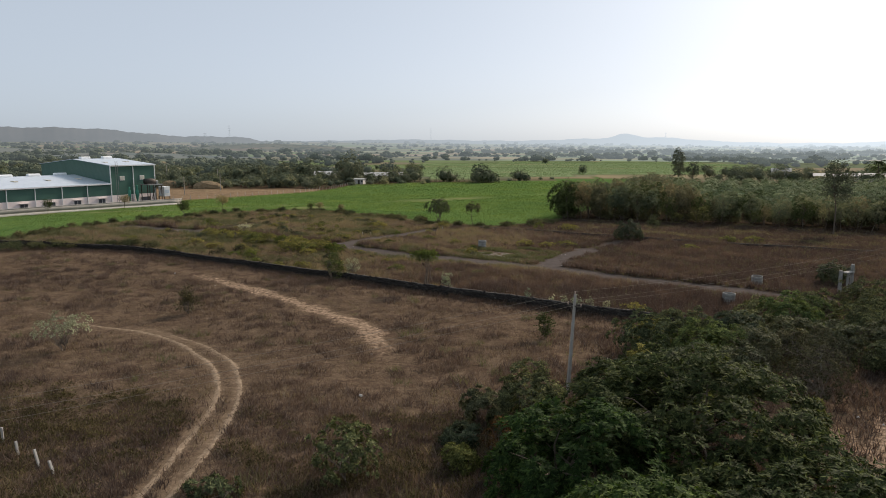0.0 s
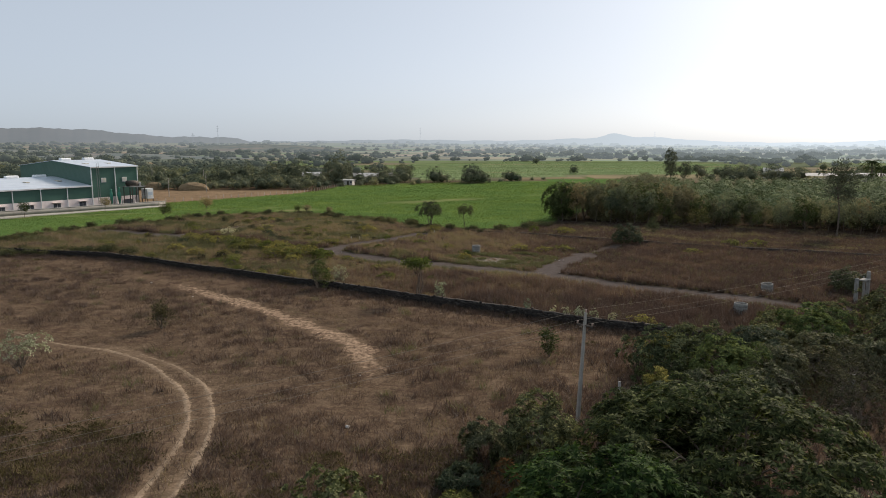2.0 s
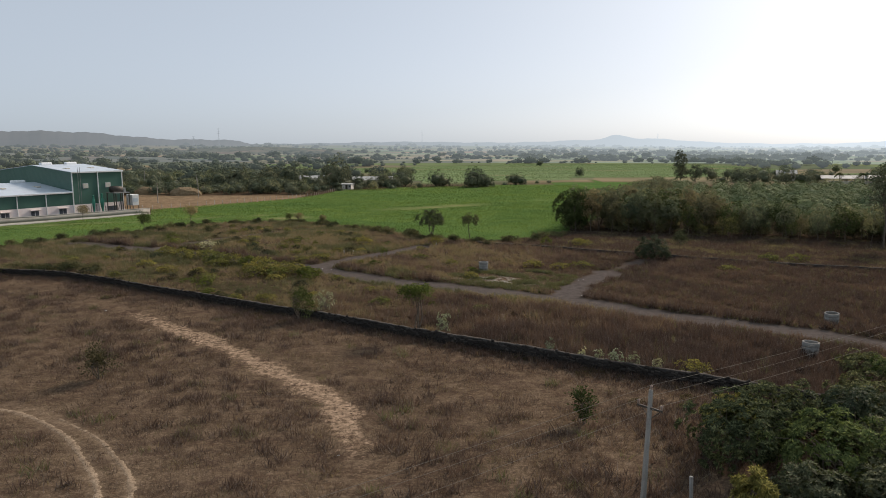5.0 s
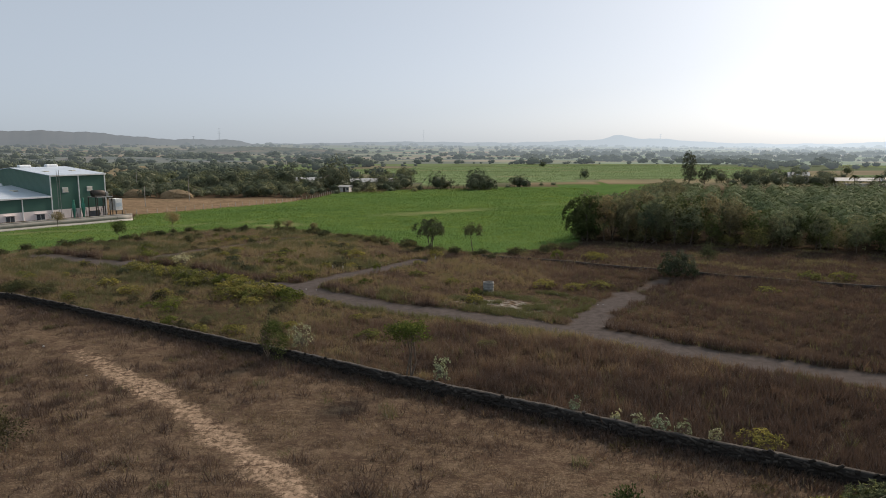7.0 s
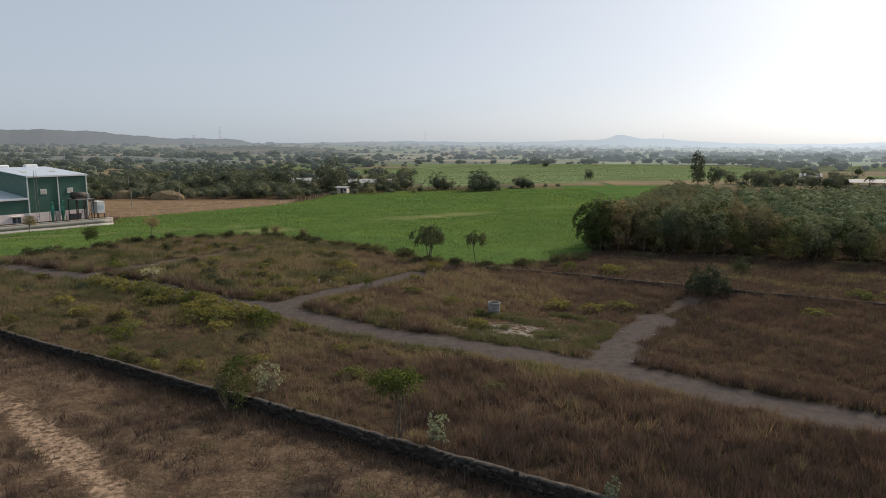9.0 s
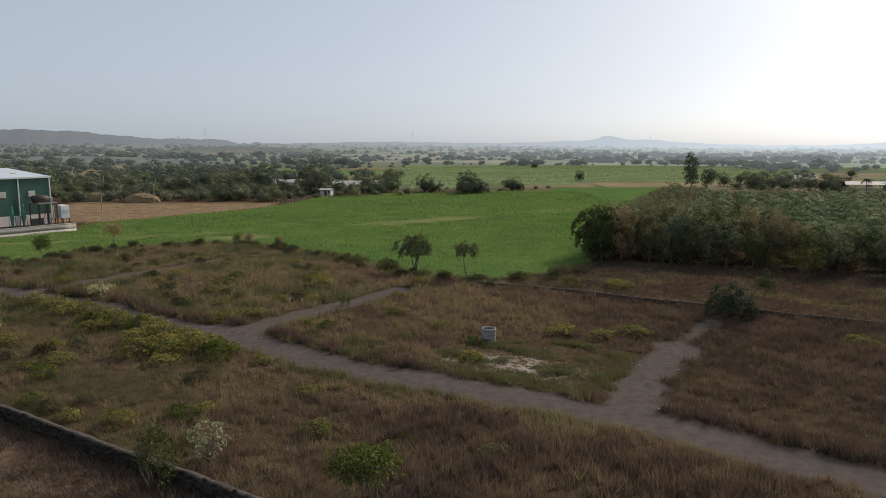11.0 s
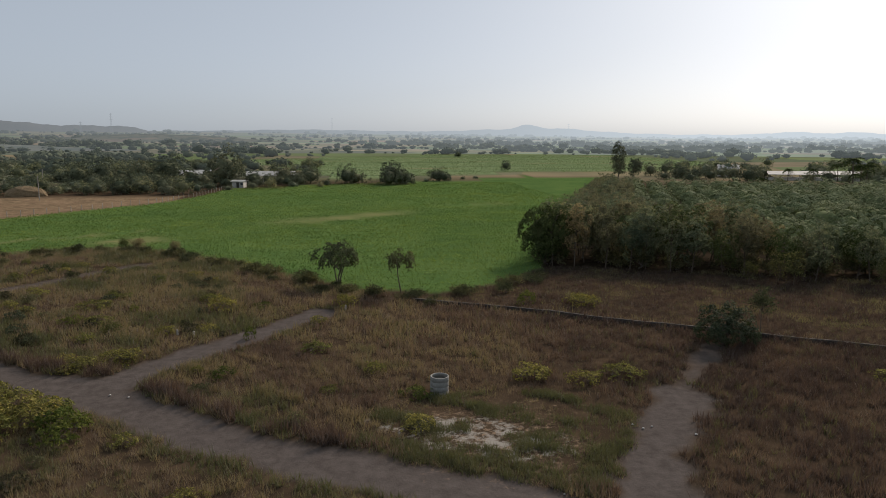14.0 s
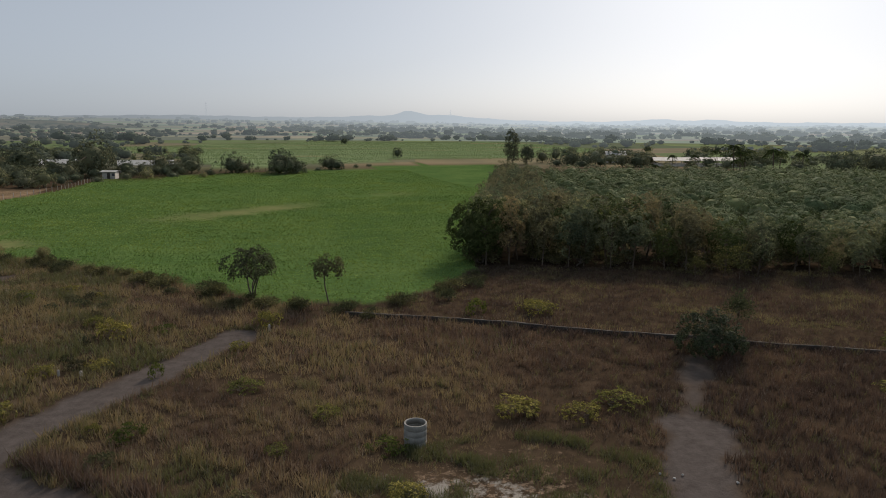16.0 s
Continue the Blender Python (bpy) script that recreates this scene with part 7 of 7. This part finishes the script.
Q = sown(72000, -95, 250, 355, 700)
Q = Q[inside(Q, CROP_B)]
C = np.column_stack([Q, gz(Q[:, 0], Q[:, 1]) + 0.15])
V, F = leaves(C, np.column_stack([gr.normal(size=(len(Q), 2)), gr.uniform(0.2, 0.8, len(Q))]), 0.36, 0.36, gr, 0.35)
me = np_mesh("crop_plants_far", V, F)
me.materials.append(M_CROP_FAR)
tagged(new("crop_plants_far", me), "second green crop field beyond a brown strip", "crop", kind="stuff")

# ---- stones of the boundary wall ----
stone_bases = []
for k in range(8):
    c = np.array([(x, y, z) for x in (-0.5, 0.5) for y in (-0.5, 0.5) for z in (-0.5, 0.5)], float)
    c[c[:, 1] < 0] *= np.array([0.86, 1, 0.84])
    c += wr.normal(0, 0.05, c.shape)
    stone_bases.append(c)
SF = np.array([[0, 1, 3, 2], [4, 6, 7, 5], [0, 4, 5, 1], [2, 3, 7, 6], [0, 2, 6, 4], [1, 5, 7, 3]])
stone_me = []
for k, c in enumerate(stone_bases):
    me = np_mesh("stone", c, SF)
    me.materials.append(M_STONE)
    stone_me.append(me)
rest, made = [], 0
for a, b in zip(WALL[:-1], WALL[1:]):
    a, b = np.array(a, float), np.array(b, float)
    ln = float(np.linalg.norm(b - a))
    d = (b - a) / ln
    turn = math.atan2(d[1], d[0])
    nrm = np.array([d[1], -d[0]])
    for course in range(5):
        s = wr.uniform(0, 0.3)
        while s < ln:
            w = wr.uniform(0.16, 0.55)
            hgt = 0.155 + wr.normal(0, 0.03)
            p = a + d * (s + w / 2) + nrm * 0.16
            z = float(gz(*p)) + 0.06 + course * 0.158 + 0.08 + wr.normal(0, 0.07)
            m = pose(p[0], p[1], z, wr.normal(0, 6), wr.normal(0, 16), math.degrees(turn)) @ Matrix.Diagonal((w * 0.95, 0.10 + wr.uniform(0, 0.1), hgt * wr.uniform(0.7, 1.25), 1))
            k = int(wr.integers(0, 8))
            if made < 300 and course >= 2 and -7 < p[0] < 22:
                ob = new("stone", stone_me[k])
                ob.parent = stone_wall
                ob.matrix_basis = m
                made += 1
            else:
                M4 = np.array(m)
                rest.append((stone_bases[k] @ M4[:3, :3].T + M4[:3, 3], SF))
            s += w
V, F = merge(rest)
ob = child("stone_facing", np_mesh("stone_facing", V, F), M_STONE, stone_wall)
ob["kind"] = "stuff"
